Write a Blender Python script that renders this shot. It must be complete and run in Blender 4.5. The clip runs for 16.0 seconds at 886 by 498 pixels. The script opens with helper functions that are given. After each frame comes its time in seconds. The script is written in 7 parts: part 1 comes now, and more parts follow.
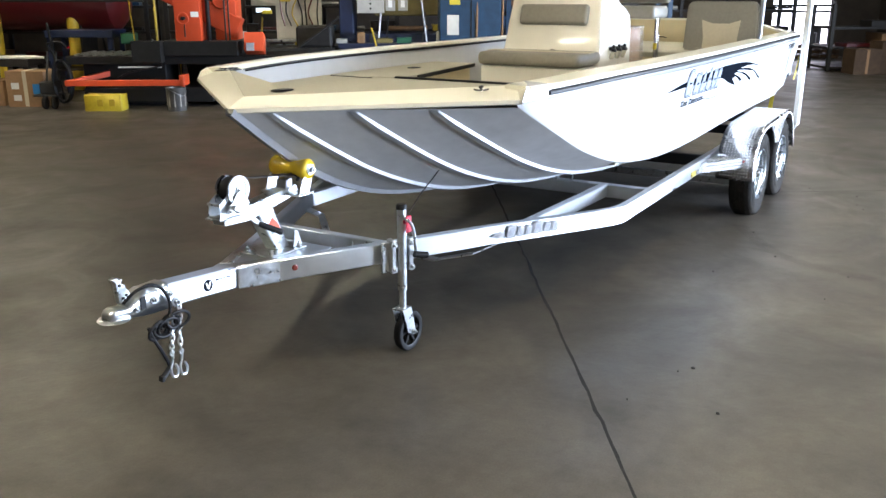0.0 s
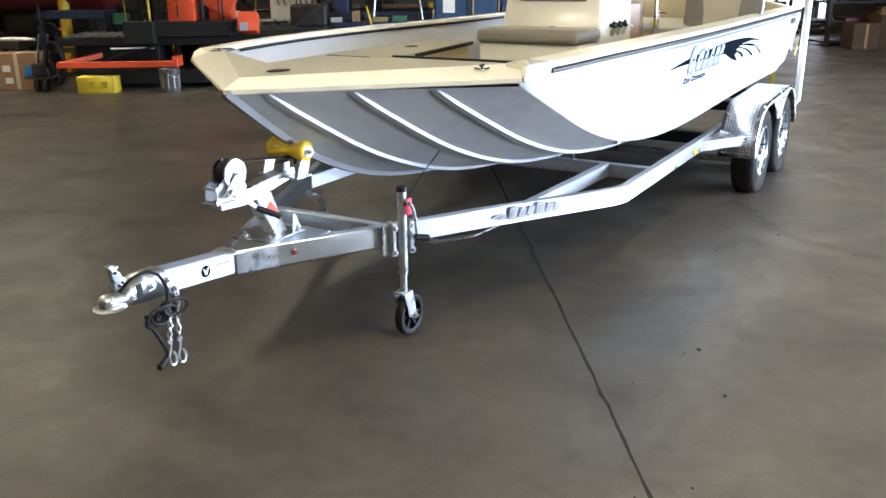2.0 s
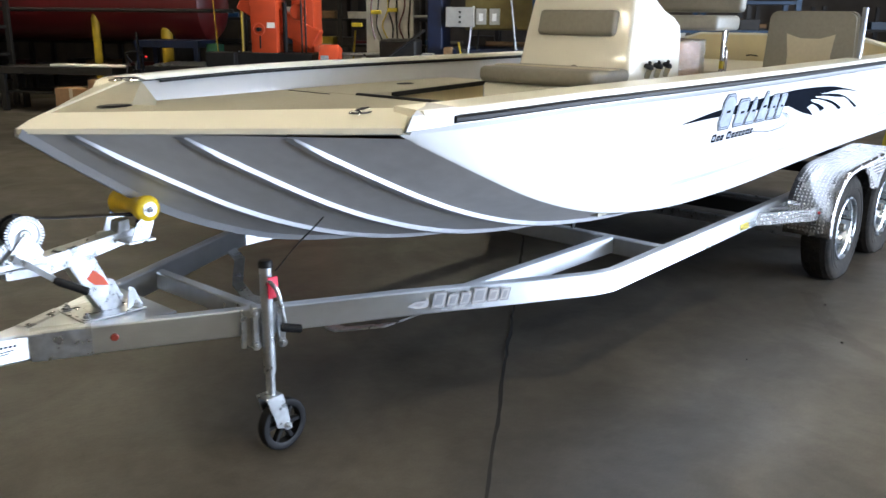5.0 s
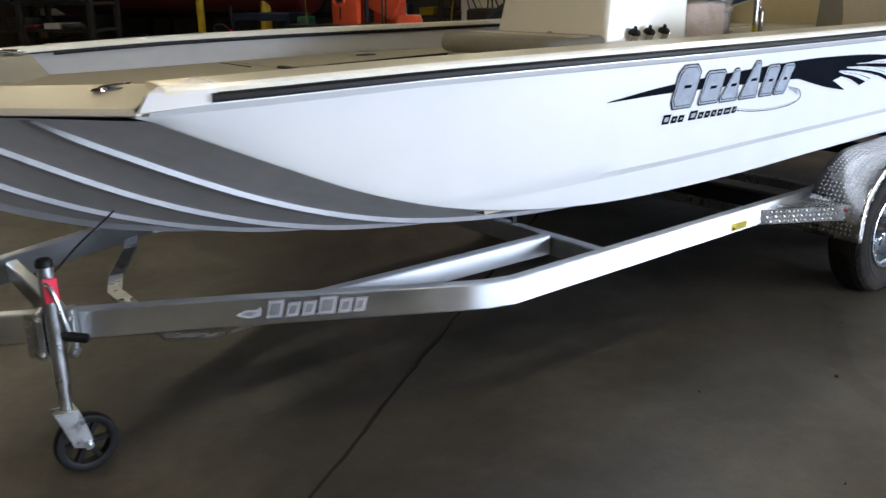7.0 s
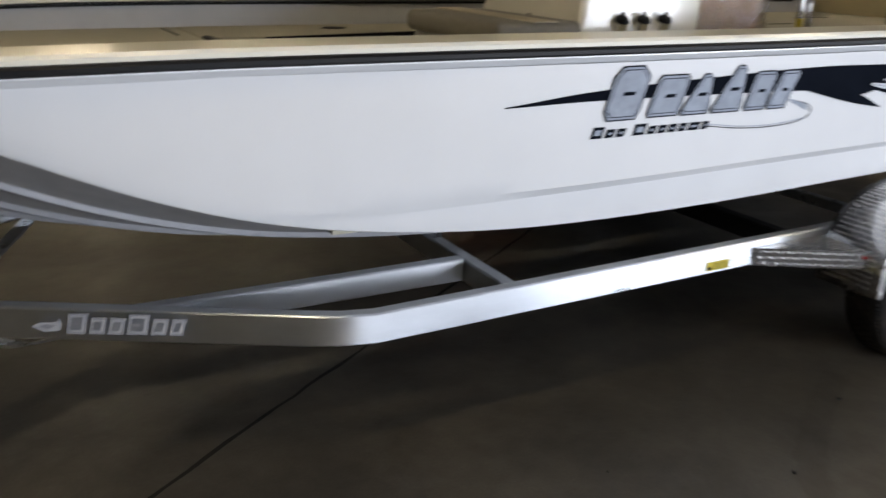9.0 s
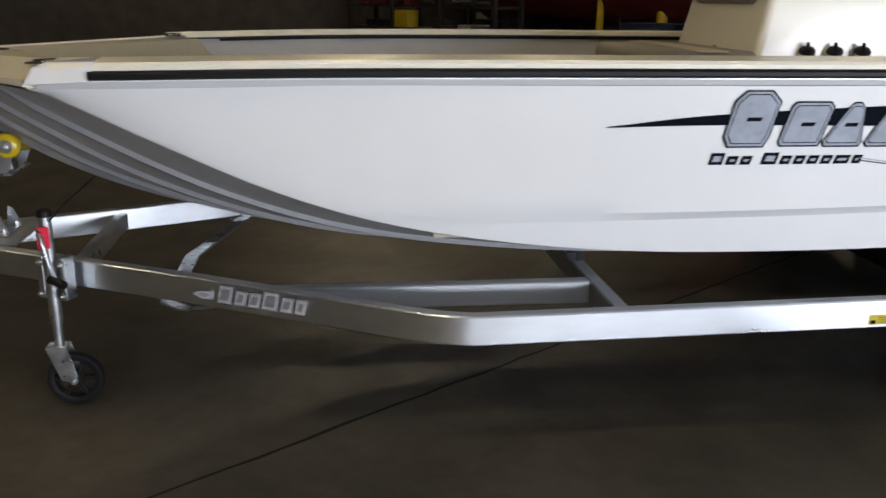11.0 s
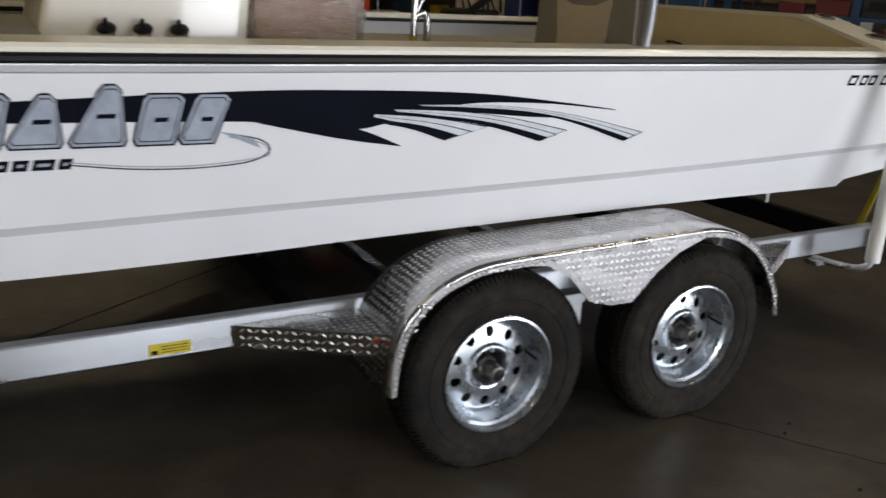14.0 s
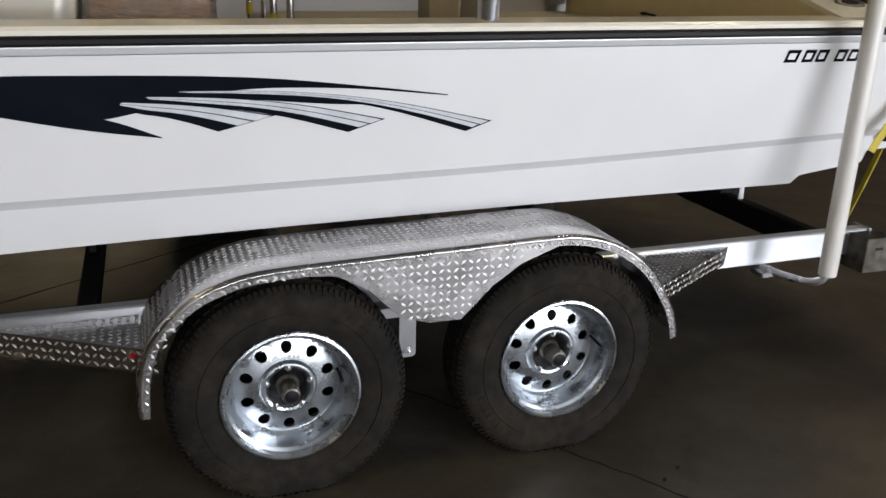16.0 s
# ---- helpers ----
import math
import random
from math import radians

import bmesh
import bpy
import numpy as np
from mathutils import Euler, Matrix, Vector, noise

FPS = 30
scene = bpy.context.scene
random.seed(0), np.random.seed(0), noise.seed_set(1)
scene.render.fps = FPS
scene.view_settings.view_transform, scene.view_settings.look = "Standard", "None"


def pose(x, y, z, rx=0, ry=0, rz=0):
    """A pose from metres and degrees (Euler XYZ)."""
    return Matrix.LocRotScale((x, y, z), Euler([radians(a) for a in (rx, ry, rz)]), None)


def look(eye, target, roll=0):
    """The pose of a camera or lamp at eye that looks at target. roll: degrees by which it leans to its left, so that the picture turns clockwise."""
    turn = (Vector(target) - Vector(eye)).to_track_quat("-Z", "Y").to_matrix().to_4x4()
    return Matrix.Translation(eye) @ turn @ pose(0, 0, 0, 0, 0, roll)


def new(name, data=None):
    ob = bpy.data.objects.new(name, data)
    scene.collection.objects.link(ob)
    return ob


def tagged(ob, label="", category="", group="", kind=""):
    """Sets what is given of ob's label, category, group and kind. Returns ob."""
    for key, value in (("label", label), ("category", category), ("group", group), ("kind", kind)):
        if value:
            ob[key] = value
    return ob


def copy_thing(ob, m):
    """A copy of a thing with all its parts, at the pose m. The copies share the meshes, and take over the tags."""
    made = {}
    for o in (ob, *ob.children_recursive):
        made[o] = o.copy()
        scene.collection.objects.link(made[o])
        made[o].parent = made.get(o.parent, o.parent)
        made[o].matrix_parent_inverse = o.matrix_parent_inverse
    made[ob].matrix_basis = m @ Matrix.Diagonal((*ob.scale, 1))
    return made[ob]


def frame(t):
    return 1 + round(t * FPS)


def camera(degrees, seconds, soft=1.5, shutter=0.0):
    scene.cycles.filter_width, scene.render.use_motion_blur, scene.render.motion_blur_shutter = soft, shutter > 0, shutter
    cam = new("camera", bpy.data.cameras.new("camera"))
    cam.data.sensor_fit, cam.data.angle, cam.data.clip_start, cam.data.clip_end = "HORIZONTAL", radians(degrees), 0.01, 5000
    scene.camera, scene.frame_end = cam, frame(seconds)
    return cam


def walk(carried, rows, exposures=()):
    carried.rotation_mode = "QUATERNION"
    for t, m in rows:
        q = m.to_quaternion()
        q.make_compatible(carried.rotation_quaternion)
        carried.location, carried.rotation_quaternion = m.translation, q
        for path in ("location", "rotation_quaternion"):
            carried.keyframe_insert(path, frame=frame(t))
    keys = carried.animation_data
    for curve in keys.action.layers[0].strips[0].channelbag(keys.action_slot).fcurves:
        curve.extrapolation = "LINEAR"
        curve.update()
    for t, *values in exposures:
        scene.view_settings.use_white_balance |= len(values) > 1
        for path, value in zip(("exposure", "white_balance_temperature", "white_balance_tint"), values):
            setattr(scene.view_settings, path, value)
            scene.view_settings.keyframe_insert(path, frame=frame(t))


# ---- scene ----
cam = camera(55.0, 16.0, shutter=0.5)
PATH = [
    (0, (-1.382, -2.673, 1.706), (0.256, -1.677, 1.134), -0.0),
    (0.5, (-1.383, -2.667, 1.703), (0.254, -1.677, 1.118), -0.2),
    (1, (-1.384, -2.666, 1.699), (0.25, -1.68, 1.103), -0.3),
    (1.5, (-1.374, -2.646, 1.701), (0.26, -1.667, 1.092), -0.4),
    (2, (-1.333, -2.618, 1.7), (0.296, -1.636, 1.082), -0.5),
    (2.5, (-1.263, -2.587, 1.689), (0.358, -1.593, 1.069), -0.7),
    (3, (-1.058, -2.598, 1.648), (0.541, -1.559, 1.044), -1.5),
    (3.5, (-0.762, -2.668, 1.643), (0.797, -1.561, 1.058), -1.9),
    (4, (-0.422, -2.682, 1.597), (1.109, -1.515, 1.054), -1.8),
    (4.2, (-0.318, -2.71, 1.615), (1.199, -1.525, 1.073), -1.4),
    (6.3, (0.858, -3.142, 1.606), (2.144, -1.718, 1.039), 0.8),
    (6.5, (1.0, -3.184, 1.597), (2.241, -1.731, 1.009), -0.0),
    (7, (1.271, -3.223, 1.561), (2.458, -1.727, 0.968), -0.7),
    (7.5, (1.552, -3.267, 1.572), (2.692, -1.738, 0.97), -0.7),
    (8, (1.87, -3.349, 1.585), (2.949, -1.782, 0.968), -0.2),
    (8.5, (2.16, -3.376, 1.583), (3.199, -1.79, 0.947), 1.0),
    (9, (2.329, -3.238, 1.575), (3.254, -1.593, 0.912), 1.8),
    (9.2, (2.431, -3.248, 1.566), (3.168, -1.511, 0.904), 0.8),
    (11.3, (3.068, -3.6, 1.504), (3.32, -1.699, 0.936), 0.5),
    (11.5, (3.21, -3.575, 1.568), (3.464, -1.684, 0.971), 0.1),
    (12, (3.282, -3.522, 1.541), (3.776, -1.667, 0.981), 0.8),
    (12.5, (3.484, -3.411, 1.566), (4.168, -1.625, 0.981), 2.0),
    (13, (3.879, -3.502, 1.583), (4.577, -1.726, 0.985), 2.0),
    (13.5, (4.114, -3.452, 1.567), (4.941, -1.734, 0.963), 2.3),
    (14, (4.326, -3.435, 1.52), (5.265, -1.773, 0.925), 3.2),
    (14.5, (4.569, -3.466, 1.544), (5.525, -1.83, 0.903), 3.7),
    (15, (4.919, -3.573, 1.557), (5.768, -1.891, 0.885), 2.9),
    (15.5, (5.179, -3.563, 1.552), (5.934, -1.835, 0.886), 2.3),
    (16, (5.427, -3.527, 1.528), (6.052, -1.743, 0.874), 1.4),
]
EXPOSURES = [(0.0, 0.4, 5700, 13), (3.0, 0.38, 5700, 13), (4.0, 0.27, 5700, 13), (5.2, -0.2, 5800, 13), (6.4, -0.8, 5900, 14), (7.5, -1.06, 6200, 15), (8.6, -1.4, 6450, 16), (9.2, -1.46, 6550, 16), (11.3, -1.37, 6700, 16), (12.5, -1.7, 6800, 16), (14.0, -1.75, 6900, 16), (16.0, -1.72, 7000, 17)]
walk(cam, [(t, look(eye, target, roll)) for t, eye, target, roll in PATH], EXPOSURES)

# ---- light ----
WORLD = bpy.data.worlds.new("sky")
scene.world = WORLD
WORLD.use_nodes = True
_n = WORLD.node_tree.nodes
_sky = _n.new("ShaderNodeTexSky")
_sky.sky_type = "NISHITA"
_sky.sun_disc = False
_sky.sun_elevation, _sky.sun_rotation = radians(40), radians(200)
_n["Background"].inputs["Strength"].default_value = 0.12
WORLD.node_tree.links.new(_sky.outputs[0], _n["Background"].inputs["Color"])

# room axes: u runs from the camera's first place to the back wall, w to its left
TURN = radians(33.8)
UX, UY = math.cos(TURN), math.sin(TURN)


def room(u, w, z=0.0):
    """A place in the hall's own axes as a place in the world."""
    return Vector((UX * u - UY * w, UY * u + UX * w, z))


ROOM = Matrix.Rotation(TURN, 4, "Z")


def area_lamp(name, place, target, size_x, size_y, watts, colour):
    lamp = bpy.data.lights.new(name, "AREA")
    lamp.shape, lamp.size, lamp.size_y, lamp.energy, lamp.color = "RECTANGLE", size_x, size_y, watts, colour
    ob = new(name, lamp)
    ob.matrix_world = look(place, target)
    return ob


# daylight through a tall wide door in the right-hand wall; a low unseen opening is added to fill the bow
area_lamp("door_daylight", room(3.7, -14.85, 1.45), room(2.5, -2.0, 0.9), 7.2, 2.8, 3050, (0.82, 0.91, 1.0))
area_lamp("bow_fill_daylight", room(-4.0, -14.85, 0.95), room(-1.0, -2.0, 0.9), 5.6, 1.7, 1350, (0.82, 0.91, 1.0))
# unseen ceiling fittings; (7.6, 5.8) is added to brighten the left background
LAMPS = [(-1.2, 0.8), (-0.5, 3.2), (0.3, -3.7), (8.6, -5.0), (6.6, -7.6), (-4.5, -1.5), (-4.0, -6.0), (-9.0, 1.5), (10.5, 4.5), (10.5, -0.5), (10.8, 9.0), (7.6, 5.8), (14.5, -9.5)]
DOORS = ((-6.9, -1.1, 1.9), (0.0, 7.4, 2.95))

# ---- materials ----


def material(name, colour, rough=0.5, metal=0.0, grain=0.0, scale=20.0, stain=0.0, stain_scale=2.0, bump=0.0, bump_scale=60.0,
             coat=0.0, coat_rough=0.1, rough_var=0.0, stretch=(1, 1, 1), island=0.0, spec=0.5, alpha=1.0, transmission=0.0, emit=0.0, tint=None, brushed=0.0):
    """A node material with variation at a fine and a coarse scale."""
    m = bpy.data.materials.new(name)
    m.use_nodes = True
    nt = m.node_tree
    n, l = nt.nodes, nt.links
    b = n["Principled BSDF"]
    b.inputs["Roughness"].default_value = rough
    b.inputs["Metallic"].default_value = metal
    b.inputs["Coat Weight"].default_value = coat
    b.inputs["Coat Roughness"].default_value = coat_rough
    b.inputs["Specular IOR Level"].default_value = spec
    b.inputs["Alpha"].default_value = alpha
    b.inputs["Transmission Weight"].default_value = transmission
    if brushed:
        # drawn lengthways: the gloss spreads across the length
        across = n.new("ShaderNodeCombineXYZ")
        across.inputs["Y"].default_value, across.inputs["Z"].default_value = 0.6, 0.8
        b.inputs["Anisotropic"].default_value = brushed
        l.new(across.outputs[0], b.inputs["Tangent"])
    if emit:
        b.inputs["Emission Color"].default_value = (*colour, 1)
        b.inputs["Emission Strength"].default_value = emit
    co = n.new("ShaderNodeTexCoord")
    mp = n.new("ShaderNodeMapping")
    mp.inputs["Scale"].default_value = stretch
    l.new(co.outputs["Object"], mp.inputs[0])

    def noise_tex(s, detail=4.0):
        t = n.new("ShaderNodeTexNoise")
        t.inputs["Scale"].default_value = s
        t.inputs["Detail"].default_value = detail
        l.new(mp.outputs[0], t.inputs["Vector"])
        return t

    def ramp(src, lo, hi):
        r = n.new("ShaderNodeMapRange")
        r.inputs["From Min"].default_value, r.inputs["From Max"].default_value = 0.3, 0.7
        r.inputs["To Min"].default_value, r.inputs["To Max"].default_value = lo, hi
        l.new(src, r.inputs["Value"])
        return r.outputs[0]

    last = None
    if grain or stain or island or tint:
        mix = n.new("ShaderNodeMix")
        mix.data_type = "RGBA"
        mix.blend_type = "MIX"
        mix.inputs["A"].default_value = (*colour, 1)
        second = tint or tuple(c * 0.6 for c in colour)
        mix.inputs["B"].default_value = (*second, 1)
        st = noise_tex(stain_scale, 6.0)
        l.new(ramp(st.outputs["Fac"], 0.0, stain or 0.5), mix.inputs["Factor"])
        last = mix.outputs["Result"]
        hv = n.new("ShaderNodeHueSaturation")
        l.new(last, hv.inputs["Color"])
        fine = noise_tex(scale, 5.0)
        val = ramp(fine.outputs["Fac"], 1 - grain, 1 + grain)
        if island:
            info = n.new("ShaderNodeObjectInfo")
            r2 = n.new("ShaderNodeMapRange")
            r2.inputs["To Min"].default_value, r2.inputs["To Max"].default_value = 1 - island, 1 + island
            l.new(info.outputs["Random"], r2.inputs["Value"])
            mul = n.new("ShaderNodeMath")
            mul.operation = "MULTIPLY"
            l.new(val, mul.inputs[0])
            l.new(r2.outputs[0], mul.inputs[1])
            val = mul.outputs[0]
        l.new(val, hv.inputs["Value"])
        l.new(hv.outputs["Color"], b.inputs["Base Color"])
    else:
        b.inputs["Base Color"].default_value = (*colour, 1)
    if rough_var:
        rn = noise_tex(stain_scale * 1.7, 5.0)
        l.new(ramp(rn.outputs["Fac"], max(0.02, rough - rough_var), min(1, rough + rough_var)), b.inputs["Roughness"])
    if bump:
        bn = noise_tex(bump_scale, 6.0)
        bp = n.new("ShaderNodeBump")
        bp.inputs["Strength"].default_value = 0.6
        bp.inputs["Distance"].default_value = bump
        l.new(bn.outputs["Fac"], bp.inputs["Height"])
        l.new(bp.outputs["Normal"], b.inputs["Normal"])
    return m


def concrete_material():
    """A worn, sealed concrete floor: broad blotches, smudges, speckle and uneven polish."""
    m = bpy.data.materials.new("concrete")
    m.use_nodes = True
    n, l = m.node_tree.nodes, m.node_tree.links
    b = n["Principled BSDF"]
    b.inputs["Specular IOR Level"].default_value = 0.34
    co = n.new("ShaderNodeTexCoord")

    def noise_tex(scale, detail, twist=0.0):
        t = n.new("ShaderNodeTexNoise")
        t.inputs["Scale"].default_value, t.inputs["Detail"].default_value, t.inputs["Distortion"].default_value = scale, detail, twist
        t.inputs["Roughness"].default_value = 0.6
        l.new(co.outputs["Object"], t.inputs["Vector"])
        return t.outputs["Fac"]

    def spread(src, low, high, a=0.32, z=0.68):
        r = n.new("ShaderNodeMapRange")
        r.inputs["From Min"].default_value, r.inputs["From Max"].default_value = a, z
        r.inputs["To Min"].default_value, r.inputs["To Max"].default_value = low, high
        l.new(src, r.inputs["Value"])
        return r.outputs[0]

    def times(a, c):
        k = n.new("ShaderNodeMath")
        k.operation = "MULTIPLY"
        l.new(a, k.inputs[0])
        l.new(c, k.inputs[1])
        return k.outputs[0]

    base = n.new("ShaderNodeMix")
    base.data_type = "RGBA"
    base.inputs["A"].default_value = (0.04, 0.0365, 0.0315, 1)
    base.inputs["B"].default_value = (0.088, 0.078, 0.062, 1)
    l.new(spread(noise_tex(0.45, 8.0, 1.2), 0.0, 1.0), base.inputs["Factor"])
    hue = n.new("ShaderNodeHueSaturation")
    l.new(base.outputs["Result"], hue.inputs["Color"])
    smudge = times(spread(noise_tex(2.6, 9.0, 0.6), 0.76, 1.18), spread(noise_tex(11.0, 8.0), 0.87, 1.13))
    l.new(times(smudge, spread(noise_tex(120.0, 3.0), 0.86, 1.12)), hue.inputs["Value"])
    l.new(hue.outputs["Color"], b.inputs["Base Color"])
    l.new(spread(noise_tex(1.4, 8.0, 0.8), 0.34, 0.56), b.inputs["Roughness"])
    bp = n.new("ShaderNodeBump")
    bp.inputs["Strength"].default_value, bp.inputs["Distance"].default_value = 0.6, 0.0022
    l.new(noise_tex(28.0, 7.0), bp.inputs["Height"])
    l.new(bp.outputs["Normal"], b.inputs["Normal"])
    return m


M = {}
M["concrete"] = concrete_material()
M["joint"] = material("joint", (0.009, 0.0082, 0.007), 0.95, grain=0.3, scale=40)
M["wall"] = material("wall", (0.06, 0.048, 0.038), 0.8, grain=0.25, scale=3, stain=0.6, stain_scale=0.5, bump=0.003, bump_scale=14)
M["ceiling"] = material("ceiling", (0.12, 0.11, 0.1), 0.85, grain=0.15, scale=2, stain=0.5)
M["rubber_mark"] = material("rubber_mark", (0.02, 0.018, 0.016), 0.6, grain=0.3, scale=20, alpha=0.09)
M["white_paint"] = material("white_paint", (0.8, 0.81, 0.82), 0.22, grain=0.015, scale=5, stain=0.06, stain_scale=1.2, coat=0.4, coat_rough=0.06, bump=0.0006, bump_scale=3)
M["cream_trim"] = material("cream_trim", (0.78, 0.75, 0.635), 0.32, grain=0.02, scale=6, stain=0.08, stain_scale=2, coat=0.2)
M["deck"] = material("deck", (0.42, 0.395, 0.305), 0.75, grain=0.1, scale=160, stain=0.15, stain_scale=3, bump=0.0008, bump_scale=400)
M["liner"] = material("liner", (0.7, 0.6, 0.37), 0.35, grain=0.03, scale=12, stain=0.1, coat=0.2)
M["inner_paint"] = material("inner_paint", (0.5, 0.515, 0.55), 0.3, grain=0.03, scale=10, stain=0.12, stain_scale=1.5, coat=0.25)
M["bare_hull"] = material("bare_hull", (0.6, 0.6, 0.605), 0.5, metal=0.15, grain=0.06, scale=14, stain=0.35, stain_scale=2.2, rough_var=0.1, bump=0.0006, bump_scale=90)
M["strake"] = material("strake", (0.43, 0.44, 0.465), 0.48, metal=0.6, grain=0.05, scale=20, stain=0.15)
M["aluminium"] = material("aluminium", (0.7, 0.73, 0.77), 0.36, metal=0.97, grain=0.05, scale=18, stain=0.3, stain_scale=3, rough_var=0.1, bump=0.0002, bump_scale=140, stretch=(0.25, 1, 1), brushed=0.85)
M["galvanised"] = material("galvanised", (0.56, 0.58, 0.6), 0.33, metal=0.97, grain=0.12, scale=45, stain=0.3, stain_scale=14, rough_var=0.1)
M["zinc"] = material("zinc", (0.58, 0.6, 0.62), 0.28, metal=0.97, grain=0.05, scale=30, stain=0.2, stain_scale=10)
M["rim_metal"] = material("rim_metal", (0.54, 0.58, 0.62), 0.29, metal=0.95, grain=0.12, scale=30, stain=0.35, stain_scale=11, rough_var=0.08, bump=0.0005, bump_scale=60)
# grease-dark metal; also carries the shade painted on the tail lamp brackets
M["greasy_metal"] = material("greasy_metal", (0.2, 0.185, 0.16), 0.4, metal=0.7, grain=0.3, scale=60, stain=0.8, stain_scale=30, tint=(0.03, 0.027, 0.022))
M["post_metal"] = material("post_metal", (0.62, 0.61, 0.6), 0.24, metal=1.0, grain=0.05, scale=30)
M["chrome"] = material("chrome", (0.8, 0.8, 0.8), 0.08, metal=1.0)
# one metal in two colours: plate darkened, bars brightened to paint their glint
M["tread_plate"] = material("tread_plate", (0.56, 0.55, 0.55), 0.25, metal=1.0, grain=0.05, scale=24, stain=0.2, stain_scale=5, rough_var=0.08)
M["tread_bar"] = material("tread_bar", (0.9, 0.89, 0.88), 0.46, metal=1.0, grain=0.05, scale=24)
M["tyre"] = material("tyre", (0.008, 0.0078, 0.0075), 0.8, grain=0.35, scale=30, stain=0.85, stain_scale=7, bump=0.0016, bump_scale=120, spec=0.18, tint=(0.024, 0.019, 0.0135))
M["black_rubber"] = material("black_rubber", (0.008, 0.008, 0.009), 0.5, grain=0.2, scale=25, spec=0.2)
M["black_paint"] = material("black_paint", (0.007, 0.007, 0.0075), 0.65, grain=0.25, scale=12, stain=0.5, bump=0.0006, spec=0.3)
M["carpet"] = material("carpet", (0.018, 0.018, 0.02), 0.95, grain=0.4, scale=90, bump=0.002, bump_scale=200)
M["yellow_roller"] = material("yellow_roller", (0.72, 0.52, 0.02), 0.25, grain=0.08, scale=20, stain=0.4, stain_scale=8, coat=0.3, tint=(0.4, 0.2, 0.0))
M["orange_paint"] = material("orange_paint", (0.55, 0.065, 0.015), 0.5, grain=0.08, scale=8, stain=0.3, stain_scale=2)
M["vinyl"] = material("vinyl", (0.25, 0.235, 0.2), 0.5, grain=0.06, scale=40, stain=0.12, bump=0.0008, bump_scale=250)
M["vinyl_light"] = material("vinyl_light", (0.6, 0.535, 0.4), 0.5, grain=0.04, scale=40, bump=0.0006, bump_scale=250)
M["pvc"] = material("pvc", (0.76, 0.75, 0.71), 0.35, grain=0.02, scale=10, stain=0.12)
M["cardboard"] = material("cardboard", (0.3, 0.18, 0.09), 0.85, grain=0.08, scale=20, stain=0.25)
M["blue_paint"] = material("blue_paint", (0.005, 0.012, 0.045), 0.45, grain=0.2, scale=10, stain=0.5)
M["yellow"] = material("yellow", (0.55, 0.43, 0.02), 0.5, grain=0.08, scale=20, stain=0.3)
M["red"] = material("red", (0.5, 0.008, 0.01), 0.5, spec=0.15)
M["decal_black"] = material("decal_black", (0.008, 0.01, 0.015), 0.6, grain=0.1, scale=14, spec=0.0)
M["decal_silver"] = material("decal_silver", (0.37, 0.41, 0.48), 0.6, spec=0.0, grain=0.12, scale=30, stain=0.4, stain_scale=9)

M["decal_pale"] = material("decal_pale", (0.66, 0.69, 0.73), 0.5, grain=0.08, scale=30, stain=0.3, stain_scale=9, spec=0.0)
M["amber"] = material("amber", (0.14, 0.018, 0.008), 0.3, coat=0.3)
M["red_tag"] = material("red_tag", (0.75, 0.02, 0.06), 0.5, grain=0.05, scale=30)
M["mark_dark"] = material("mark_dark", (0.3, 0.3, 0.315), 0.6, grain=0.1, spec=0.0)
M["mark_grey"] = material("mark_grey", (0.3, 0.31, 0.33), 0.45, metal=0.5, grain=0.08, scale=30)
M["mark_pale"] = material("mark_pale", (0.5, 0.5, 0.52), 0.5, grain=0.06, spec=0.1)
M["tube_glow"] = material("tube_glow", (1.0, 0.85, 0.55), emit=94.0)

# ---- mesh helpers ----


def link_mesh(name, bm, mat, parent=None, label="", smooth=0.0):
    """Links a bmesh as one mesh object. smooth: the angle in degrees under which edges are shaded smooth."""
    bm.normal_update()
    if smooth:
        lim = radians(smooth)
        for f in bm.faces:
            f.smooth = True
        for e in bm.edges:
            if len(e.link_faces) == 2 and e.calc_face_angle(0) > lim:
                e.smooth = False
    me = bpy.data.meshes.new(name)
    bm.to_mesh(me)
    bm.free()
    for mm in mat if isinstance(mat, (list, tuple)) else [mat]:
        me.materials.append(M[mm] if isinstance(mm, str) else mm)
    ob = new(name, me)
    if parent:
        ob.parent = parent
    if label:
        tagged(ob, label)
    return ob


def part(name, bm, mat, parent, label="", smooth=35.0):
    return link_mesh(name, bm, mat, parent, label, smooth)


def thing(name, label, category, group="", kind="", at=None):
    e = new(name)
    if at is not None:
        e.matrix_world = at
    return tagged(e, label, category, group, kind)


def box_bm(x0, x1, y0, y1, z0, z1, bevel=0.0, seg=1, m=None, bm=None):
    own = bmesh.new()
    v = [own.verts.new((x, y, z)) for z in (z0, z1) for x, y in ((x0, y0), (x1, y0), (x1, y1), (x0, y1))]
    for f in ((3, 2, 1, 0), (4, 5, 6, 7), (0, 1, 5, 4), (1, 2, 6, 5), (2, 3, 7, 6), (3, 0, 4, 7)):
        own.faces.new([v[i] for i in f])
    if bevel:
        bmesh.ops.bevel(own, geom=own.edges[:], offset=bevel, segments=seg, affect="EDGES", profile=0.5)
    return add(bm, own, m)


def add(bm, own, m=None):
    """Joins one bmesh into another, moved by m."""
    if m is not None:
        bmesh.ops.transform(own, matrix=m, verts=own.verts)
    if bm is None:
        return own
    me = bpy.data.meshes.new("tmp")
    own.to_mesh(me)
    own.free()
    bm.from_mesh(me)
    bpy.data.meshes.remove(me)
    return bm


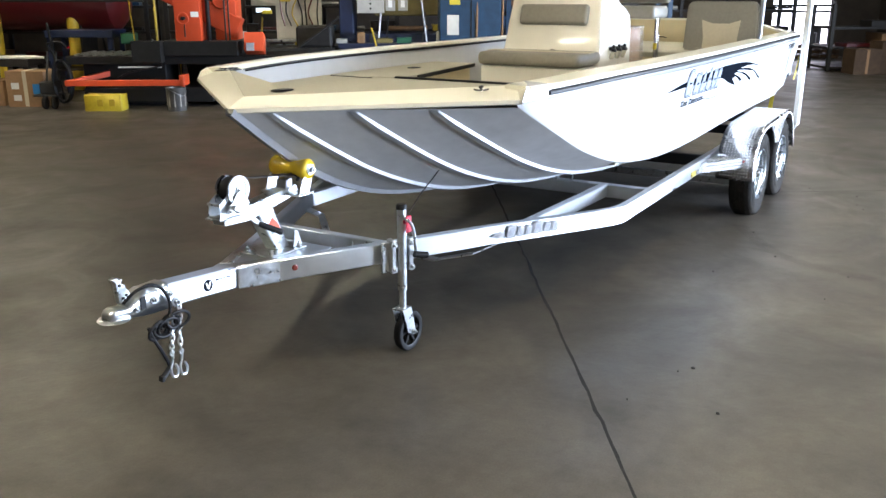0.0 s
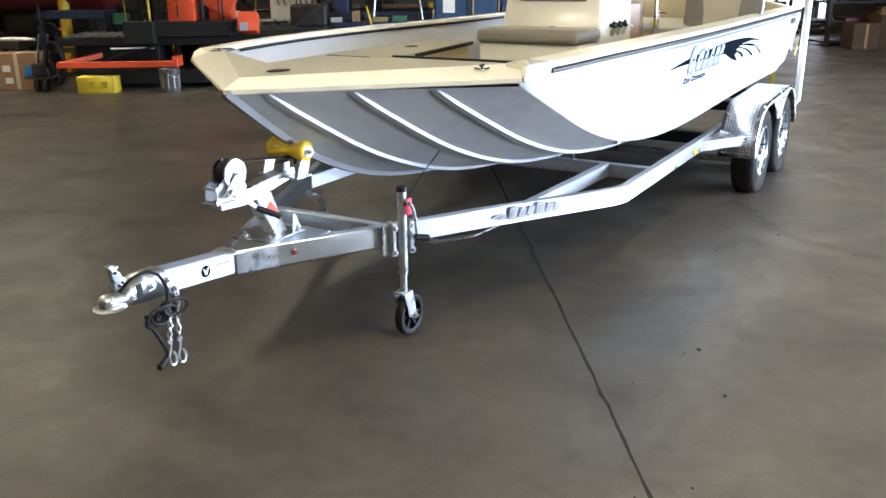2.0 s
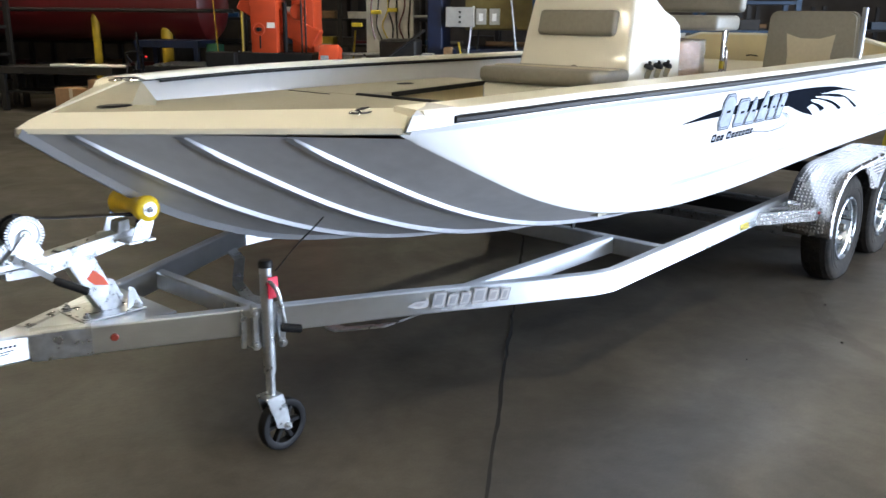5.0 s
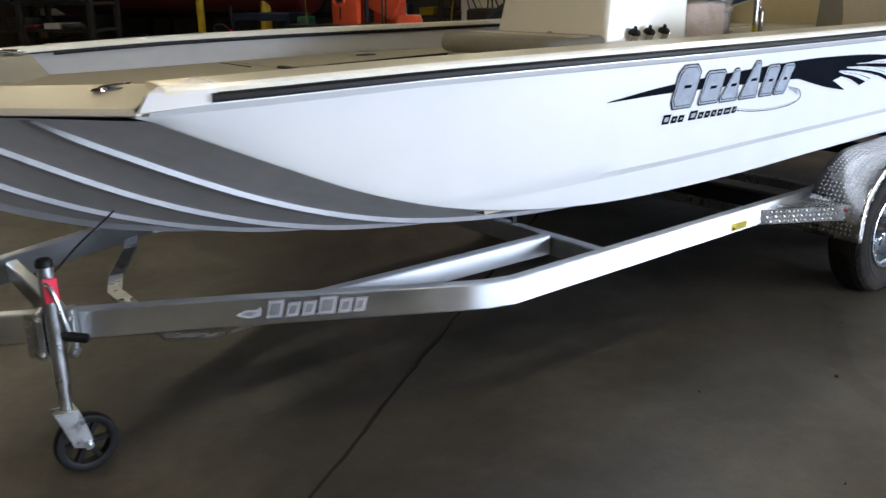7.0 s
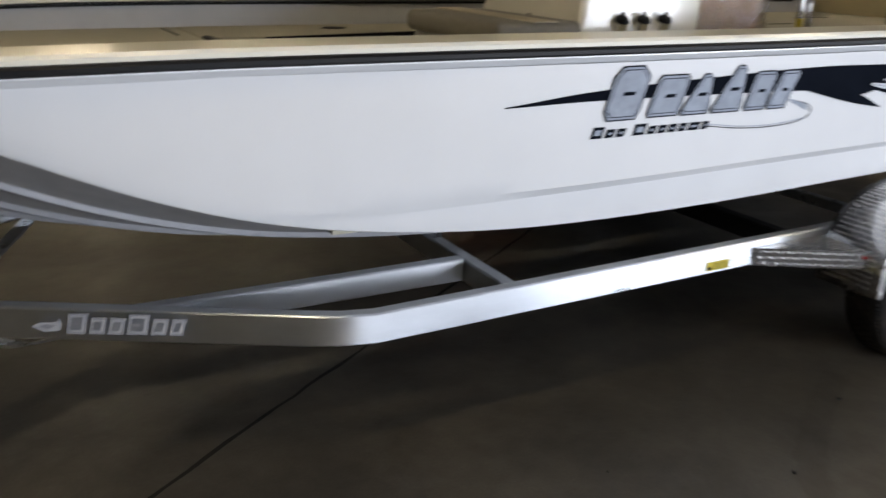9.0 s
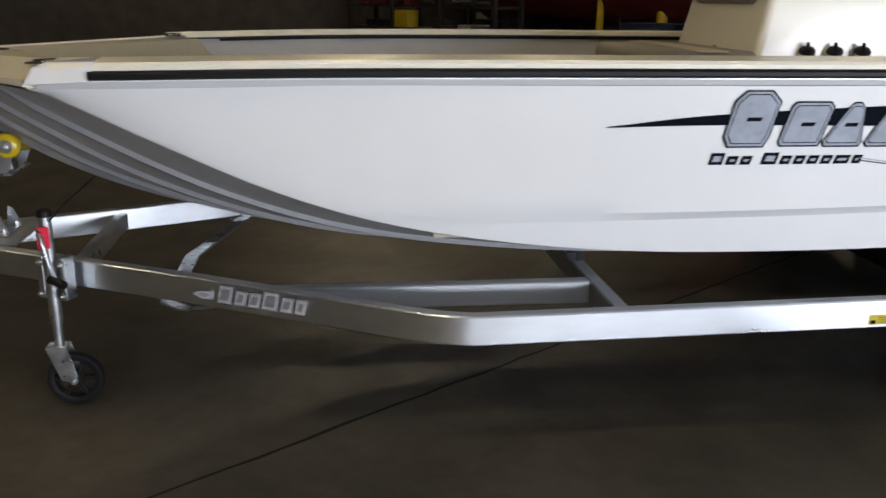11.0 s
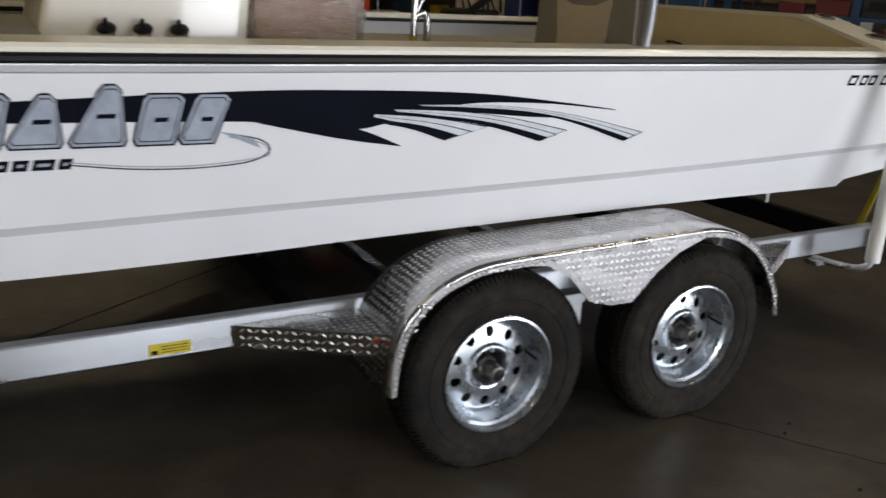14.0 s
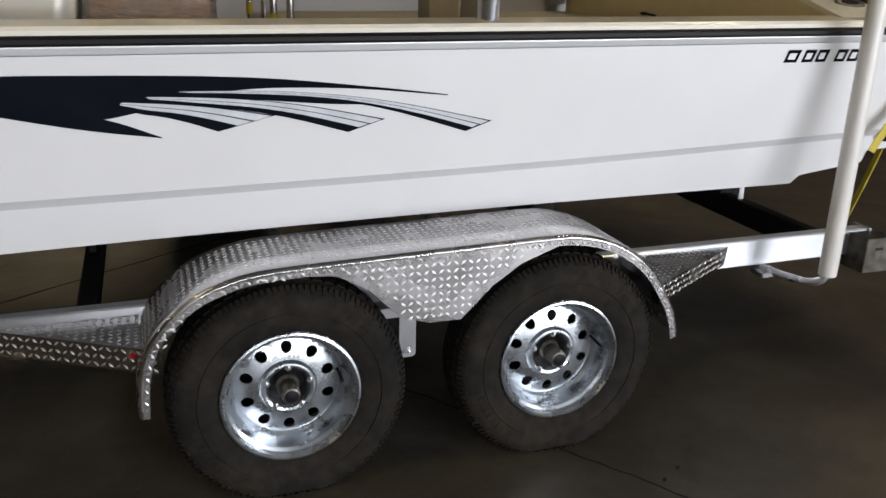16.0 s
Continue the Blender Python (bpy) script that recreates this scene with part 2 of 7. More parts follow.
def frame_along(p, q):
    """A matrix with z from p to q, at p."""
    p, q = Vector(p), Vector(q)
    return Matrix.Translation(p) @ (q - p).to_track_quat("Z", "Y").to_matrix().to_4x4()


def rod_bm(p, q, r, r2=None, seg=16, bm=None, bevel=0.0):
    own = bmesh.new()
    d = (Vector(q) - Vector(p)).length
    bmesh.ops.create_cone(own, cap_ends=True, segments=seg, radius1=r, radius2=r if r2 is None else r2, depth=d)
    bmesh.ops.translate(own, verts=own.verts, vec=(0, 0, d / 2))
    if bevel:
        ed = [e for e in own.edges if len(e.link_faces) == 2 and e.calc_face_angle(0) > 1.0]
        bmesh.ops.bevel(own, geom=ed, offset=bevel, segments=2, affect="EDGES")
    return add(bm, own, frame_along(p, q))


def sweep_bm(path, r, seg=10, bm=None, closed=False):
    """A round tube along points."""
    own = bmesh.new()
    pts = [Vector(p) for p in path]
    rings, up = [], None
    for i, p in enumerate(pts):
        a, b = pts[max(0, i - 1)], pts[min(len(pts) - 1, i + 1)]
        if closed:
            a, b = pts[i - 1], pts[(i + 1) % len(pts)]
        t = (b - a).normalized()
        if up is None:
            up = Vector((0, 0, 1)) if abs(t.z) < 0.9 else Vector((1, 0, 0))
        side = t.cross(up).normalized()
        up = side.cross(t).normalized()
        rings.append([own.verts.new(p + r * (math.cos(k * math.tau / seg) * side + math.sin(k * math.tau / seg) * up)) for k in range(seg)])
    n = len(rings)
    for i in range(n if closed else n - 1):
        a, b = rings[i], rings[(i + 1) % n]
        for k in range(seg):
            own.faces.new((a[k], a[(k + 1) % seg], b[(k + 1) % seg], b[k]))
    if not closed:
        own.faces.new(rings[0][::-1])
        own.faces.new(rings[-1])
    bmesh.ops.recalc_face_normals(own, faces=own.faces)
    return add(bm, own)


def curve_pts(pts, n=8):
    """Catmull-Rom through points."""
    p = [Vector(a) for a in pts]
    p = [2 * p[0] - p[1]] + p + [2 * p[-1] - p[-2]]
    out = []
    for i in range(1, len(p) - 2):
        for k in range(n):
            t = k / n
            out.append(0.5 * (2 * p[i] + (p[i + 1] - p[i - 1]) * t + (2 * p[i - 1] - 5 * p[i] + 4 * p[i + 1] - p[i + 2]) * t * t
                              + (3 * p[i] - p[i - 1] - 3 * p[i + 1] + p[i + 2]) * t ** 3))
    return out + [p[-2]]


def prism_bm(outline, depth, m=None, bm=None, bevel=0.0):
    """A polygon in x and y, pulled along z by depth."""
    own = bmesh.new()
    low = [own.verts.new((x, y, 0)) for x, y in outline]
    top = [own.verts.new((x, y, depth)) for x, y in outline]
    own.faces.new(low[::-1])
    own.faces.new(top)
    for i in range(len(low)):
        j = (i + 1) % len(low)
        own.faces.new((low[i], low[j], top[j], top[i]))
    bmesh.ops.recalc_face_normals(own, faces=own.faces)
    if bevel:
        bmesh.ops.bevel(own, geom=own.edges[:], offset=bevel, segments=2, affect="EDGES")
    return add(bm, own, m)


def turned_bm(profile, seg=48, m=None, bm=None, closed=False):
    """A profile of (radius, height) turned round z."""
    own = bmesh.new()
    rings = []
    for r, z in profile:
        rings.append([own.verts.new((r * math.cos(k * math.tau / seg), r * math.sin(k * math.tau / seg), z)) for k in range(seg)])
    n = len(rings)
    for i in range(n if closed else n - 1):
        a, b = rings[i], rings[(i + 1) % n]
        for k in range(seg):
            own.faces.new((a[k], a[(k + 1) % seg], b[(k + 1) % seg], b[k]))
    bmesh.ops.remove_doubles(own, verts=own.verts, dist=1e-5)
    bmesh.ops.recalc_face_normals(own, faces=own.faces)
    return add(bm, own, m)


def skin_bm(rows, bm=None, closed=False):
    """Faces between rows of points of equal length."""
    own = bmesh.new()
    vs = [[own.verts.new(p) for p in row] for row in rows]
    for a, b in zip(vs, vs[1:]):
        m = len(a)
        for k in range(m if closed else m - 1):
            own.faces.new((a[k], a[(k + 1) % m], b[(k + 1) % m], b[k]))
    return add(bm, own)


def mix(a, b, t):
    return Vector(a) * (1 - t) + Vector(b) * t


def interp(x, xs, ys):
    return float(np.interp(x, xs, ys))


def smooth_at(x, table):
    """A smooth value through (x, value) pairs."""
    xs = [a for a, _ in table]
    if x <= xs[0]:
        return table[0][1]
    if x >= xs[-1]:
        return table[-1][1]
    i = max(k for k in range(len(xs) - 1) if xs[k] <= x)

    def slope(k):
        if k == 0:
            return (table[1][1] - table[0][1]) / (xs[1] - xs[0])
        if k == len(xs) - 1:
            return (table[-1][1] - table[-2][1]) / (xs[-1] - xs[-2])
        return (table[k + 1][1] - table[k - 1][1]) / (xs[k + 1] - xs[k - 1])

    h = xs[i + 1] - xs[i]
    t = (x - xs[i]) / h
    a, b = table[i][1], table[i + 1][1]
    return ((1 + 2 * t) * (1 - t) ** 2 * a + t * (1 - t) ** 2 * h * slope(i) + t * t * (3 - 2 * t) * b + t * t * (t - 1) * h * slope(i + 1))

# ---- the hall ----
HALL_U0, HALL_U1, HALL_W0, HALL_W1, HALL_H = -12.0, 22.0, -15.0, 13.0, 6.0


def room_box(name, u0, u1, w0, w1, z0, z1, mat):
    return tagged(link_mesh(name, box_bm(u0, u1, w0, w1, z0, z1, m=ROOM), mat), kind="structure")


def hall():
    room_box("floor", HALL_U0 - 60, HALL_U1 + 60, HALL_W0 - 60, HALL_W1 + 60, -0.3, 0.0, "concrete")
    room_box("ceiling", HALL_U0, HALL_U1, HALL_W0, HALL_W1, HALL_H, HALL_H + 0.3, "ceiling")
    # back wall with a far door to the yard at its right end
    room_box("wall_back", HALL_U1, HALL_U1 + 0.3, -11.9, HALL_W1, 0, HALL_H, "wall")
    room_box("wall_back_over", HALL_U1, HALL_U1 + 0.3, -13.7, -11.9, 2.3, HALL_H, "wall")
    room_box("wall_back_corner", HALL_U1, HALL_U1 + 0.3, HALL_W0, -13.7, 0, HALL_H, "wall")
    room_box("wall_left", HALL_U0, HALL_U1, HALL_W1, HALL_W1 + 0.3, 0, HALL_H, "wall")
    # right-hand wall, open at the tall door and at the added low opening
    for name, u0, u1 in (("wall_right_front", HALL_U0, DOORS[0][0]), ("wall_right_middle", DOORS[0][1], DOORS[1][0]), ("wall_right_rear", DOORS[1][1], HALL_U1)):
        room_box(name, u0, u1, HALL_W0 - 0.3, HALL_W0, 0, HALL_H, "wall")
    for name, (u0, u1, top) in zip(("wall_right_over_first", "wall_right_over_second"), DOORS):
        room_box(name, u0, u1, HALL_W0 - 0.3, HALL_W0, top, HALL_H, "wall")
    room_box("wall_front", HALL_U0 - 0.3, HALL_U0, HALL_W0, HALL_W1, 0, HALL_H, "wall")


def crooked(p, q, n, amount, seed):
    """Points from p to q that wander a little, as a crack does."""
    rnd = random.Random(seed)
    a, b = Vector(p), Vector(q)
    side = Vector((-(b - a).y, (b - a).x, 0)).normalized()
    return [mix(a, b, k / n) + side * rnd.uniform(-amount, amount) for k in range(n + 1)]


def floor_joint(p, q, width, seed):
    """A saw-cut joint, worn open along its edges: a dark strip a hair above the slab."""
    pts = crooked(p, q, 260, 0.006, seed)
    rnd = random.Random(seed + 5)
    d = (Vector(q) - Vector(p)).normalized()
    side = Vector((-d.y, d.x, 0))
    rows = []
    for a in pts:
        h = width * rnd.uniform(0.6, 1.15)
        rows.append([a + side * h + Vector((0, 0, 0.0015)), a - side * h + Vector((0, 0, 0.0015))])
    return tagged(link_mesh("floor_joint", skin_bm(rows), "joint"), kind="structure")


def ceiling_light():
    lamp = thing("ceiling_light", "long white fluorescent fitting hung under the ceiling", "lamp", "hall lights")
    part("housing", box_bm(-0.75, 0.75, -0.16, 0.16, 0.02, 0.09, 0.01), "white_paint", lamp)
    part("tube", box_bm(-0.72, 0.72, -0.13, 0.13, 0.0, 0.018), M["tube_glow"], lamp, "glowing white tube")
    for x in (-0.6, 0.6):
        part("hanger", rod_bm((x, 0, 0.08), (x, 0, 0.8), 0.006, seg=6), "black_paint", lamp)
    return lamp


hall()
floor_joint((-6.0, -6.73, 0), (14.0, 6.67, 0), 0.0088, 1)
floor_joint((6.2, -0.77, 0), (12.0, -9.06, 0), 0.004, 2)
_first = ceiling_light()
for _k, (_u, _w) in enumerate(LAMPS):
    _m = Matrix.Translation(room(_u, _w, 5.21)) @ ROOM
    if _k == 0:
        _first.matrix_world = _m
    else:
        copy_thing(_first, _m)


def floor_chip(x, y, r, seed):
    rnd = random.Random(seed)
    pts = [(r * rnd.uniform(0.5, 1.2) * math.cos(a * math.tau / 7), r * rnd.uniform(0.5, 1.2) * math.sin(a * math.tau / 7)) for a in range(7)]
    chip = link_mesh("floor_chip", prism_bm(pts, 0.006, Matrix.Translation((x, y, 0.0))), "joint")
    return tagged(chip, "small dark crumb lying on the concrete floor", "debris", "floor crumbs")


_rnd = random.Random(4)
for _x, _y, _r in [(2.42, -1.755, 0.012), (2.014, -1.973, 0.009), (0.0, -1.0, 0.008), (-0.2, -0.6, 0.01)] + [
        (_rnd.uniform(-0.5, 7.5), _rnd.uniform(-2.9, -1.3), _rnd.uniform(0.003, 0.008)) for _ in range(26)]:
    floor_chip(_x, _y, _r, int(_x * 1000))



def tyre_mark(points, width, seed):
    """A faint dark rubber mark on the slab."""
    rnd = random.Random(seed)
    pts = curve_pts([(x, y, 0.0012) for x, y in points], 10)
    rows = []
    for a, b in zip(pts, pts[1:]):
        d = (b - a).normalized()
        side = Vector((-d.y, d.x, 0))
        h = width / 2 * rnd.uniform(0.8, 1.1)
        rows.append([a + side * h, a + side * h * 0.3, a - side * h * 0.3, a - side * h])
    return tagged(link_mesh("floor_mark", skin_bm(rows), "rubber_mark"), kind="structure")


tyre_mark([(5.26, -1.32), (4.89, -1.52), (4.58, -1.75), (4.45, -1.95), (4.3, -2.4)], 0.11, 1)
tyre_mark([(8.6, -2.2), (7.6, -2.35), (6.9, -2.8), (6.5, -3.6)], 0.12, 3)
tyre_mark([(9.6, -1.6), (8.6, -1.5), (7.8, -1.75), (7.2, -2.4)], 0.1, 4)

# ---- boat hull ----
KEEL = [(1.262, 1.229), (1.5, 1.06), (1.75, 0.90), (2.0, 0.785), (2.3, 0.69), (2.7, 0.62), (3.2, 0.585), (4.0, 0.575), (7.65, 0.60)]
CHINE_Y = [(2.07, 0.965), (2.4, 1.0), (2.8, 1.03), (3.3, 1.05), (4.0, 1.06), (5.0, 1.06), (8.0, 1.05)]
CHINE_Z = [(2.07, 1.222), (2.4, 1.07), (2.7, 0.94), (3.0, 0.845), (3.3, 0.785), (3.7, 0.738), (4.1, 0.719), (4.7, 0.717), (5.5, 0.735), (6.5, 0.75), (7.65, 0.756), (8.0, 0.76)]
GUN_Y = [(2.02, 1.0), (2.3, 1.06), (2.7, 1.105), (3.2, 1.14), (3.8, 1.16), (4.6, 1.165), (6.0, 1.165), (8.05, 1.155)]
GUN_Z = [(1.2, 1.294), (2.0, 1.311), (3.0, 1.333), (5.0, 1.337), (8.05, 1.35)]
CREASE = [(3.3, 0.834), (3.75, 0.836), (4.35, 0.842), (4.92, 0.852), (5.62, 0.862), (6.57, 0.88), (7.22, 0.9), (8.05, 0.932)]
STERN, STEP = 8.05, 0.03


def gun_y(x):
    return smooth_at(x, GUN_Y)


def gun_z(x):
    return smooth_at(x, GUN_Z)


def bottom_pt(s, r, side=-1):
    """A place on the bare bottom: s from bow to stern, r from keel to chine."""
    xk = 1.262 + (7.65 - 1.262) * s
    xc = 2.07 + (7.65 - 2.07) * s
    a = Vector((xk, 0, smooth_at(xk, KEEL)))
    b = Vector((xc, side * smooth_at(xc, CHINE_Y), smooth_at(xc, CHINE_Z)))
    p = mix(a, b, r)
    p.z -= 0.045 * math.sin(math.pi * r) * min(1, s * 5) * max(0.15, 1 - 1.6 * s)
    return p


def side_pt(s, z01, side=-1):
    """A place on the painted side: z01 from the chine (0) to under the gunwale (1)."""
    x0 = 2.07 - 0.05 * z01
    x1 = interp(z01, (0, 0.11, 0.13, 1), (7.65, 7.70, 7.95, 8.04))
    x = x0 + (x1 - x0) * s
    zc, zg = smooth_at(min(x, 7.65), CHINE_Z), gun_z(x) - 0.072
    yc, yg = smooth_at(x, CHINE_Y), gun_y(x) - 0.016
    z = zc + (zg - zc) * z01
    y = yc + (yg - yc) * z01 ** 0.8
    fade = min(1, max(0, (x - 2.7) / 1.4))
    y += 0.026 * fade * min(1, max(0, (z - smooth_at(x, CREASE)) / STEP)) - 0.004 * fade * z01
    return Vector((x, side * y, z))


def side_levels(x):
    """Steps from chine to gunwale that crowd at the spray step."""
    zc, zg = smooth_at(min(x, 7.65), CHINE_Z), gun_z(x) - 0.072
    c = min(0.9, max(0.12, (smooth_at(x, CREASE) - zc) / (zg - zc)))
    e = STEP / max(0.05, zg - zc)
    low = [c * k / 5 for k in range(5)] + [c - e * 0.1, c, c + e * 1.001]
    return low + [c + e + (1 - c - e) * k / 8 for k in range(1, 9)]


def side_row(s, side):
    """One row of the painted side, with its steps set to the place of each point."""
    x, row = 2.05 + 5.95 * s, []
    for k in range(len(side_levels(x))):
        at = x
        for _ in range(4):
            p = side_pt(s, side_levels(at)[k], side)
            at = p.x
        row.append(p)
    return row


def s_steps(n):
    return [(k / n) ** 1.25 for k in range(n + 1)]


def rail_strip(profile, x0, x1, side, n=60):
    """A profile of (outward, up) from the gunwale's edge, swept along it."""
    rows = []
    for k in range(n + 1):
        x = x0 + (x1 - x0) * k / n
        rows.append([(x, side * (gun_y(x) + o), gun_z(x) + u) for o, u in profile])
    bm = skin_bm(rows, closed=True)
    bm.faces.new([v for v in bm.verts[:len(profile)]][::-1])
    bm.faces.new([v for v in bm.verts[-len(profile):]])
    bmesh.ops.recalc_face_normals(bm, faces=bm.faces)
    return bm


def bar_on_bottom(r0, drift, side, s0, s1, w, h, n=44):
    """A strake: a flat bar with sloped edges that follows the bottom."""
    rows = []
    for k in range(n + 1):
        s = s0 + (s1 - s0) * (k / n) ** 1.3
        r = r0 + drift * (1 - math.exp(-s / 0.13))
        p, q = bottom_pt(s, max(0, r - 0.01), side), bottom_pt(s, r + 0.01, side)
        t = (bottom_pt(min(1, s + 0.004), r, side) - bottom_pt(s, r, side)).normalized()
        across = (q - p).normalized()
        out = across.cross(t).normalized()
        if out.z > 0 or (abs(out.z) < 0.2 and out.x > 0):
            out = -out
        c = bottom_pt(s, r, side)
        taper = min(1.0, (k + 1) / 4)
        rows.append([c - across * w, c - across * w * 0.62 + out * h * taper, c + across * w * 0.62 + out * h * taper, c + across * w])
    bm = skin_bm(rows, closed=True)
    bmesh.ops.recalc_face_normals(bm, faces=bm.faces)
    return bm


def keel_bar():
    rows = []
    for k in range(61):
        x = 1.262 + (7.6 - 1.262) * (k / 60) ** 1.4
        z = smooth_at(x, KEEL)
        dz = (smooth_at(x + 0.01, KEEL) - z) / 0.01
        nrm = Vector((dz, 0, -1)).normalized()
        p = Vector((x, 0, z))
        rows.append([p + Vector((0, -0.028, 0.012)), p + nrm * 0.018 + Vector((0, -0.015, 0)), p + nrm * 0.018 + Vector((0, 0.015, 0)), p + Vector((0, 0.028, 0.012))])
    bm = skin_bm(rows, closed=True)
    bmesh.ops.recalc_face_normals(bm, faces=bm.faces)
    return bm


# the sloped cream band along the front edge: outer-low to inner-high
TRIM_OUT = [Vector((1.262, 0, 1.229)), Vector((2.03, 1.0, 1.252))]
TRIM_IN = [Vector((1.352, 0, 1.28)), Vector((2.17, 0.905, 1.306))]


def bow_trim(side):
    rows = []
    for k in range(13):
        t = k / 12
        a, b = mix(TRIM_OUT[0], TRIM_OUT[1], t), mix(TRIM_IN[0], TRIM_IN[1], t)
        up = Vector((0, 0, 0.012))
        m = mix(a, b, 0.5) + Vector((-0.006, 0, 0.012))
        a2 = a + Vector((-0.008, 0, 0.012))
        rows.append([Vector((p.x, side * p.y, p.z)) for p in (a + Vector((0.02, 0, -0.012)), a + Vector((-0.006, 0, -0.006)), a2, m, b + up * 0.4, b + Vector((0.012, 0, -0.02)))])
    bm = skin_bm(rows, closed=True)
    bmesh.ops.recalc_face_normals(bm, faces=bm.faces)
    return bm


def boat():
    b = thing("bay_boat", "white aluminium bay boat with a bare silver bottom", "boat")
    for side in (-1, 1):
        part("bottom_panel", skin_bm([[bottom_pt(s, r / 12, side) for r in range(13)] for s in s_steps(56)]), "bare_hull", b, "bare silver-grey aluminium bottom plate", 60)
        part("side_panel", skin_bm([side_row(s, side) for s in s_steps(72)]), "white_paint", b, "glossy white painted hull side", 30)
        for r, drift in ((0.12, 0.19), (0.405, 0.16), (0.69, 0.11)):
            part("strake", bar_on_bottom(r, drift, side, 0.002, 0.62, 0.024, 0.016), "strake", b, "pale raised strake along the bottom", 20)
        part("flange", rail_strip([(-0.034, -0.078), (-0.0155, -0.0745), (0.005, -0.053), (0.005, -0.049), (-0.02, -0.045)], 2.06, STERN, side), "white_paint", b)
        part("rub_rail", rail_strip([(-0.01, -0.05), (0.008, -0.049), (0.016, -0.042), (0.016, -0.031), (0.01, -0.024), (-0.01, -0.023)], 2.215, STERN - 0.02, side), "black_rubber", b, "black rubber rub rail under the gunwale", 40)
        part("gunwale_cap", rail_strip([(-0.01, -0.024), (0.003, -0.022), (0.004, -0.01), (-0.004, 0.0), (-0.125, 0.008), (-0.135, 0.0), (-0.135, -0.02), (-0.12, -0.024)], 2.10, STERN, side), "cream_trim", b, "cream gunwale cap", 30)
        part("gunwale_corner", corner_cap(side), "white_paint", b, "white folded cap at the bow corner", 30)
        part("corner_fill", corner_fill(side), "cream_trim", b, "", 30)
        part("inner_gasket", rail_strip([(-0.118, -0.03), (-0.124, -0.03), (-0.124, -0.042), (-0.118, -0.042)], 2.35, 7.5, side), "black_rubber", b)
        rows = []
        for k in range(61):
            x = 2.18 + (7.6 - 2.18) * k / 60
            d = interp(x, (2.2, 3.15, 3.25, 7.6), (-0.15, -0.15, -0.5, -0.5))
            rows.append([(x, side * (gun_y(x) - 0.108), gun_z(x) - 0.03), (x, side * (gun_y(x) - 0.11 + d * 0.06), gun_z(x) + d * 0.5), (x, side * (gun_y(x) - 0.11 + d * 0.12), gun_z(x) + d)])
        part("inner_wall", skin_bm(rows), "inner_paint", b, "pale grey painted inner side of the hull", 60)
        part("bow_trim", bow_trim(side), "cream_trim", b, "cream folded band along the bow edge", 30)
    part("keel_bar", keel_bar(), "strake", b, "pale raised bar along the keel", 20)
    # raised bow platform, a short slope and the low front deck
    plat = []
    for k in range(9):
        t = -1 + 2 * k / 8
        e = mix(TRIM_IN[0], TRIM_IN[1], abs(t))
        y = e.y * (1 if t > 0 else -1)
        plat.append([Vector((e.x, y, e.z - 0.002)), Vector((1.665 + 0.62 * abs(y) * 1.04, y * 1.04, 1.289)), Vector((1.74 + 0.62 * abs(y) * 1.04, y * 1.045, 1.194)), Vector((2.5, y * 1.06, 1.192)), Vector((3.22, y * 1.13, 1.192))])
    part("bow_deck", skin_bm(plat), "deck", b, "grey-beige textured front deck", 20)
    part("deck_edge", box_bm(3.224, 3.262, -1.04, 0.5, 1.165, 1.203, 0.006), "black_rubber", b, "black rubber edging of the front deck")
    part("deck_riser", box_bm(3.19, 3.212, -1.04, 1.04, 0.8, 1.186), "liner", b)
    part("front_step", box_bm(3.2, 3.95, -1.03, 1.03, 1.02, 1.06, 0.01), "deck", b)
    part("cockpit_floor", box_bm(3.2, 7.7, -1.03, 1.03, 0.78, 0.82), "deck", b)
    part("aft_deck", box_bm(6.03, 7.76, -1.04, 1.04, 1.19, 1.235, 0.008), "deck", b, "grey-beige aft deck")
    part("aft_riser", box_bm(6.045, 6.075, -1.03, 1.03, 0.82, 1.19), "liner", b)
    # stern wall, higher over the middle and sloping to the gunwales
    out = [(-1.07, 1.2), (1.07, 1.2), (1.07, 1.338), (0.66, 1.46), (-0.63, 1.46), (-1.07, 1.338)]
    m = Matrix(((0, 0, 1, 7.75), (1, 0, 0, 0), (0, 1, 0, 0), (0, 0, 0, 1)))
    part("stern_wall", prism_bm(out, 0.05, m, bevel=0.006), "liner", b, "cream stern wall with sloping ends", 30)
    cap = [(-1.1, 1.343), (-0.63, 1.468), (0.66, 1.468), (1.1, 1.343)]
    rows = [[(7.735, y, z - 0.012), (7.735, y, z + 0.006), (7.98, y, z + 0.002), (7.98, y, z - 0.012)] for y, z in cap]
    bm = skin_bm(rows, closed=True)
    bmesh.ops.recalc_face_normals(bm, faces=bm.faces)
    part("stern_cap", bm, "cream_trim", b, "cream cap over the stern wall", 30)
    # transom
    edge = [side_pt(1, v, -1) for v in (0.13, 0.3, 0.5, 0.75, 1.0)]
    part("transom", skin_bm([[Vector((p.x, p.y, p.z)), Vector((p.x, -p.y, p.z))] for p in edge]), "white_paint", b)
    low = [side_pt(1, v, -1) for v in (0.0, 0.06, 0.12)]
    part("bottom_end", skin_bm([[Vector((7.66, 0, 0.6)), Vector((7.66, 0, 0.7)), Vector((7.69, 0, 0.84))], [Vector((p.x, p.y, p.z)) for p in low]]), "white_paint", b)
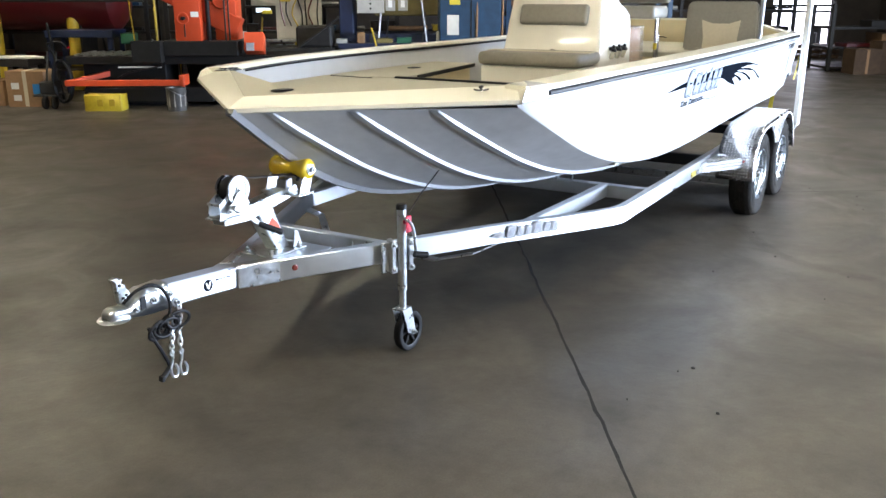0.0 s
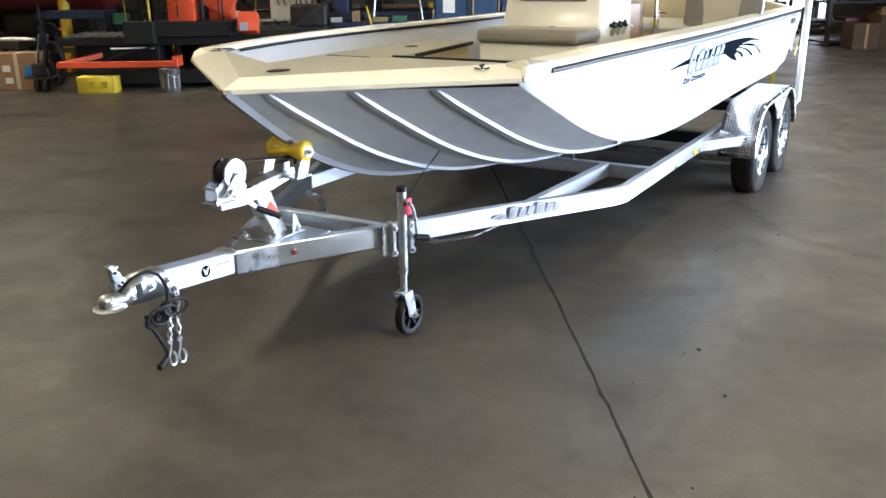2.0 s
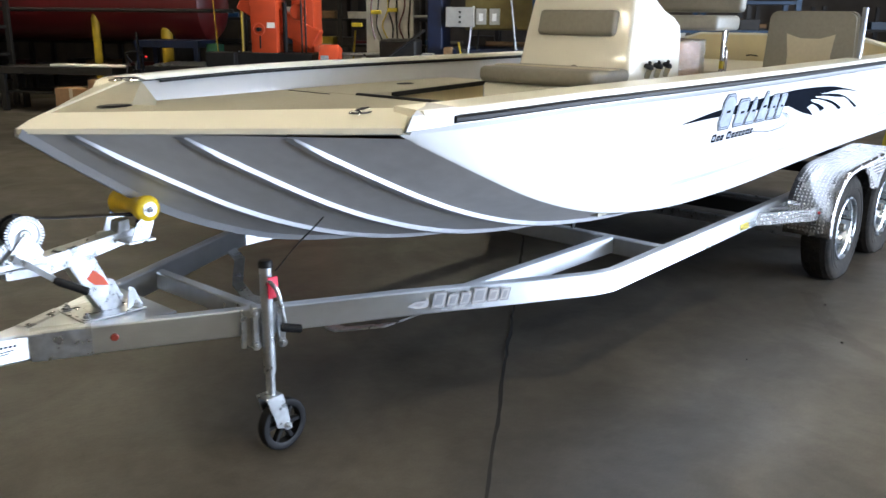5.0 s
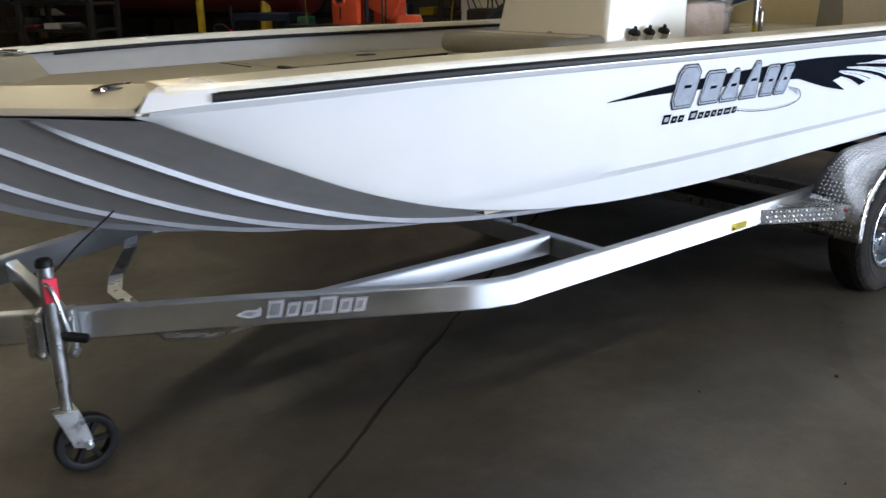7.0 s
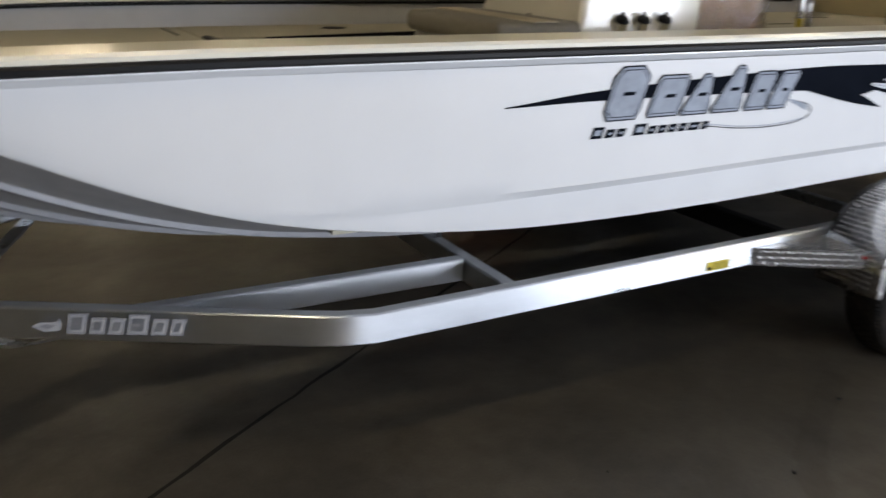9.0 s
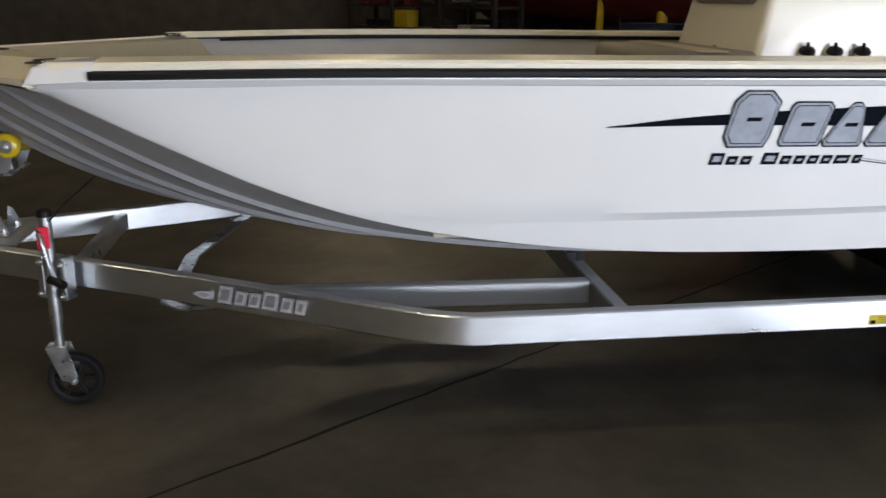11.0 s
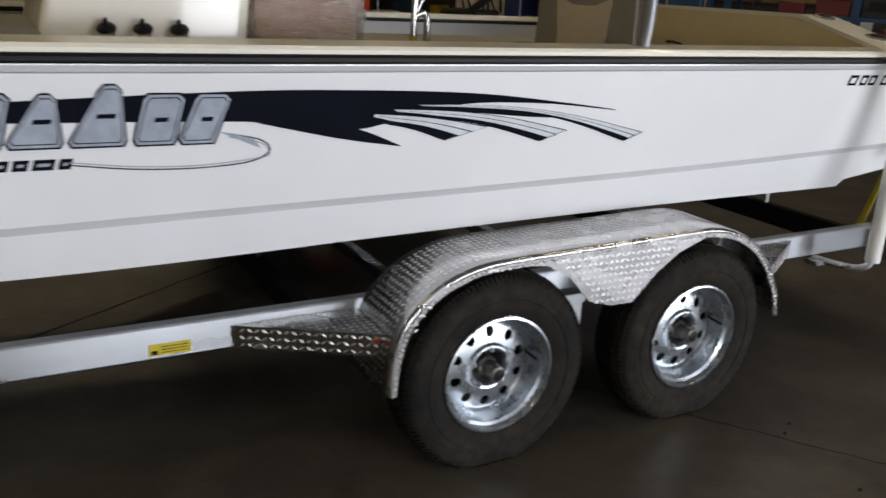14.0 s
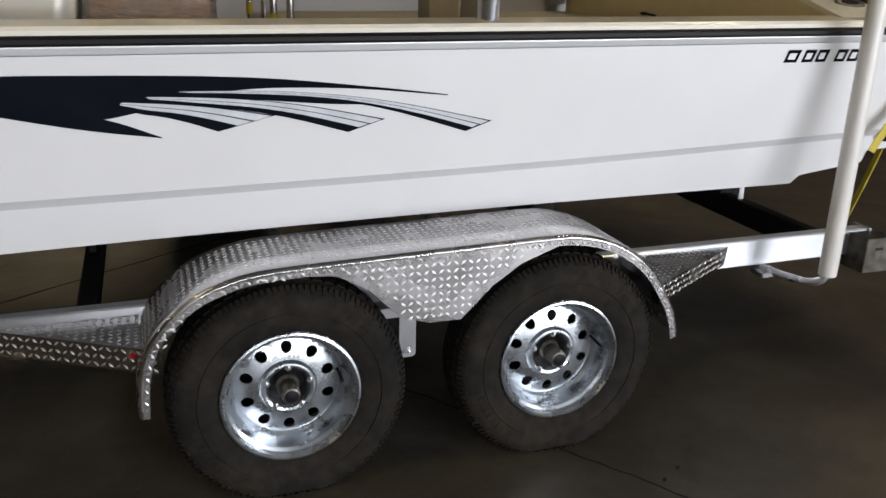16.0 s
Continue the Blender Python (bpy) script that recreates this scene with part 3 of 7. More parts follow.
    # low pod that carries on behind the raked stern
    pod = prism_bm([(7.80, 0.85), (7.82, 0.848), (8.45, 0.885), (8.5, 0.9), (8.5, 0.985), (7.84, 0.958)], 2.08, Matrix.Translation((0, 1.04, 0)) @ Matrix.Rotation(radians(90), 4, "X"), bevel=0.008)
    part("stern_pod", pod, "white_paint", b, "white low pod behind the stern", 30)
    # fittings
    part("side_drain", turned_bm([(0.0, 0.008), (0.014, 0.008), (0.02, 0.003), (0.021, 0.0)], 20, frame_along((7.9, -1.148, 1.252), (7.9, -2, 1.252))), "black_rubber", b, "black drain fitting")
    for x, y, z in ((7.9, -0.93, 1.391), (7.87, -0.66, 1.463), (7.87, 0.52, 1.472)):
        m = Matrix.Translation((x, y, z)) @ Matrix.Rotation(radians(15 if y < -0.64 else 0), 4, "X") @ Matrix.Diagonal((1.5, 1, 1, 1))
        h = part("rod_holder", turned_bm([(0.024, 0.006), (0.036, 0.008), (0.042, 0.003), (0.042, 0.0)], 24, m), "greasy_metal", b, "flush rod holder", 40)
        part("holder_cap", turned_bm([(0.0, 0.012), (0.022, 0.011), (0.026, 0.006)], 20, m), "black_rubber", h, "black rubber cap", 40)
    part("stern_latch", sweep_bm(curve_pts([(7.75, 0.12, 1.275), (7.72, 0.125, 1.281), (7.715, 0.164, 1.285), (7.72, 0.205, 1.281), (7.75, 0.21, 1.275)], 5), 0.005, 8), "black_rubber", b, "black pull on the stern wall")
    for x, y, z in ((2.05, -0.79, 1.297), (2.13, 0.86, 1.305)):
        part("cleat", cleat_bm(Matrix.Translation((x, y, z)) @ Matrix.Rotation(radians(25 if y < 0 else -25), 4, "Z")), "chrome", b, "folding chrome mooring cleat")
    for x, y, z in ((1.6, 0.0, 1.2885), (3.95, 0.82, 1.194)):
        part("hatch_pull", turned_bm([(0.0, 0.006), (0.03, 0.006), (0.045, 0.004), (0.05, 0.0)], 24, Matrix.Translation((x, y, z)) @ Matrix.Diagonal((1.3, 0.9, 1, 1))), "black_rubber", b, "round black hatch pull")
    part("hatch_gap", box_bm(3.148, 3.156, 0.62, 0.96, 1.19, 1.1955), "black_rubber", b)
    for x0, x1, y in ((2.6, 2.8, -0.3), (2.95, 3.15, -0.62)):
        part("hatch_gap", box_bm(x0, x1, y - 0.004, y + 0.004, 1.19, 1.195), "black_rubber", b)
    part("side_box", prism_bm([(3.22, 1.03), (3.22, 0.52), (3.5, 0.52), (4.57, 0.7), (4.57, 1.03)], 0.35, Matrix.Translation((0, 0, 0.82))), "liner", b, "cream locker along the inner side")
    part("side_box_lid", prism_bm([(3.229, 1.03), (3.229, 0.5), (3.5, 0.5), (4.59, 0.68), (4.59, 1.03)], 0.02, Matrix.Translation((0, 0, 1.173))), "deck", b, "grey-beige locker lid level with the deck", 20)
    part("lid_edge", prism_bm([(3.50, 0.497), (3.50, 0.487), (4.6, 0.667), (4.6, 1.03), (4.592, 1.03), (4.592, 0.676)], 0.026, Matrix.Translation((0, 0, 1.165))), "black_rubber", b, "black edging of the lid", 20)
    for x0, x1, y in ((6.95, 7.25, 0.55), (6.3, 6.5, 0.2)):
        part("hatch_gap", box_bm(x0, x1, y - 0.004, y + 0.004, 1.233, 1.238), "black_rubber", b)
    part("drain_pipe", rod_bm((7.96, -0.98, 1.22), (8.06, -0.98, 1.22), 0.012, seg=12), "black_rubber", b)
    return b


def corner_cap(side):
    """The folded white piece between bow band and gunwale."""
    rows = []
    for k in range(8):
        t = k / 7
        x = 2.03 + 0.2 * t
        gy, gz = gun_y(x), gun_z(x)
        ins = 0.135 * (0.3 + 0.7 * t)
        lo = (1 - t) * 1.252 + t * (gz - 0.05)
        rows.append([(x, side * (gy - 0.006), lo - 0.004), (x, side * (gy + 0.006), lo), (x + 0.03 * (1 - t), side * (gy + 0.006), gz - 0.012), (x + 0.06 * (1 - t), side * (gy - 0.006), gz + 0.003), (x + 0.14 * (1 - t), side * (gy - ins), gz + 0.01), (x + 0.14 * (1 - t), side * (gy - ins), gz - 0.01)])
    bm = skin_bm(rows, closed=True)
    bm.faces.new(bm.verts[:6])
    bm.faces.new(bm.verts[-6:])
    bmesh.ops.recalc_face_normals(bm, faces=bm.faces)
    return bm


def corner_fill(side):
    """The small piece that closes the bow band against the gunwale."""
    pts = [(2.16, 0.9, 1.312), (2.19, 0.962, 1.323), (2.095, 0.998, 1.316), (2.055, 1.006, 1.302), (2.022, 1.004, 1.25), (2.07, 0.965, 1.274)]
    bm = bmesh.new()
    top = [bm.verts.new((x, side * y, z - 0.003)) for x, y, z in pts]
    low = [bm.verts.new((x + 0.02, side * (y - 0.02), z - 0.012)) for x, y, z in pts]
    mid = bm.verts.new((2.105, side * 0.965, 1.301))
    for i in range(6):
        j = (i + 1) % 6
        bm.faces.new((top[i], top[j], mid))
        bm.faces.new((top[i], low[i], low[j], top[j]))
    bmesh.ops.recalc_face_normals(bm, faces=bm.faces)
    return bm


def cleat_bm(m):
    """A folding cleat: a polished oval pan, two posts and a flat bar with rounded horns."""
    oval = Matrix.Diagonal((1.9, 0.9, 1, 1))
    bm = turned_bm([(0.0, 0.002), (0.03, 0.002), (0.036, 0.005), (0.041, 0.004), (0.043, 0.0)], 32, oval)
    for s in (-1, 1):
        rod_bm((s * 0.022, 0, 0.002), (s * 0.022, 0, 0.008), 0.007, seg=10, bm=bm)
    turned_bm([(0.0, 0.006), (0.014, 0.007), (0.017, 0.010), (0.013, 0.013), (0.0, 0.014)], 24, Matrix.Diagonal((3.6, 0.75, 1, 1)), bm)
    bmesh.ops.transform(bm, matrix=m, verts=bm.verts)
    return bm


BOAT = boat()


def side_place(x, z, lift=0.0, side=-1):
    """A place on the painted side by x and z."""
    zc, zg = smooth_at(min(x, 7.65), CHINE_Z), gun_z(x) - 0.072
    v = min(1, max(0, (z - zc) / (zg - zc)))
    x0, x1 = 2.07 - 0.05 * v, interp(v, (0, 0.11, 0.13, 1), (7.65, 7.70, 7.95, 8.04))
    p = side_pt((x - x0) / (x1 - x0), v, side)
    return Vector((x, p.y + side * lift, z))


def on_side(outline, lift):
    """A flat film with the given outline (x, z), laid on the painted side."""
    bm = bmesh.new()
    f = bm.faces.new([bm.verts.new((x, 0, z)) for x, z in outline])
    bmesh.ops.triangulate(bm, faces=[f])
    for _ in range(5):
        long = [e for e in bm.edges if e.calc_length() > 0.12]
        if not long:
            break
        bmesh.ops.subdivide_edges(bm, edges=long, cuts=1)
        bmesh.ops.triangulate(bm, faces=bm.faces[:])
    for v in bm.verts:
        v.co = side_place(v.co.x, v.co.z, lift)
    bmesh.ops.recalc_face_normals(bm, faces=bm.faces)
    if bm.faces and sum(f.normal.y for f in bm.faces) > 0:
        bmesh.ops.reverse_faces(bm, faces=bm.faces[:])
    return bm


def band(top, low, n=10):
    """An outline from two lists of (x, z), smoothed."""
    a = [(p.x, p.y) for p in curve_pts([(x, z, 0) for x, z in top], n)]
    b = [(p.x, p.y) for p in curve_pts([(x, z, 0) for x, z in low], n)]
    return a + b[::-1]


def slanted(x0, x1, z0, z1, lean, cut=0.0):
    return [(x0, z0), (x1, z0), (x1 + lean, z1), (x0 + lean + cut, z1)]


def decals():
    """The film on the boat's side: a black streak, a row of slanted silver blocks and a fin."""
    d = thing("side_decal", "black and silver vinyl decal on the white hull side", "decal")
    part("streak", on_side(band([(3.70, 1.142), (4.1, 1.182), (4.9, 1.215), (5.3, 1.216), (5.7, 1.202), (6.02, 1.17), (6.262, 1.14)],
                                [(3.70, 1.139), (4.1, 1.146), (4.9, 1.135), (5.12, 1.118), (5.28, 1.098), (5.42, 1.12), (5.65, 1.168), (5.95, 1.166), (6.262, 1.137)]), 0.002), "decal_black", d, "black streak")
    part("barb", on_side(band([(5.18, 1.125), (5.32, 1.098), (5.452, 1.046)], [(5.0, 1.13), (5.25, 1.075), (5.452, 1.043)], 5), 0.0026), "decal_black", d)
    # fin: three feathers, each with two pale stripes and a black lower edge
    feathers = (((5.50, 1.169), (6.395, 1.054), 0.034, (5.60, 1.157), (6.335, 1.032), 0.034),
                ((5.42, 1.157), (6.06, 1.072), 0.02, (5.45, 1.138), (5.98, 1.046), 0.02),
                ((5.36, 1.144), (5.745, 1.094), 0.008, (5.34, 1.123), (5.63, 1.064), 0.012))
    for k, (a0, a1, ab, b0, b1, bb) in enumerate(feathers):
        def edge(f, grow=0.0):
            pts = []
            for i in range(11):
                t = i / 10 * (1 + grow)
                top = (a0[0] + (a1[0] - a0[0]) * t, a0[1] + (a1[1] - a0[1]) * t + ab * math.sin(math.pi * min(1, t)))
                low = (b0[0] + (b1[0] - b0[0]) * t, b0[1] + (b1[1] - b0[1]) * t + bb * math.sin(math.pi * min(1, t)))
                g = f * min(1, 0.4 + t / 0.4)
                pts.append((top[0] + (low[0] - top[0]) * g, top[1] + (low[1] - top[1]) * g))
            return pts
        for f0, f1, grow, mat, lift, label in ((-0.07, 1.28, 0.012, "decal_black", 0.0024, "black edged fin feather"), (0.0, 0.4, 0.004, "decal_pale", 0.003, "pale stripe"), (0.46, 0.8, 0.0, "decal_pale", 0.003, "pale stripe")):
            part("fin_feather", on_side(edge(f0, grow) + edge(f1, grow)[::-1], lift + 0.0002 * k), mat, d, label)
    for (_, _, _, b0, b1, bb), (a0, a1, ab, _, _, _) in zip(feathers, feathers[1:]):
        upper, lower = [], []
        for i in range(13):
            x = a0[0] + (a1[0] - a0[0]) * i / 12
            t, q = max(0.0, (x - b0[0]) / (b1[0] - b0[0])), i / 12
            upper.append((x, b0[1] + (b1[1] - b0[1]) * t + bb * math.sin(math.pi * t) + 0.006))
            gap = max(0.001, upper[-1][1] - a0[1] - (a1[1] - a0[1]) * q - ab * math.sin(math.pi * q))
            lower.append((x, upper[-1][1] - max(0.001, gap * (1 - q ** 3))))
        part("fin_shadow", on_side(upper + lower[::-1], 0.0022), "decal_black", d)
    blocks = [(4.072, 4.205, 1.085, 1.244, 0.02, 0.03), (4.25, 4.375, 1.087, 1.21, 0.025, 0.012), (4.395, 4.51, 1.085, 1.208, 0.03, 0.012), (4.535, 4.66, 1.084, 1.23, 0.035, 0.012), (4.69, 4.785, 1.083, 1.206, 0.025, 0.012), (4.805, 4.89, 1.082, 1.205, 0.04, 0.012)]
    for k, (x0, x1, z0, z1, lean, ch) in enumerate(blocks):
        def cut(g):
            a, c, e, f, h = x0 + g, x1 - g, z0 + g, z1 - g, max(0.004, ch - g * 0.4)
            top = 0.3 * (c - a) if k in (2, 3) else 0.0
            return [(a + h * 0.5, e), (c - h * 0.5, e), (c, e + h), (c + lean - top, f - h), (c + lean - top - h, f), (a + lean + top + h, f), (a + lean + top, f - h), (a, e + h)]
        part("block", on_side(cut(-0.009), 0.0035), "decal_black", d, "dark edged slanted block")
        part("block", on_side(cut(-0.004), 0.0042), "decal_silver", d)
        part("block", on_side(cut(0.003), 0.0049), "decal_black", d)
        part("block", on_side(cut(0.006), 0.0056), "decal_silver", d, "silver slanted block")
        zm, w = (z0 + z1) / 2, x1 - x0
        part("block", on_side(slanted(x0 + w * 0.34 + lean * 0.5, x0 + w * 0.7 + lean * 0.5, zm - 0.006, zm + 0.006, 0.004), 0.0063), "decal_black", d)
    for k, (x0, x1) in enumerate(((4.03, 4.075), (4.085, 4.12), (4.13, 4.165), (4.2, 4.25), (4.26, 4.295), (4.305, 4.34), (4.35, 4.385), (4.395, 4.43), (4.44, 4.49), (4.5, 4.53))):
        h = 0.038 if k in (0, 3) else 0.028
        part("bar", on_side(slanted(x0, x1, 1.022, 1.022 + h, 0.008), 0.002), "decal_black", d, "short dark bar under the blocks")
        part("bar", on_side(slanted(x0 + 0.012, x1 - 0.008, 1.032, 1.012 + h, 0.004), 0.0028), "decal_silver", d)
    hook = [(4.53, 1.032), (4.68, 1.014), (4.84, 1.008), (4.985, 1.018), (5.045, 1.046), (5.02, 1.08), (4.93, 1.1)]
    for off, w, film in ((0.0, 0.0018, "decal_black"), (0.014, 0.0016, "decal_silver")):
        pts = curve_pts([(x, z + off * (0.5 if k < 4 else -0.6), 0) for k, (x, z) in enumerate(hook)], 8)
        rows = []
        for a, c in zip(pts, pts[1:] + [2 * pts[-1] - pts[-2]]):
            t = (c - a).normalized()
            rows.append([side_place(a.x - t.y * w, a.y + t.x * w, 0.002), side_place(a.x + t.y * w, a.y - t.x * w, 0.002)])
        part("hook_line", skin_bm(rows), film, d)
    part("hook_barb", on_side([(4.9, 1.108), (4.95, 1.1), (5.02, 1.056), (5.0, 1.085)], 0.0022), "decal_silver", d)
    for x0, x1 in ((7.448, 7.5), (7.52, 7.565), (7.575, 7.62), (7.655, 7.7), (7.71, 7.755), (7.765, 7.81)):
        part("bar", on_side(slanted(x0, x1, 1.212, 1.254, 0.012), 0.002), "decal_black", d, "short dark bar near the stern")
        part("bar", on_side(slanted(x0 + 0.012, x1 - 0.01, 1.222, 1.243, 0.006), 0.0028), "white_paint", d)
    return d


decals()

# ---- trailer ----
RAIL_Y = 1.066


def beam_bm(pts, w, h):
    rows = []
    r = min(w, h) * 0.1
    n = len(pts)
    for i, p in enumerate(pts):
        c = Vector(p)
        d1 = (c - Vector(pts[i - 1])).normalized() if i else (Vector(pts[1]) - c).normalized()
        d2 = (Vector(pts[i + 1]) - c).normalized() if i < n - 1 else d1
        t = (d1 + d2).normalized()
        side = Vector((-t.y, t.x, 0))
        side = side.normalized() if side.length > 1e-6 else Vector((0, 1, 0))
        up = t.cross(side)
        if up.z < 0:
            up = -up
        k = 1 / max(0.3, t.dot(d2))
        a, b = w / 2, h / 2
        prof = [(-a, -b + r), (-a + r, -b), (a - r, -b), (a, -b + r), (a, b - r), (a - r, b), (-a + r, b), (-a, b - r)]
        rows.append([c + side * y * k + up * z for y, z in prof])
    bm = skin_bm(rows, closed=True)
    bm.faces.new(bm.verts[:8])
    bm.faces.new(bm.verts[-8:])
    bmesh.ops.recalc_face_normals(bm, faces=bm.faces)
    return bm


def bolt_bm(p, q, r=0.012, bm=None):
    """A hexagon bolt head from p towards q."""
    p, q = Vector(p), Vector(q)
    d = (q - p).normalized()
    bm = rod_bm(p, p + d * 0.004, r * 1.6, seg=14, bm=bm)
    rod_bm(p + d * 0.004, p + d * (0.004 + r * 0.9), r, seg=6, bm=bm)
    return rod_bm(p + d * 0.004, p + d * (0.004 + r * 1.7), r * 0.5, seg=8, bm=bm)


def lozenges(place, nu, nv, du, dv, lu, wu, h):
    """Raised bars in two crossing ways on a surface; place(a, b) gives a point and its normal."""
    verts, faces = [], []
    for i in range(nu):
        for j in range(nv):
            a, b = (i + 0.5) * du, (j + 0.5) * dv
            turn = 0.7 if (i + j) % 2 else -0.7
            base = len(verts)
            ends = []
            for s, (x, y) in enumerate(((-lu, 0), (0, -wu), (lu, 0), (0, wu))):
                ca, cb = a + x * math.cos(turn) - y * math.sin(turn), b + x * math.sin(turn) + y * math.cos(turn)
                got = place(ca, cb)
                if got is None:
                    ends = None
                    break
                ends.append(got)
            if not ends:
                continue
            mid = place(a, b)
            for p, nn in ends:
                verts.append(p + nn * 0.0004)
            for s in (-0.55, 0.55):
                got = place(a + s * lu * math.cos(turn), b + s * lu * math.sin(turn)) or mid
                verts.append(got[0] + got[1] * h)
            k = base
            faces += [(k, k + 1, k + 4), (k + 1, k + 5, k + 4), (k + 1, k + 2, k + 5), (k + 2, k + 3, k + 5), (k + 3, k + 4, k + 5), (k + 3, k, k + 4)]
    me = bpy.data.meshes.new("tmp")
    me.from_pydata([tuple(v) for v in verts], [], faces)
    bm = bmesh.new()
    bm.from_mesh(me)
    bpy.data.meshes.remove(me)
    bmesh.ops.recalc_face_normals(bm, faces=bm.faces)
    return bm


WHEEL_X, WHEEL_Z = (5.744, 6.594), 0.317
ARCH = []
_f = [(5.325, 0.33), (5.335, 0.44), (5.365, 0.54), (5.42, 0.61), (5.49, 0.665), (5.57, 0.70), (5.66, 0.72), (5.8, 0.728), (6.15, 0.738), (6.5, 0.748), (6.62, 0.745), (6.72, 0.72), (6.81, 0.675), (6.89, 0.605), (6.95, 0.52), (6.99, 0.44), (7.01, 0.365)]
ARCH = [(p.x, p.y) for p in curve_pts([(x, z, 0) for x, z in _f], 4)]


def fender(parent, side):
    """A tandem fender of bright tread plate: a bent top sheet and a flat outer skirt."""
    yo, yi = 1.375, 1.09
    lens, ups = [0.0], []
    for (a, b), (c, d) in zip(ARCH, ARCH[1:]):
        lens.append(lens[-1] + math.hypot(c - a, d - b))
    for k in range(len(ARCH)):
        a, b = ARCH[max(0, k - 1)], ARCH[min(len(ARCH) - 1, k + 1)]
        ups.append(Vector((a[1] - b[1], b[0] - a[0])).normalized())
    # the top sheet turns down over a soft bend of 16 mm
    bend = [(0.016 * math.sin(radians(q)), 0.016 * (1 - math.cos(radians(q)))) for q in (0, 18, 36, 54, 72, 90)]
    rows = []
    for (x, z), u in zip(ARCH, ups):
        rows.append([(x, side * yi, z), (x, side * (yo - 0.06), z)] + [(x - u.x * d, side * (yo - 0.016 + o), z - u.y * d) for o, d in bend])
    f = part("fender", skin_bm(rows), "tread_plate", parent, "bright tread-plate tandem fender", 40)
    sol = f.modifiers.new("sheet", "SOLIDIFY")
    sol.thickness = 0.004
    # outer skirt: between the top line and the two wheel arches
    def lower(x):
        if x < 5.34 or x > 7.0:
            return None
        z = []
        for c in WHEEL_X:
            d = abs(x - c)
            z.append(0.335 + math.sqrt(max(0, 0.375 ** 2 - d * d)) if d < 0.375 else 0.32)
        return max(z)
    def top(x):
        return interp(x, [a for a, _ in ARCH], [b for _, b in ARCH])
    rows = []
    for k, (x, z) in enumerate(ARCH):
        u = ups[k]
        xi, zi = x - u.x * 0.034, z - u.y * 0.034
        if 5.78 < x < 6.54:
            xi, zi = x, min(zi, max(lower(x), 0.515))
        rows.append([(x - u.x * 0.016, side * yo, z - u.y * 0.016), (xi, side * yo, zi)])
    sk = part("skirt", skin_bm(rows), "tread_plate", f, "flat tread-plate skirt", 0)
    sk.modifiers.new("sheet", "SOLIDIFY").thickness = 0.004
    # raised pattern on the top and the skirt
    def on_top(a, b):
        if not 0.01 < a < lens[-1] - 0.01 or not 0.012 < b < yo - yi - 0.022:
            return None
        x, z = interp(a, lens, [p[0] for p in ARCH]), interp(a, lens, [p[1] for p in ARCH])
        x2, z2 = interp(a + 0.005, lens, [p[0] for p in ARCH]), interp(a + 0.005, lens, [p[1] for p in ARCH])
        n = Vector((-(z2 - z), 0, x2 - x)).normalized()
        return Vector((x, side * (yi + b), z)), n
    du = 0.0225
    pat = lozenges(on_top, int(lens[-1] / du), int((yo - yi) / du), du, du, 0.0094, 0.0038, 0.001)
    tagged(part("raised_pattern", pat, "tread_bar", f, "raised tread pattern"), kind="stuff")
    def on_skirt(a, b):
        x, z = 5.334 + a, 0.30 + b
        if not 5.40 < x < 6.95:
            return None
        zt = top(x) - 0.02
        zl = min(zt - 0.03, max(lower(x) or 0.3, 0.515)) + 0.012
        return (Vector((x, side * (yo + 0.001), z)), Vector((0, side, 0))) if zl < z < zt else None
    pat = lozenges(on_skirt, int(1.67 / du), int(0.45 / du), du, du, 0.0094, 0.0038, 0.001)
    tagged(part("raised_pattern", pat, "tread_bar", f, "raised tread pattern"), kind="stuff")
    def on_lip(a, b):
        if not 0.01 < a < lens[-1] - 0.01 or not 0.016 < b < 0.034:
            return None
        x, z = interp(a, lens, [p[0] for p in ARCH]), interp(a, lens, [p[1] for p in ARCH])
        x2, z2 = interp(a + 0.005, lens, [p[0] for p in ARCH]), interp(a + 0.005, lens, [p[1] for p in ARCH])
        d = math.hypot(x2 - x, z2 - z) or 1
        return Vector((x + (z2 - z) / d * b, side * (yo + 0.001), z - (x2 - x) / d * b)), Vector((0, side, 0))
    tagged(part("raised_pattern", lozenges(lambda a, b: on_lip(a, b + 0.014), int(lens[-1] / 0.0185), 1, 0.0185, 0.022, 0.01, 0.004, 0.0018), "tread_bar", f, "raised tread pattern"), kind="stuff")
    return f


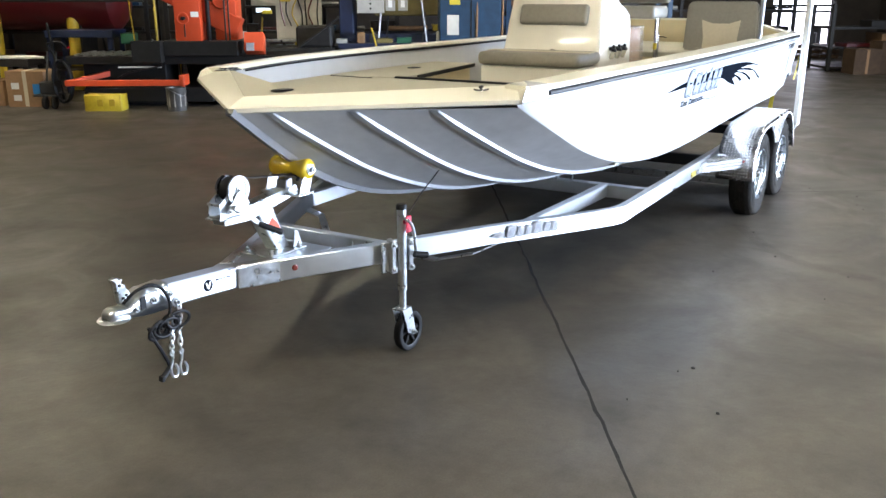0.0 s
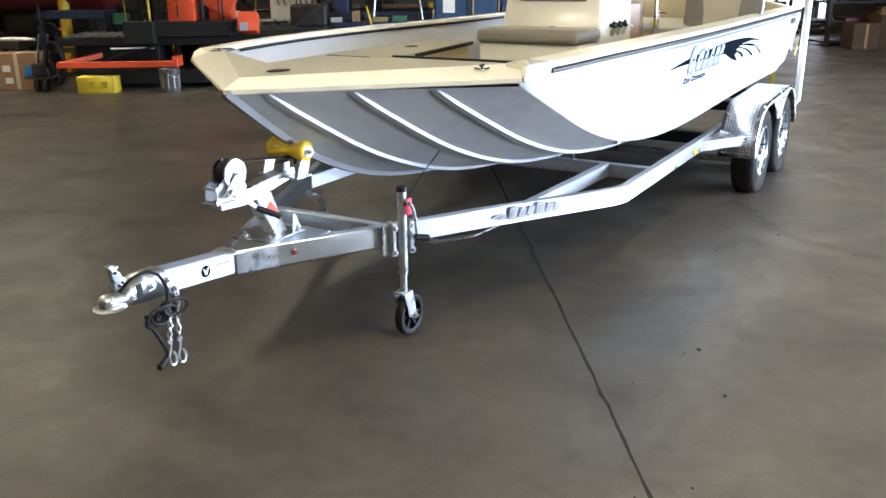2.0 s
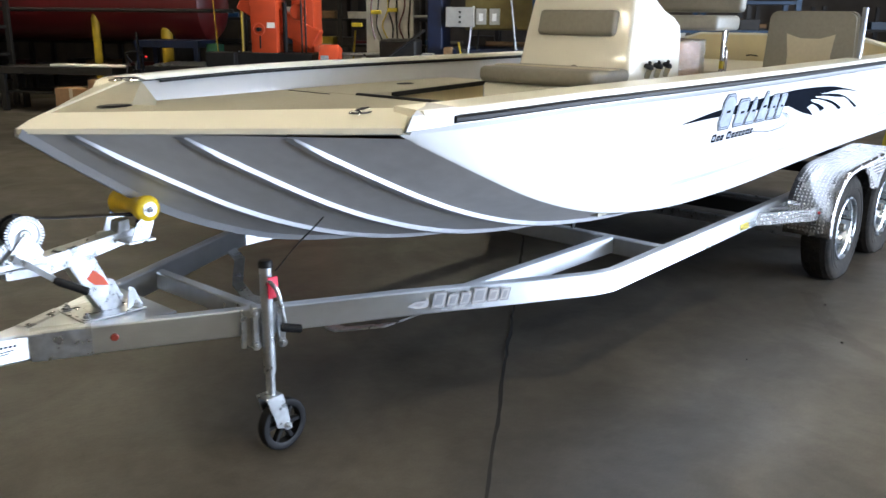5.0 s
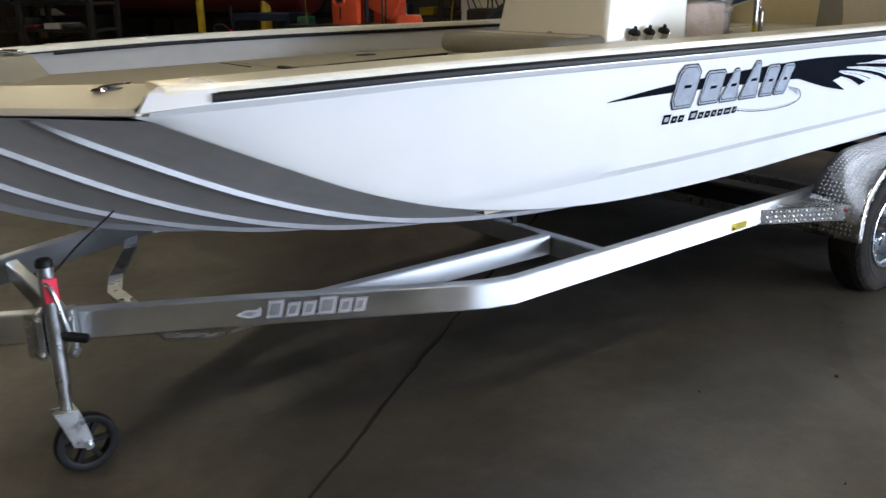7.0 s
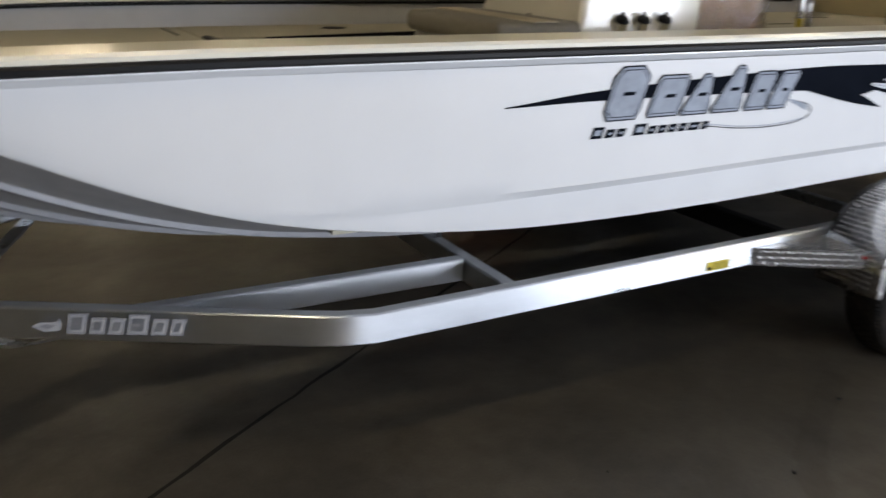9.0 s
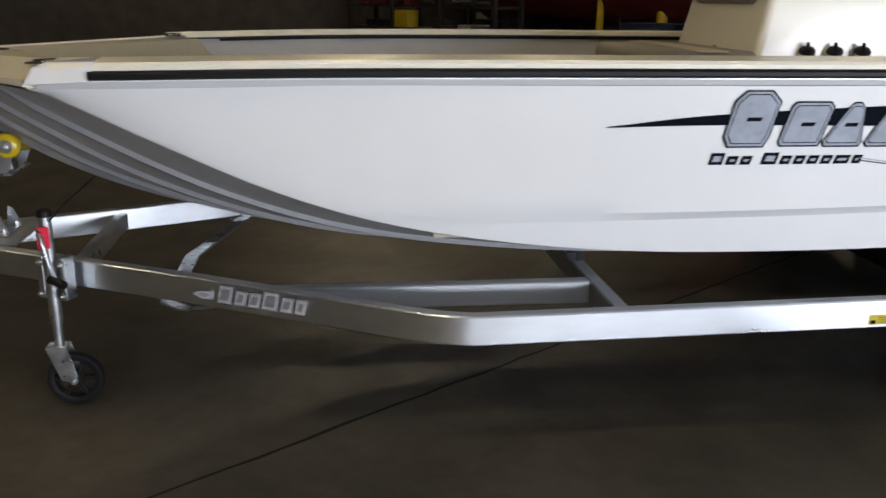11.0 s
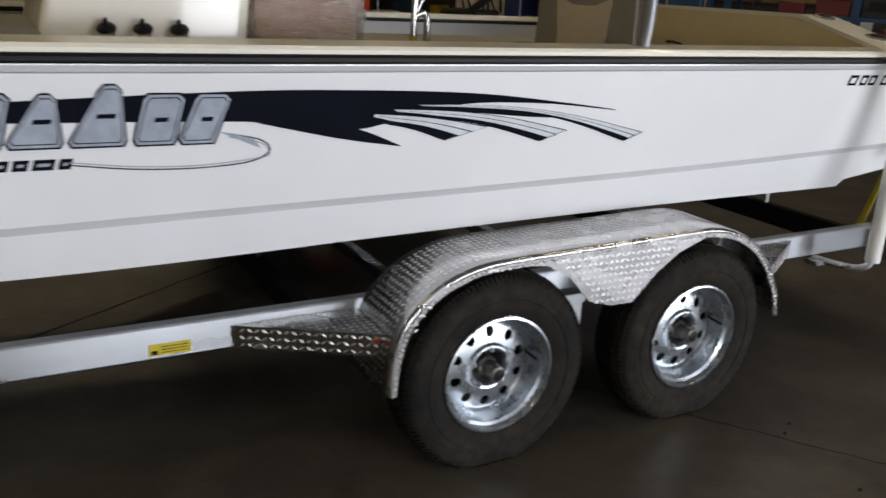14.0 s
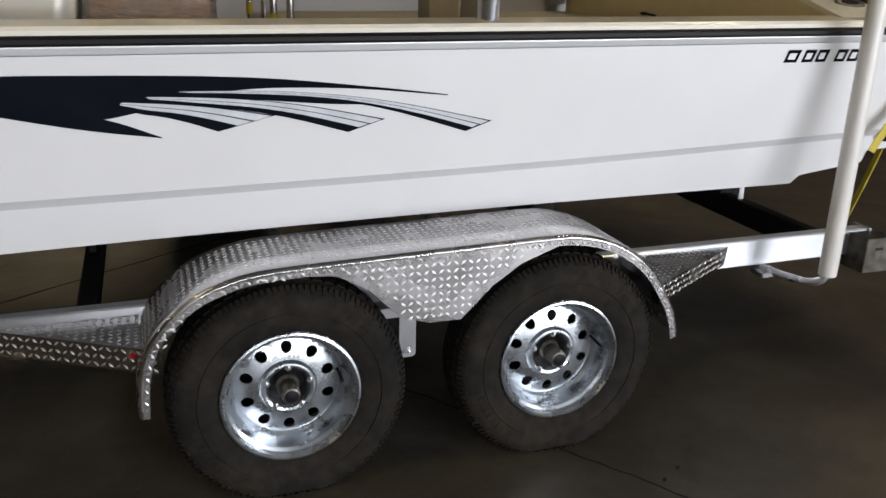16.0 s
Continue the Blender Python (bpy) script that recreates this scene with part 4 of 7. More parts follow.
def gusset(parent, side, xt, x1, zc):
    """The wedge-shaped step between rail and fender: a tread-plate top and front."""
    yr, yo = RAIL_Y + 0.003, 1.335
    h = 0.075
    a, b, c = (xt, yr), (x1, yr), (x1, yo)
    bm = bmesh.new()
    top = [bm.verts.new((x, side * y, zc + h / 2)) for x, y in (a, b, c)]
    lean = 0.006
    k = math.hypot(x1 - xt, yo - yr)
    ox, oy = (yo - yr) / k * lean * (1 if x1 > xt else -1), -abs(x1 - xt) / k * lean
    low = [bm.verts.new((x + e * ox, side * (y + e * oy), zc - h / 2)) for (x, y), e in ((a, 1), (b, 0), (c, 1))]
    bm.faces.new(top)
    bm.faces.new(low[::-1])
    for i in range(3):
        j = (i + 1) % 3
        bm.faces.new((top[i], low[i], low[j], top[j]))
    bmesh.ops.recalc_face_normals(bm, faces=bm.faces)
    g = part("step_gusset", bm, "tread_plate", parent, "wedge of bright tread plate", 20)
    d = Vector((x1 - xt, side * (yo - yr), 0))
    ln = d.length
    d.normalize()
    nn = Vector((d.y, -d.x, 0))
    if nn.y * side < 0:
        nn = -nn
    def front(p, q):
        if not 0.012 < p < ln - 0.008 or not 0.003 < q < h - 0.003:
            return None
        return Vector((xt, side * yr, zc - h / 2)) + d * p + Vector((0, 0, q)) + nn * (0.001 - lean * (1 - q / h)), (nn * h - Vector((0, 0, lean))).normalized()
    def upper(p, q):
        x, y = min(xt, x1) + p, yr + q
        t = (x - xt) / (x1 - xt)
        if not 0.03 < t < 0.985 or not 0.004 < q < (yo - yr) * t - 0.006:
            return None
        return Vector((x, side * y, zc + h / 2 + 0.001)), Vector((0, 0, 1))
    tagged(part("raised_pattern", lozenges(front, int(ln / 0.0225), 3, 0.0225, 0.0245, 0.0096, 0.0034, 0.0016), "tread_bar", g, "raised tread pattern"), kind="stuff")
    tagged(part("raised_pattern", lozenges(upper, int(abs(x1 - xt) / 0.0225), 11, 0.0225, 0.0225, 0.0094, 0.0036, 0.0014), "tread_bar", g, "raised tread pattern"), kind="stuff")
    if x1 > xt:
        q, n2 = front(ln * 0.84, h * 0.68)
        part("marker_lamp", turned_bm([(0.0, 0.006), (0.006, 0.0045), (0.008, 0.0)], 16, frame_along(q, q + n2)), "red", g, "small red marker lamp")
    return g


def settle(bm, floor):
    """Flattens a tyre where it bears on the floor, and lets its foot bulge a little."""
    for v in bm.verts:
        v.co.y += math.copysign(0.010 * max(0.0, 1 - max(0.0, v.co.z) / 0.12) ** 2 * (abs(v.co.y) - 1.26) / 0.09, v.co.y)
        v.co.z = max(v.co.z, floor)
    return bm


def wheel(parent, x, side):
    """A trailer wheel: treaded tyre, ten-hole galvanised rim, hub and nuts. Local z points outward."""
    yo = side * 1.352
    m = Matrix.Translation((x, yo, WHEEL_Z)) @ Matrix.Rotation(radians(90 if side < 0 else -90), 4, "X")
    w = part("wheel", turned_bm([(0.187, -0.02), (0.196, -0.012), (0.203, -0.014)], 48, m), "galvanised", parent, "trailer wheel", 40)
    # tyre carcass
    prof = [(0.200, -0.175), (0.235, -0.182), (0.275, -0.185), (0.31, -0.178), (0.336, -0.162), (0.3445, -0.142), (0.3445, -0.05), (0.340, -0.03), (0.327, -0.008), (0.300, 0.002), (0.27, 0.004), (0.243, 0.001), (0.216, -0.006), (0.2, -0.016), (0.195, -0.03)]
    t = part("tyre", settle(turned_bm(prof, 96, m, closed=False), 0.004), "tyre", w, "dusty black rubber tyre", 50)
    # tread: rows of blocks, cut at the shoulders
    bm = bmesh.new()
    n = 60
    for k in range(n):
        a = k * math.tau / n
        for z0, z1, sh in ((-0.045, -0.012, 0.0), (-0.078, -0.05, 0.5), (-0.11, -0.083, 0.0), (-0.142, -0.115, 0.5), (-0.172, -0.148, 0.0)):
            rr = 0.349 if z1 < -0.03 and z0 > -0.16 else 0.3455
            ri = 0.334
            wd = math.tau / n * 0.36
            own = bmesh.new()
            vs = []
            for rad in (ri, rr):
                for da, z in ((-wd, z0), (wd, z0), (wd, z1), (-wd, z1)):
                    q = a + sh * math.tau / n + da
                    drop = 0.016 if (z1 > -0.03 and z == z1) or (z0 < -0.16 and z == z0) else 0.0
                    vs.append(own.verts.new(((rad - drop) * math.cos(q), (rad - drop) * math.sin(q), z)))
            for fc in ((4, 5, 6, 7), (0, 1, 5, 4), (1, 2, 6, 5), (2, 3, 7, 6), (3, 0, 4, 7)):
                own.faces.new([vs[i] for i in fc])
            me = bpy.data.meshes.new("tmp")
            own.to_mesh(me)
            own.free()
            bm.from_mesh(me)
            bpy.data.meshes.remove(me)
    for k in range(n):
        for r0, r1, sh in ((-0.012, 0.014, 0.0), (-0.004, 0.014, 0.5)):
            add(bm, box_bm(r0, r1, -0.0052, 0.0052, -0.008, 0.0018), Matrix.Rotation((k + sh) * math.tau / n, 4, "Z") @ Matrix.Translation((0.331, 0, -0.0125)) @ Matrix.Rotation(0.78, 4, "Y"))
    bmesh.ops.transform(bm, matrix=m, verts=bm.verts)
    bmesh.ops.recalc_face_normals(bm, faces=bm.faces)
    settle(bm, 0.001)
    tagged(part("tread", bm, "tyre", t, "blocked tread"), kind="stuff")
    # raised ring and bars where lettering stands on the sidewall
    part("sidewall_ring", turned_bm([(0.262, 0.0035), (0.264, 0.006), (0.267, 0.0035)], 64, m), "tyre", t)
    bm = bmesh.new()
    for a0, cnt in ((0.5, 7), (3.4, 9)):
        for k in range(cnt):
            a = a0 + k * 0.085
            own = box_bm(0.272, 0.293, -0.008, 0.008, 0.0, 0.0045)
            add(bm, own, m @ Matrix.Rotation(a, 4, "Z"))
    tagged(part("sidewall_marking", bm, "tyre", t, "raised marking on the sidewall"), kind="stuff")
    # rim: lip, drop, dish with ten holes, raised centre
    rim = [(0.203, -0.012), (0.202, -0.004), (0.196, -0.002), (0.190, -0.008), (0.186, -0.024), (0.176, -0.03), (0.172, -0.045), (0.168, -0.078), (0.163, -0.09), (0.156, -0.096), (0.150, -0.104)]
    part("rim", turned_bm(rim, 64, m), "rim_metal", w, "galvanised rim", 30)
    bm = bmesh.new()
    seg = 80
    rings = [(0.158, -0.096), (0.1475, -0.09), (0.1015, -0.08), (0.086, -0.078)]

    def on_disc(r, a):
        return Vector((r * math.cos(a), r * math.sin(a), interp(r, (0.086, 0.1015, 0.1475, 0.158), (-0.078, -0.08, -0.09, -0.096))))

    vs = [[bm.verts.new(on_disc(r, k * math.tau / seg)) for k in range(seg)] for r, z in rings]
    for i in range(3):
        for k in range(seg):
            if i == 1 and k % 8 in (2, 3, 4, 5):
                continue
            j = (k + 1) % seg
            bm.faces.new((vs[i][k], vs[i][j], vs[i + 1][j], vs[i + 1][k]))
    # ten oval holes
    half = 2 * math.tau / seg
    for h in range(10):
        a = (h * 8 + 4) * math.tau / seg
        loops = [[], [], []]
        for q in range(16):
            c, s = math.cos(q * math.tau / 16), math.sin(q * math.tau / 16)
            e = 1 / max(abs(c), abs(s))
            loops[0].append(bm.verts.new(on_disc(0.1245 + 0.023 * c * e, a + half * s * e)))
            p = on_disc(0.1245 + 0.019 * c, a + 0.0165 / 0.1245 * s)
            loops[1].append(bm.verts.new(p))
            loops[2].append(bm.verts.new(p + Vector((0, 0, -0.005))))
        for q in range(16):
            n = (q + 1) % 16
            for u, v in ((0, 1), (1, 2)):
                bm.faces.new((loops[u][q], loops[u][n], loops[v][n], loops[v][q]))
    bmesh.ops.remove_doubles(bm, verts=bm.verts, dist=1e-5)
    bm.normal_update()
    bmesh.ops.reverse_faces(bm, faces=[f for f in bm.faces if f.normal.z < -0.1])
    bmesh.ops.transform(bm, matrix=m, verts=bm.verts)
    part("disc", bm, "rim_metal", w, "galvanised wheel disc with ten oval holes", 30)
    part("disc_centre", turned_bm([(0.086, -0.078), (0.084, -0.072), (0.079, -0.066), (0.073, -0.065), (0.066, -0.068), (0.06, -0.077), (0.057, -0.09), (0.0565, -0.13)], 48, m), "rim_metal", w, "", 30)
    part("brake_drum", turned_bm([(0.165, -0.15), (0.165, -0.145), (0.0, -0.145)], 32, m), "black_paint", w)
    part("hub", turned_bm([(0.058, -0.128), (0.057, -0.122), (0.03, -0.122), (0.0, -0.122)], 28, m), "black_paint", w, "dark greased bore of the hub")
    part("hub_cap", turned_bm([(0.036, -0.122), (0.035, -0.085), (0.028, -0.076), (0.0275, -0.02), (0.025, -0.013), (0.02, -0.011), (0.019, -0.016)], 28, m), "greasy_metal", w, "greasy steel hub cap")
    part("cap_plug", turned_bm([(0.0195, -0.016), (0.018, -0.01), (0.012, -0.008), (0.0, -0.008)], 24, m), "black_rubber", w, "black rubber plug")
    for k in range(5):
        a = k * math.tau / 5 + 0.3
        p = m @ Vector((0.0665 * math.cos(a), 0.0665 * math.sin(a), -0.069))
        part("wheel_nut", bolt_bm(p, p + (m.to_3x3() @ Vector((0, 0, 1))), 0.0062), "zinc", w)
    v = m @ Vector((0.15, 0.03, -0.092))
    part("valve", rod_bm(v, v + Vector((0, side * 0.075, -0.004)), 0.005, seg=8), "black_rubber", w)
    return w


def side_mark(parent, x0, x1, z0, z1, y, mat, name, label=""):
    return part(name, box_bm(x0, x1, y - 0.0015, y + 0.0015, z0, z1), mat, parent, label, 0)


def trailer():
    t = thing("boat_trailer", "bright aluminium tandem-axle boat trailer on concrete", "trailer")
    al, ga = "aluminium", "galvanised"
    for side in (-1, 1):
        w = 0.05
        pts = [(1.2, side * 0.03, 0.512), (2.4, side * 0.626, 0.498), (3.12, side * (RAIL_Y - 0.082), 0.479), (3.22, side * (RAIL_Y - 0.044), 0.4745), (3.33, side * (RAIL_Y - 0.025), 0.47), (8.05, side * (RAIL_Y - 0.025), 0.503)]
        r = part("side_rail", beam_bm(pts, w, 0.102), al, t, "bright aluminium side rail", 20)
        part("splice_plate", beam_bm([(1.203, side * 0.0315, 0.512), (1.375, side * 0.117, 0.51)], 0.056, 0.108), ga, r, "dull splice plate round the rail's front end", 20)
        part("rail_end_plate", box_bm(8.05, 8.06, side * 1.07 - 0.01 if side > 0 else -1.075, side * 1.07 + 0.01 if side > 0 else -0.99, 0.425, 0.555), "aluminium", r)
        part("inner_brace", beam_bm([(2.62, side * 0.722, 0.486), (3.80, side * 0.75, 0.489)], 0.05, 0.085), al, t, "bright inner brace", 20)
        fender(t, side)
        gusset(t, side, 4.945, 5.40, 0.468)
        gusset(t, side, 7.40, 6.95, 0.50)
        for x in WHEEL_X:
            wheel(t, x, side)
        part("guide_pole", rod_bm((7.685, side * 1.27, 0.468), (7.70, side * 1.27, 2.35), 0.032, seg=28, bevel=0.003), "pvc", t, "white plastic guide pole")
        part("pole_foot", sweep_bm(curve_pts([(7.57, side * 1.06, 0.438), (7.60, side * 1.15, 0.432), (7.645, side * 1.245, 0.436), (7.682, side * 1.27, 0.475), (7.685, side * 1.27, 0.6)], 6), 0.015, 10), ga, t, "bent steel foot of the guide pole")
        bunk = part("bunk", box_bm(3.78, 7.95, side * 0.45 - 0.045, side * 0.45 + 0.045, 0.6, 0.645, 0.008), "carpet", t, "black carpeted bunk board")
        for x in (3.84, 5.2, 6.95, 7.88):
            part("bunk_bracket", prism_bm([(-0.03, 0), (0.03, 0), (0.03, 0.075), (-0.03, 0.075)], 0.006, Matrix.Translation((x, side * 0.40, 0.525)) @ Matrix.Rotation(radians(90), 4, "X")), "black_paint", bunk)
            part("bunk_bracket", prism_bm([(-0.012, 0), (0.012, 0), (0.012, 0.075), (-0.012, 0.075)], 0.006, Matrix.Translation((x, side * 0.505, 0.525)) @ Matrix.Rotation(radians(90), 4, "X")), ga if x > 7.5 else "black_paint", bunk)
        lamp = part("tail_lamp", box_bm(8.088, 8.135, side * 1.10 - 0.05, side * 1.10 + 0.05, 0.435, 0.52, 0.008, 2), "red", t, "red tail lamp")
        # galvanised bracket, coloured dark for the shade it stands in
        part("lamp_housing", box_bm(7.965, 8.09, side * 1.10 - 0.058, side * 1.10 + 0.058, 0.405, 0.545, 0.003), "greasy_metal", lamp, "galvanised lamp bracket in a shade-dark colour")
        part("bracket_slot", box_bm(8.01, 8.045, side * 1.159 - 0.001, side * 1.159 + 0.001, 0.495, 0.505), "black_paint", lamp)
        part("pole_clamp", box_bm(7.53, 7.60, side * 1.09 - 0.03, side * 1.09 + 0.04, 0.415, 0.437, 0.004), ga, t, "pole clamp under the rail")
    for x in WHEEL_X:
        part("axle", beam_bm([(x + 0.215, -1.08, 0.19), (x + 0.215, 1.08, 0.19)], 0.06, 0.06), ga, t, "galvanised torsion axle tube", 20)
        for side in (-1, 1):
            part("torsion_arm", beam_bm([(x + 0.22, side * 1.1, 0.19), (x, side * 1.1, WHEEL_Z)], 0.035, 0.06), ga, t, "", 20)
            part("axle_hanger", box_bm(x + 0.185, x + 0.245, side * 1.02 - 0.04, side * 1.02 + 0.04, 0.215, 0.43, 0.006), ga, t)
    for side in (-1, 1):
        hg = part("spring_hanger", prism_bm([(6.098, 0.345), (6.108, 0.335), (6.142, 0.335), (6.152, 0.345), (6.152, 0.475), (6.098, 0.475)], 0.008, Matrix.Translation((0, side * 1.215, 0)) @ Matrix.Rotation(radians(90), 4, "X"), bevel=0.001), "zinc", t, "pale galvanised hanger plate")
        part("hanger_bolt", bolt_bm((6.125, side * 1.224, 0.355), (6.125, side * 2, 0.355), 0.009), "galvanised", hg)
        part("fender_arm", box_bm(5.97, 6.16, side * 1.2 - 0.03, side * 1.2 + 0.03, 0.475, 0.512, 0.003), "zinc", t, "pale galvanised arm under the fender")
    for x, mat, h in ((3.835, al, 0.085), (5.2, "black_paint", 0.085), (6.95, "black_paint", 0.085), (7.88, "black_paint", 0.1)):
        part("crossmember", beam_bm([(x, -1.02, 0.482), (x, 1.02, 0.482)], 0.055, h), mat, t, "crossmember between the rails", 20)
    part("front_crossmember", beam_bm([(1.93, -0.40, 0.497), (1.93, 0.40, 0.497)], 0.05, 0.075), al, t, "", 20)
    # bent flat bar that hangs between the front rails
    rows = []
    for x, y, z in ((2.5, 0.66, 0.455), (2.44, 0.5, 0.45), (2.32, 0.36, 0.385), (2.26, 0.2, 0.372), (2.26, -0.2, 0.372), (2.26, -0.42, 0.372), (2.36, -0.6, 0.41), (2.48, -0.68, 0.45)):
        rows.append([(x - 0.03, y, z - 0.004), (x + 0.03, y, z - 0.004), (x + 0.03, y, z + 0.004), (x - 0.03, y, z + 0.004)])
    bm = skin_bm(rows, closed=True)
    bmesh.ops.recalc_face_normals(bm, faces=bm.faces)
    part("bent_crossbar", bm, ga, t, "bent flat steel bar", 20)
    # tongue
    tg = part("tongue", beam_bm([(0.70, 0, 0.55), (1.22, 0, 0.508)], 0.09, 0.098), al, t, "bright aluminium tongue beam", 20)
    part("tongue_plate", prism_bm([(1.15, -0.05), (1.15, 0.05), (1.62, 0.2), (1.66, 0.2), (1.66, -0.2), (1.62, -0.2)], 0.006, Matrix.Translation((0, 0, 0.562)) @ Matrix.Rotation(radians(0.4), 4, "Y")), al, tg, "flat top plate")
    part("badge", turned_bm([(0.0, 0.002), (0.026, 0.002), (0.026, 0.0)], 28, Matrix.Translation((1.02, -0.0455, 0.525)) @ Matrix.Rotation(radians(90), 4, "X")), "decal_black", tg, "round black badge")
    part("badge_mark", prism_bm([(-0.016, 0.014), (-0.008, 0.014), (0, -0.004), (0.008, 0.014), (0.016, 0.014), (0.004, -0.016), (-0.004, -0.016)], 0.001, Matrix.Translation((1.02, -0.0477, 0.525)) @ Matrix.Rotation(radians(90), 4, "X")), "white_paint", tg)
    for k in range(6):
        side_mark(tg, 1.065 + 0.015 * k, 1.075 + 0.015 * k, 0.532 - 0.001 * k, 0.54 - 0.001 * k, -0.0455, "decal_black", "print_bar")
    for k in range(2):
        side_mark(tg, 1.07, 1.14 - 0.015 * k, 0.516 - 0.008 * k, 0.519 - 0.008 * k, -0.0455, "decal_black", "print_bar")
    part("rail_lamp", turned_bm([(0.0, 0.01), (0.012, 0.008), (0.015, 0.0)], 18, frame_along((1.43, -0.171, 0.513), (1.43 - 0.445, -1.066, 0.513))), "amber", t, "small amber marker lamp")
    # pattern on the front rail: a leaf-shaped mark and six blocks, drawn in outline
    a, b = Vector((2.40, -0.664, 0.508)), Vector((2.84, -0.888, 0.505))
    d = (b - a).normalized()
    n = Vector((d.y, -d.x, 0))
    n = n if n.y < 0 else -n
    mm = Matrix(((d.x, 0, n.x, 0), (d.y, 0, n.y, 0), (d.z, 1, n.z, 0), (0, 0, 0, 1)))
    mm = Matrix.Translation(Vector((2.40, -0.655, 0.475)) + n * 0.012) @ mm
    def plate(pts, lift, mat):
        own = bmesh.new()
        own.faces.new([own.verts.new((x, z, 0.004 + lift)) for x, z in pts])
        bmesh.ops.transform(own, matrix=mm, verts=own.verts)
        bmesh.ops.recalc_face_normals(own, faces=own.faces)
        if own.faces[:][0].normal.dot(n) < 0:
            bmesh.ops.reverse_faces(own, faces=own.faces[:])
        return part("rail_mark", own, mat, t, "outlined block on the rail")
    plate([(0, 0.02), (0.03, 0.035), (0.075, 0.036), (0.085, 0.05), (0.09, 0.03), (0.085, 0.01), (0.04, 0.005)], 0, "mark_pale")
    plate([(0.02, 0.021), (0.05, 0.03), (0.075, 0.026), (0.05, 0.014)], 0.0008, "mark_dark")
    xs = (0.1, 0.165, 0.22, 0.275, 0.345, 0.4, 0.45)
    for k in range(6):
        h = 0.066 if k in (0, 3) else 0.054
        x0, x1 = xs[k], xs[k + 1] - 0.008
        plate(slanted(x0, x1, 0, h, 0.014), 0, "mark_dark")
        plate(slanted(x0 + 0.005, x1 - 0.005, 0.005, h - 0.005, 0.013), 0.0006, "mark_pale")
        plate(slanted(x0 + 0.012, x1 - 0.012, 0.012, h - 0.012, 0.011), 0.0012, "mark_grey")
        plate(slanted(x0 + 0.02, x1 - 0.02, h * 0.44, h * 0.56, 0.004), 0.0018, "mark_dark")
    # yellow notice on the straight rail
    side_mark(t, 4.707, 4.826, 0.442, 0.478, -RAIL_Y - 0.001, "yellow", "notice", "small yellow notice sticker")
    side_mark(t, 4.713, 4.731, 0.446, 0.458, -RAIL_Y - 0.003, "decal_black", "notice_mark")
    for k in range(3):
        side_mark(t, 4.74, 4.818, 0.468 - 0.009 * k, 0.4695 - 0.009 * k, -RAIL_Y - 0.003, "decal_black", "notice_mark")
    coupler(t)
    winch(t)
    jack(t)
    return t


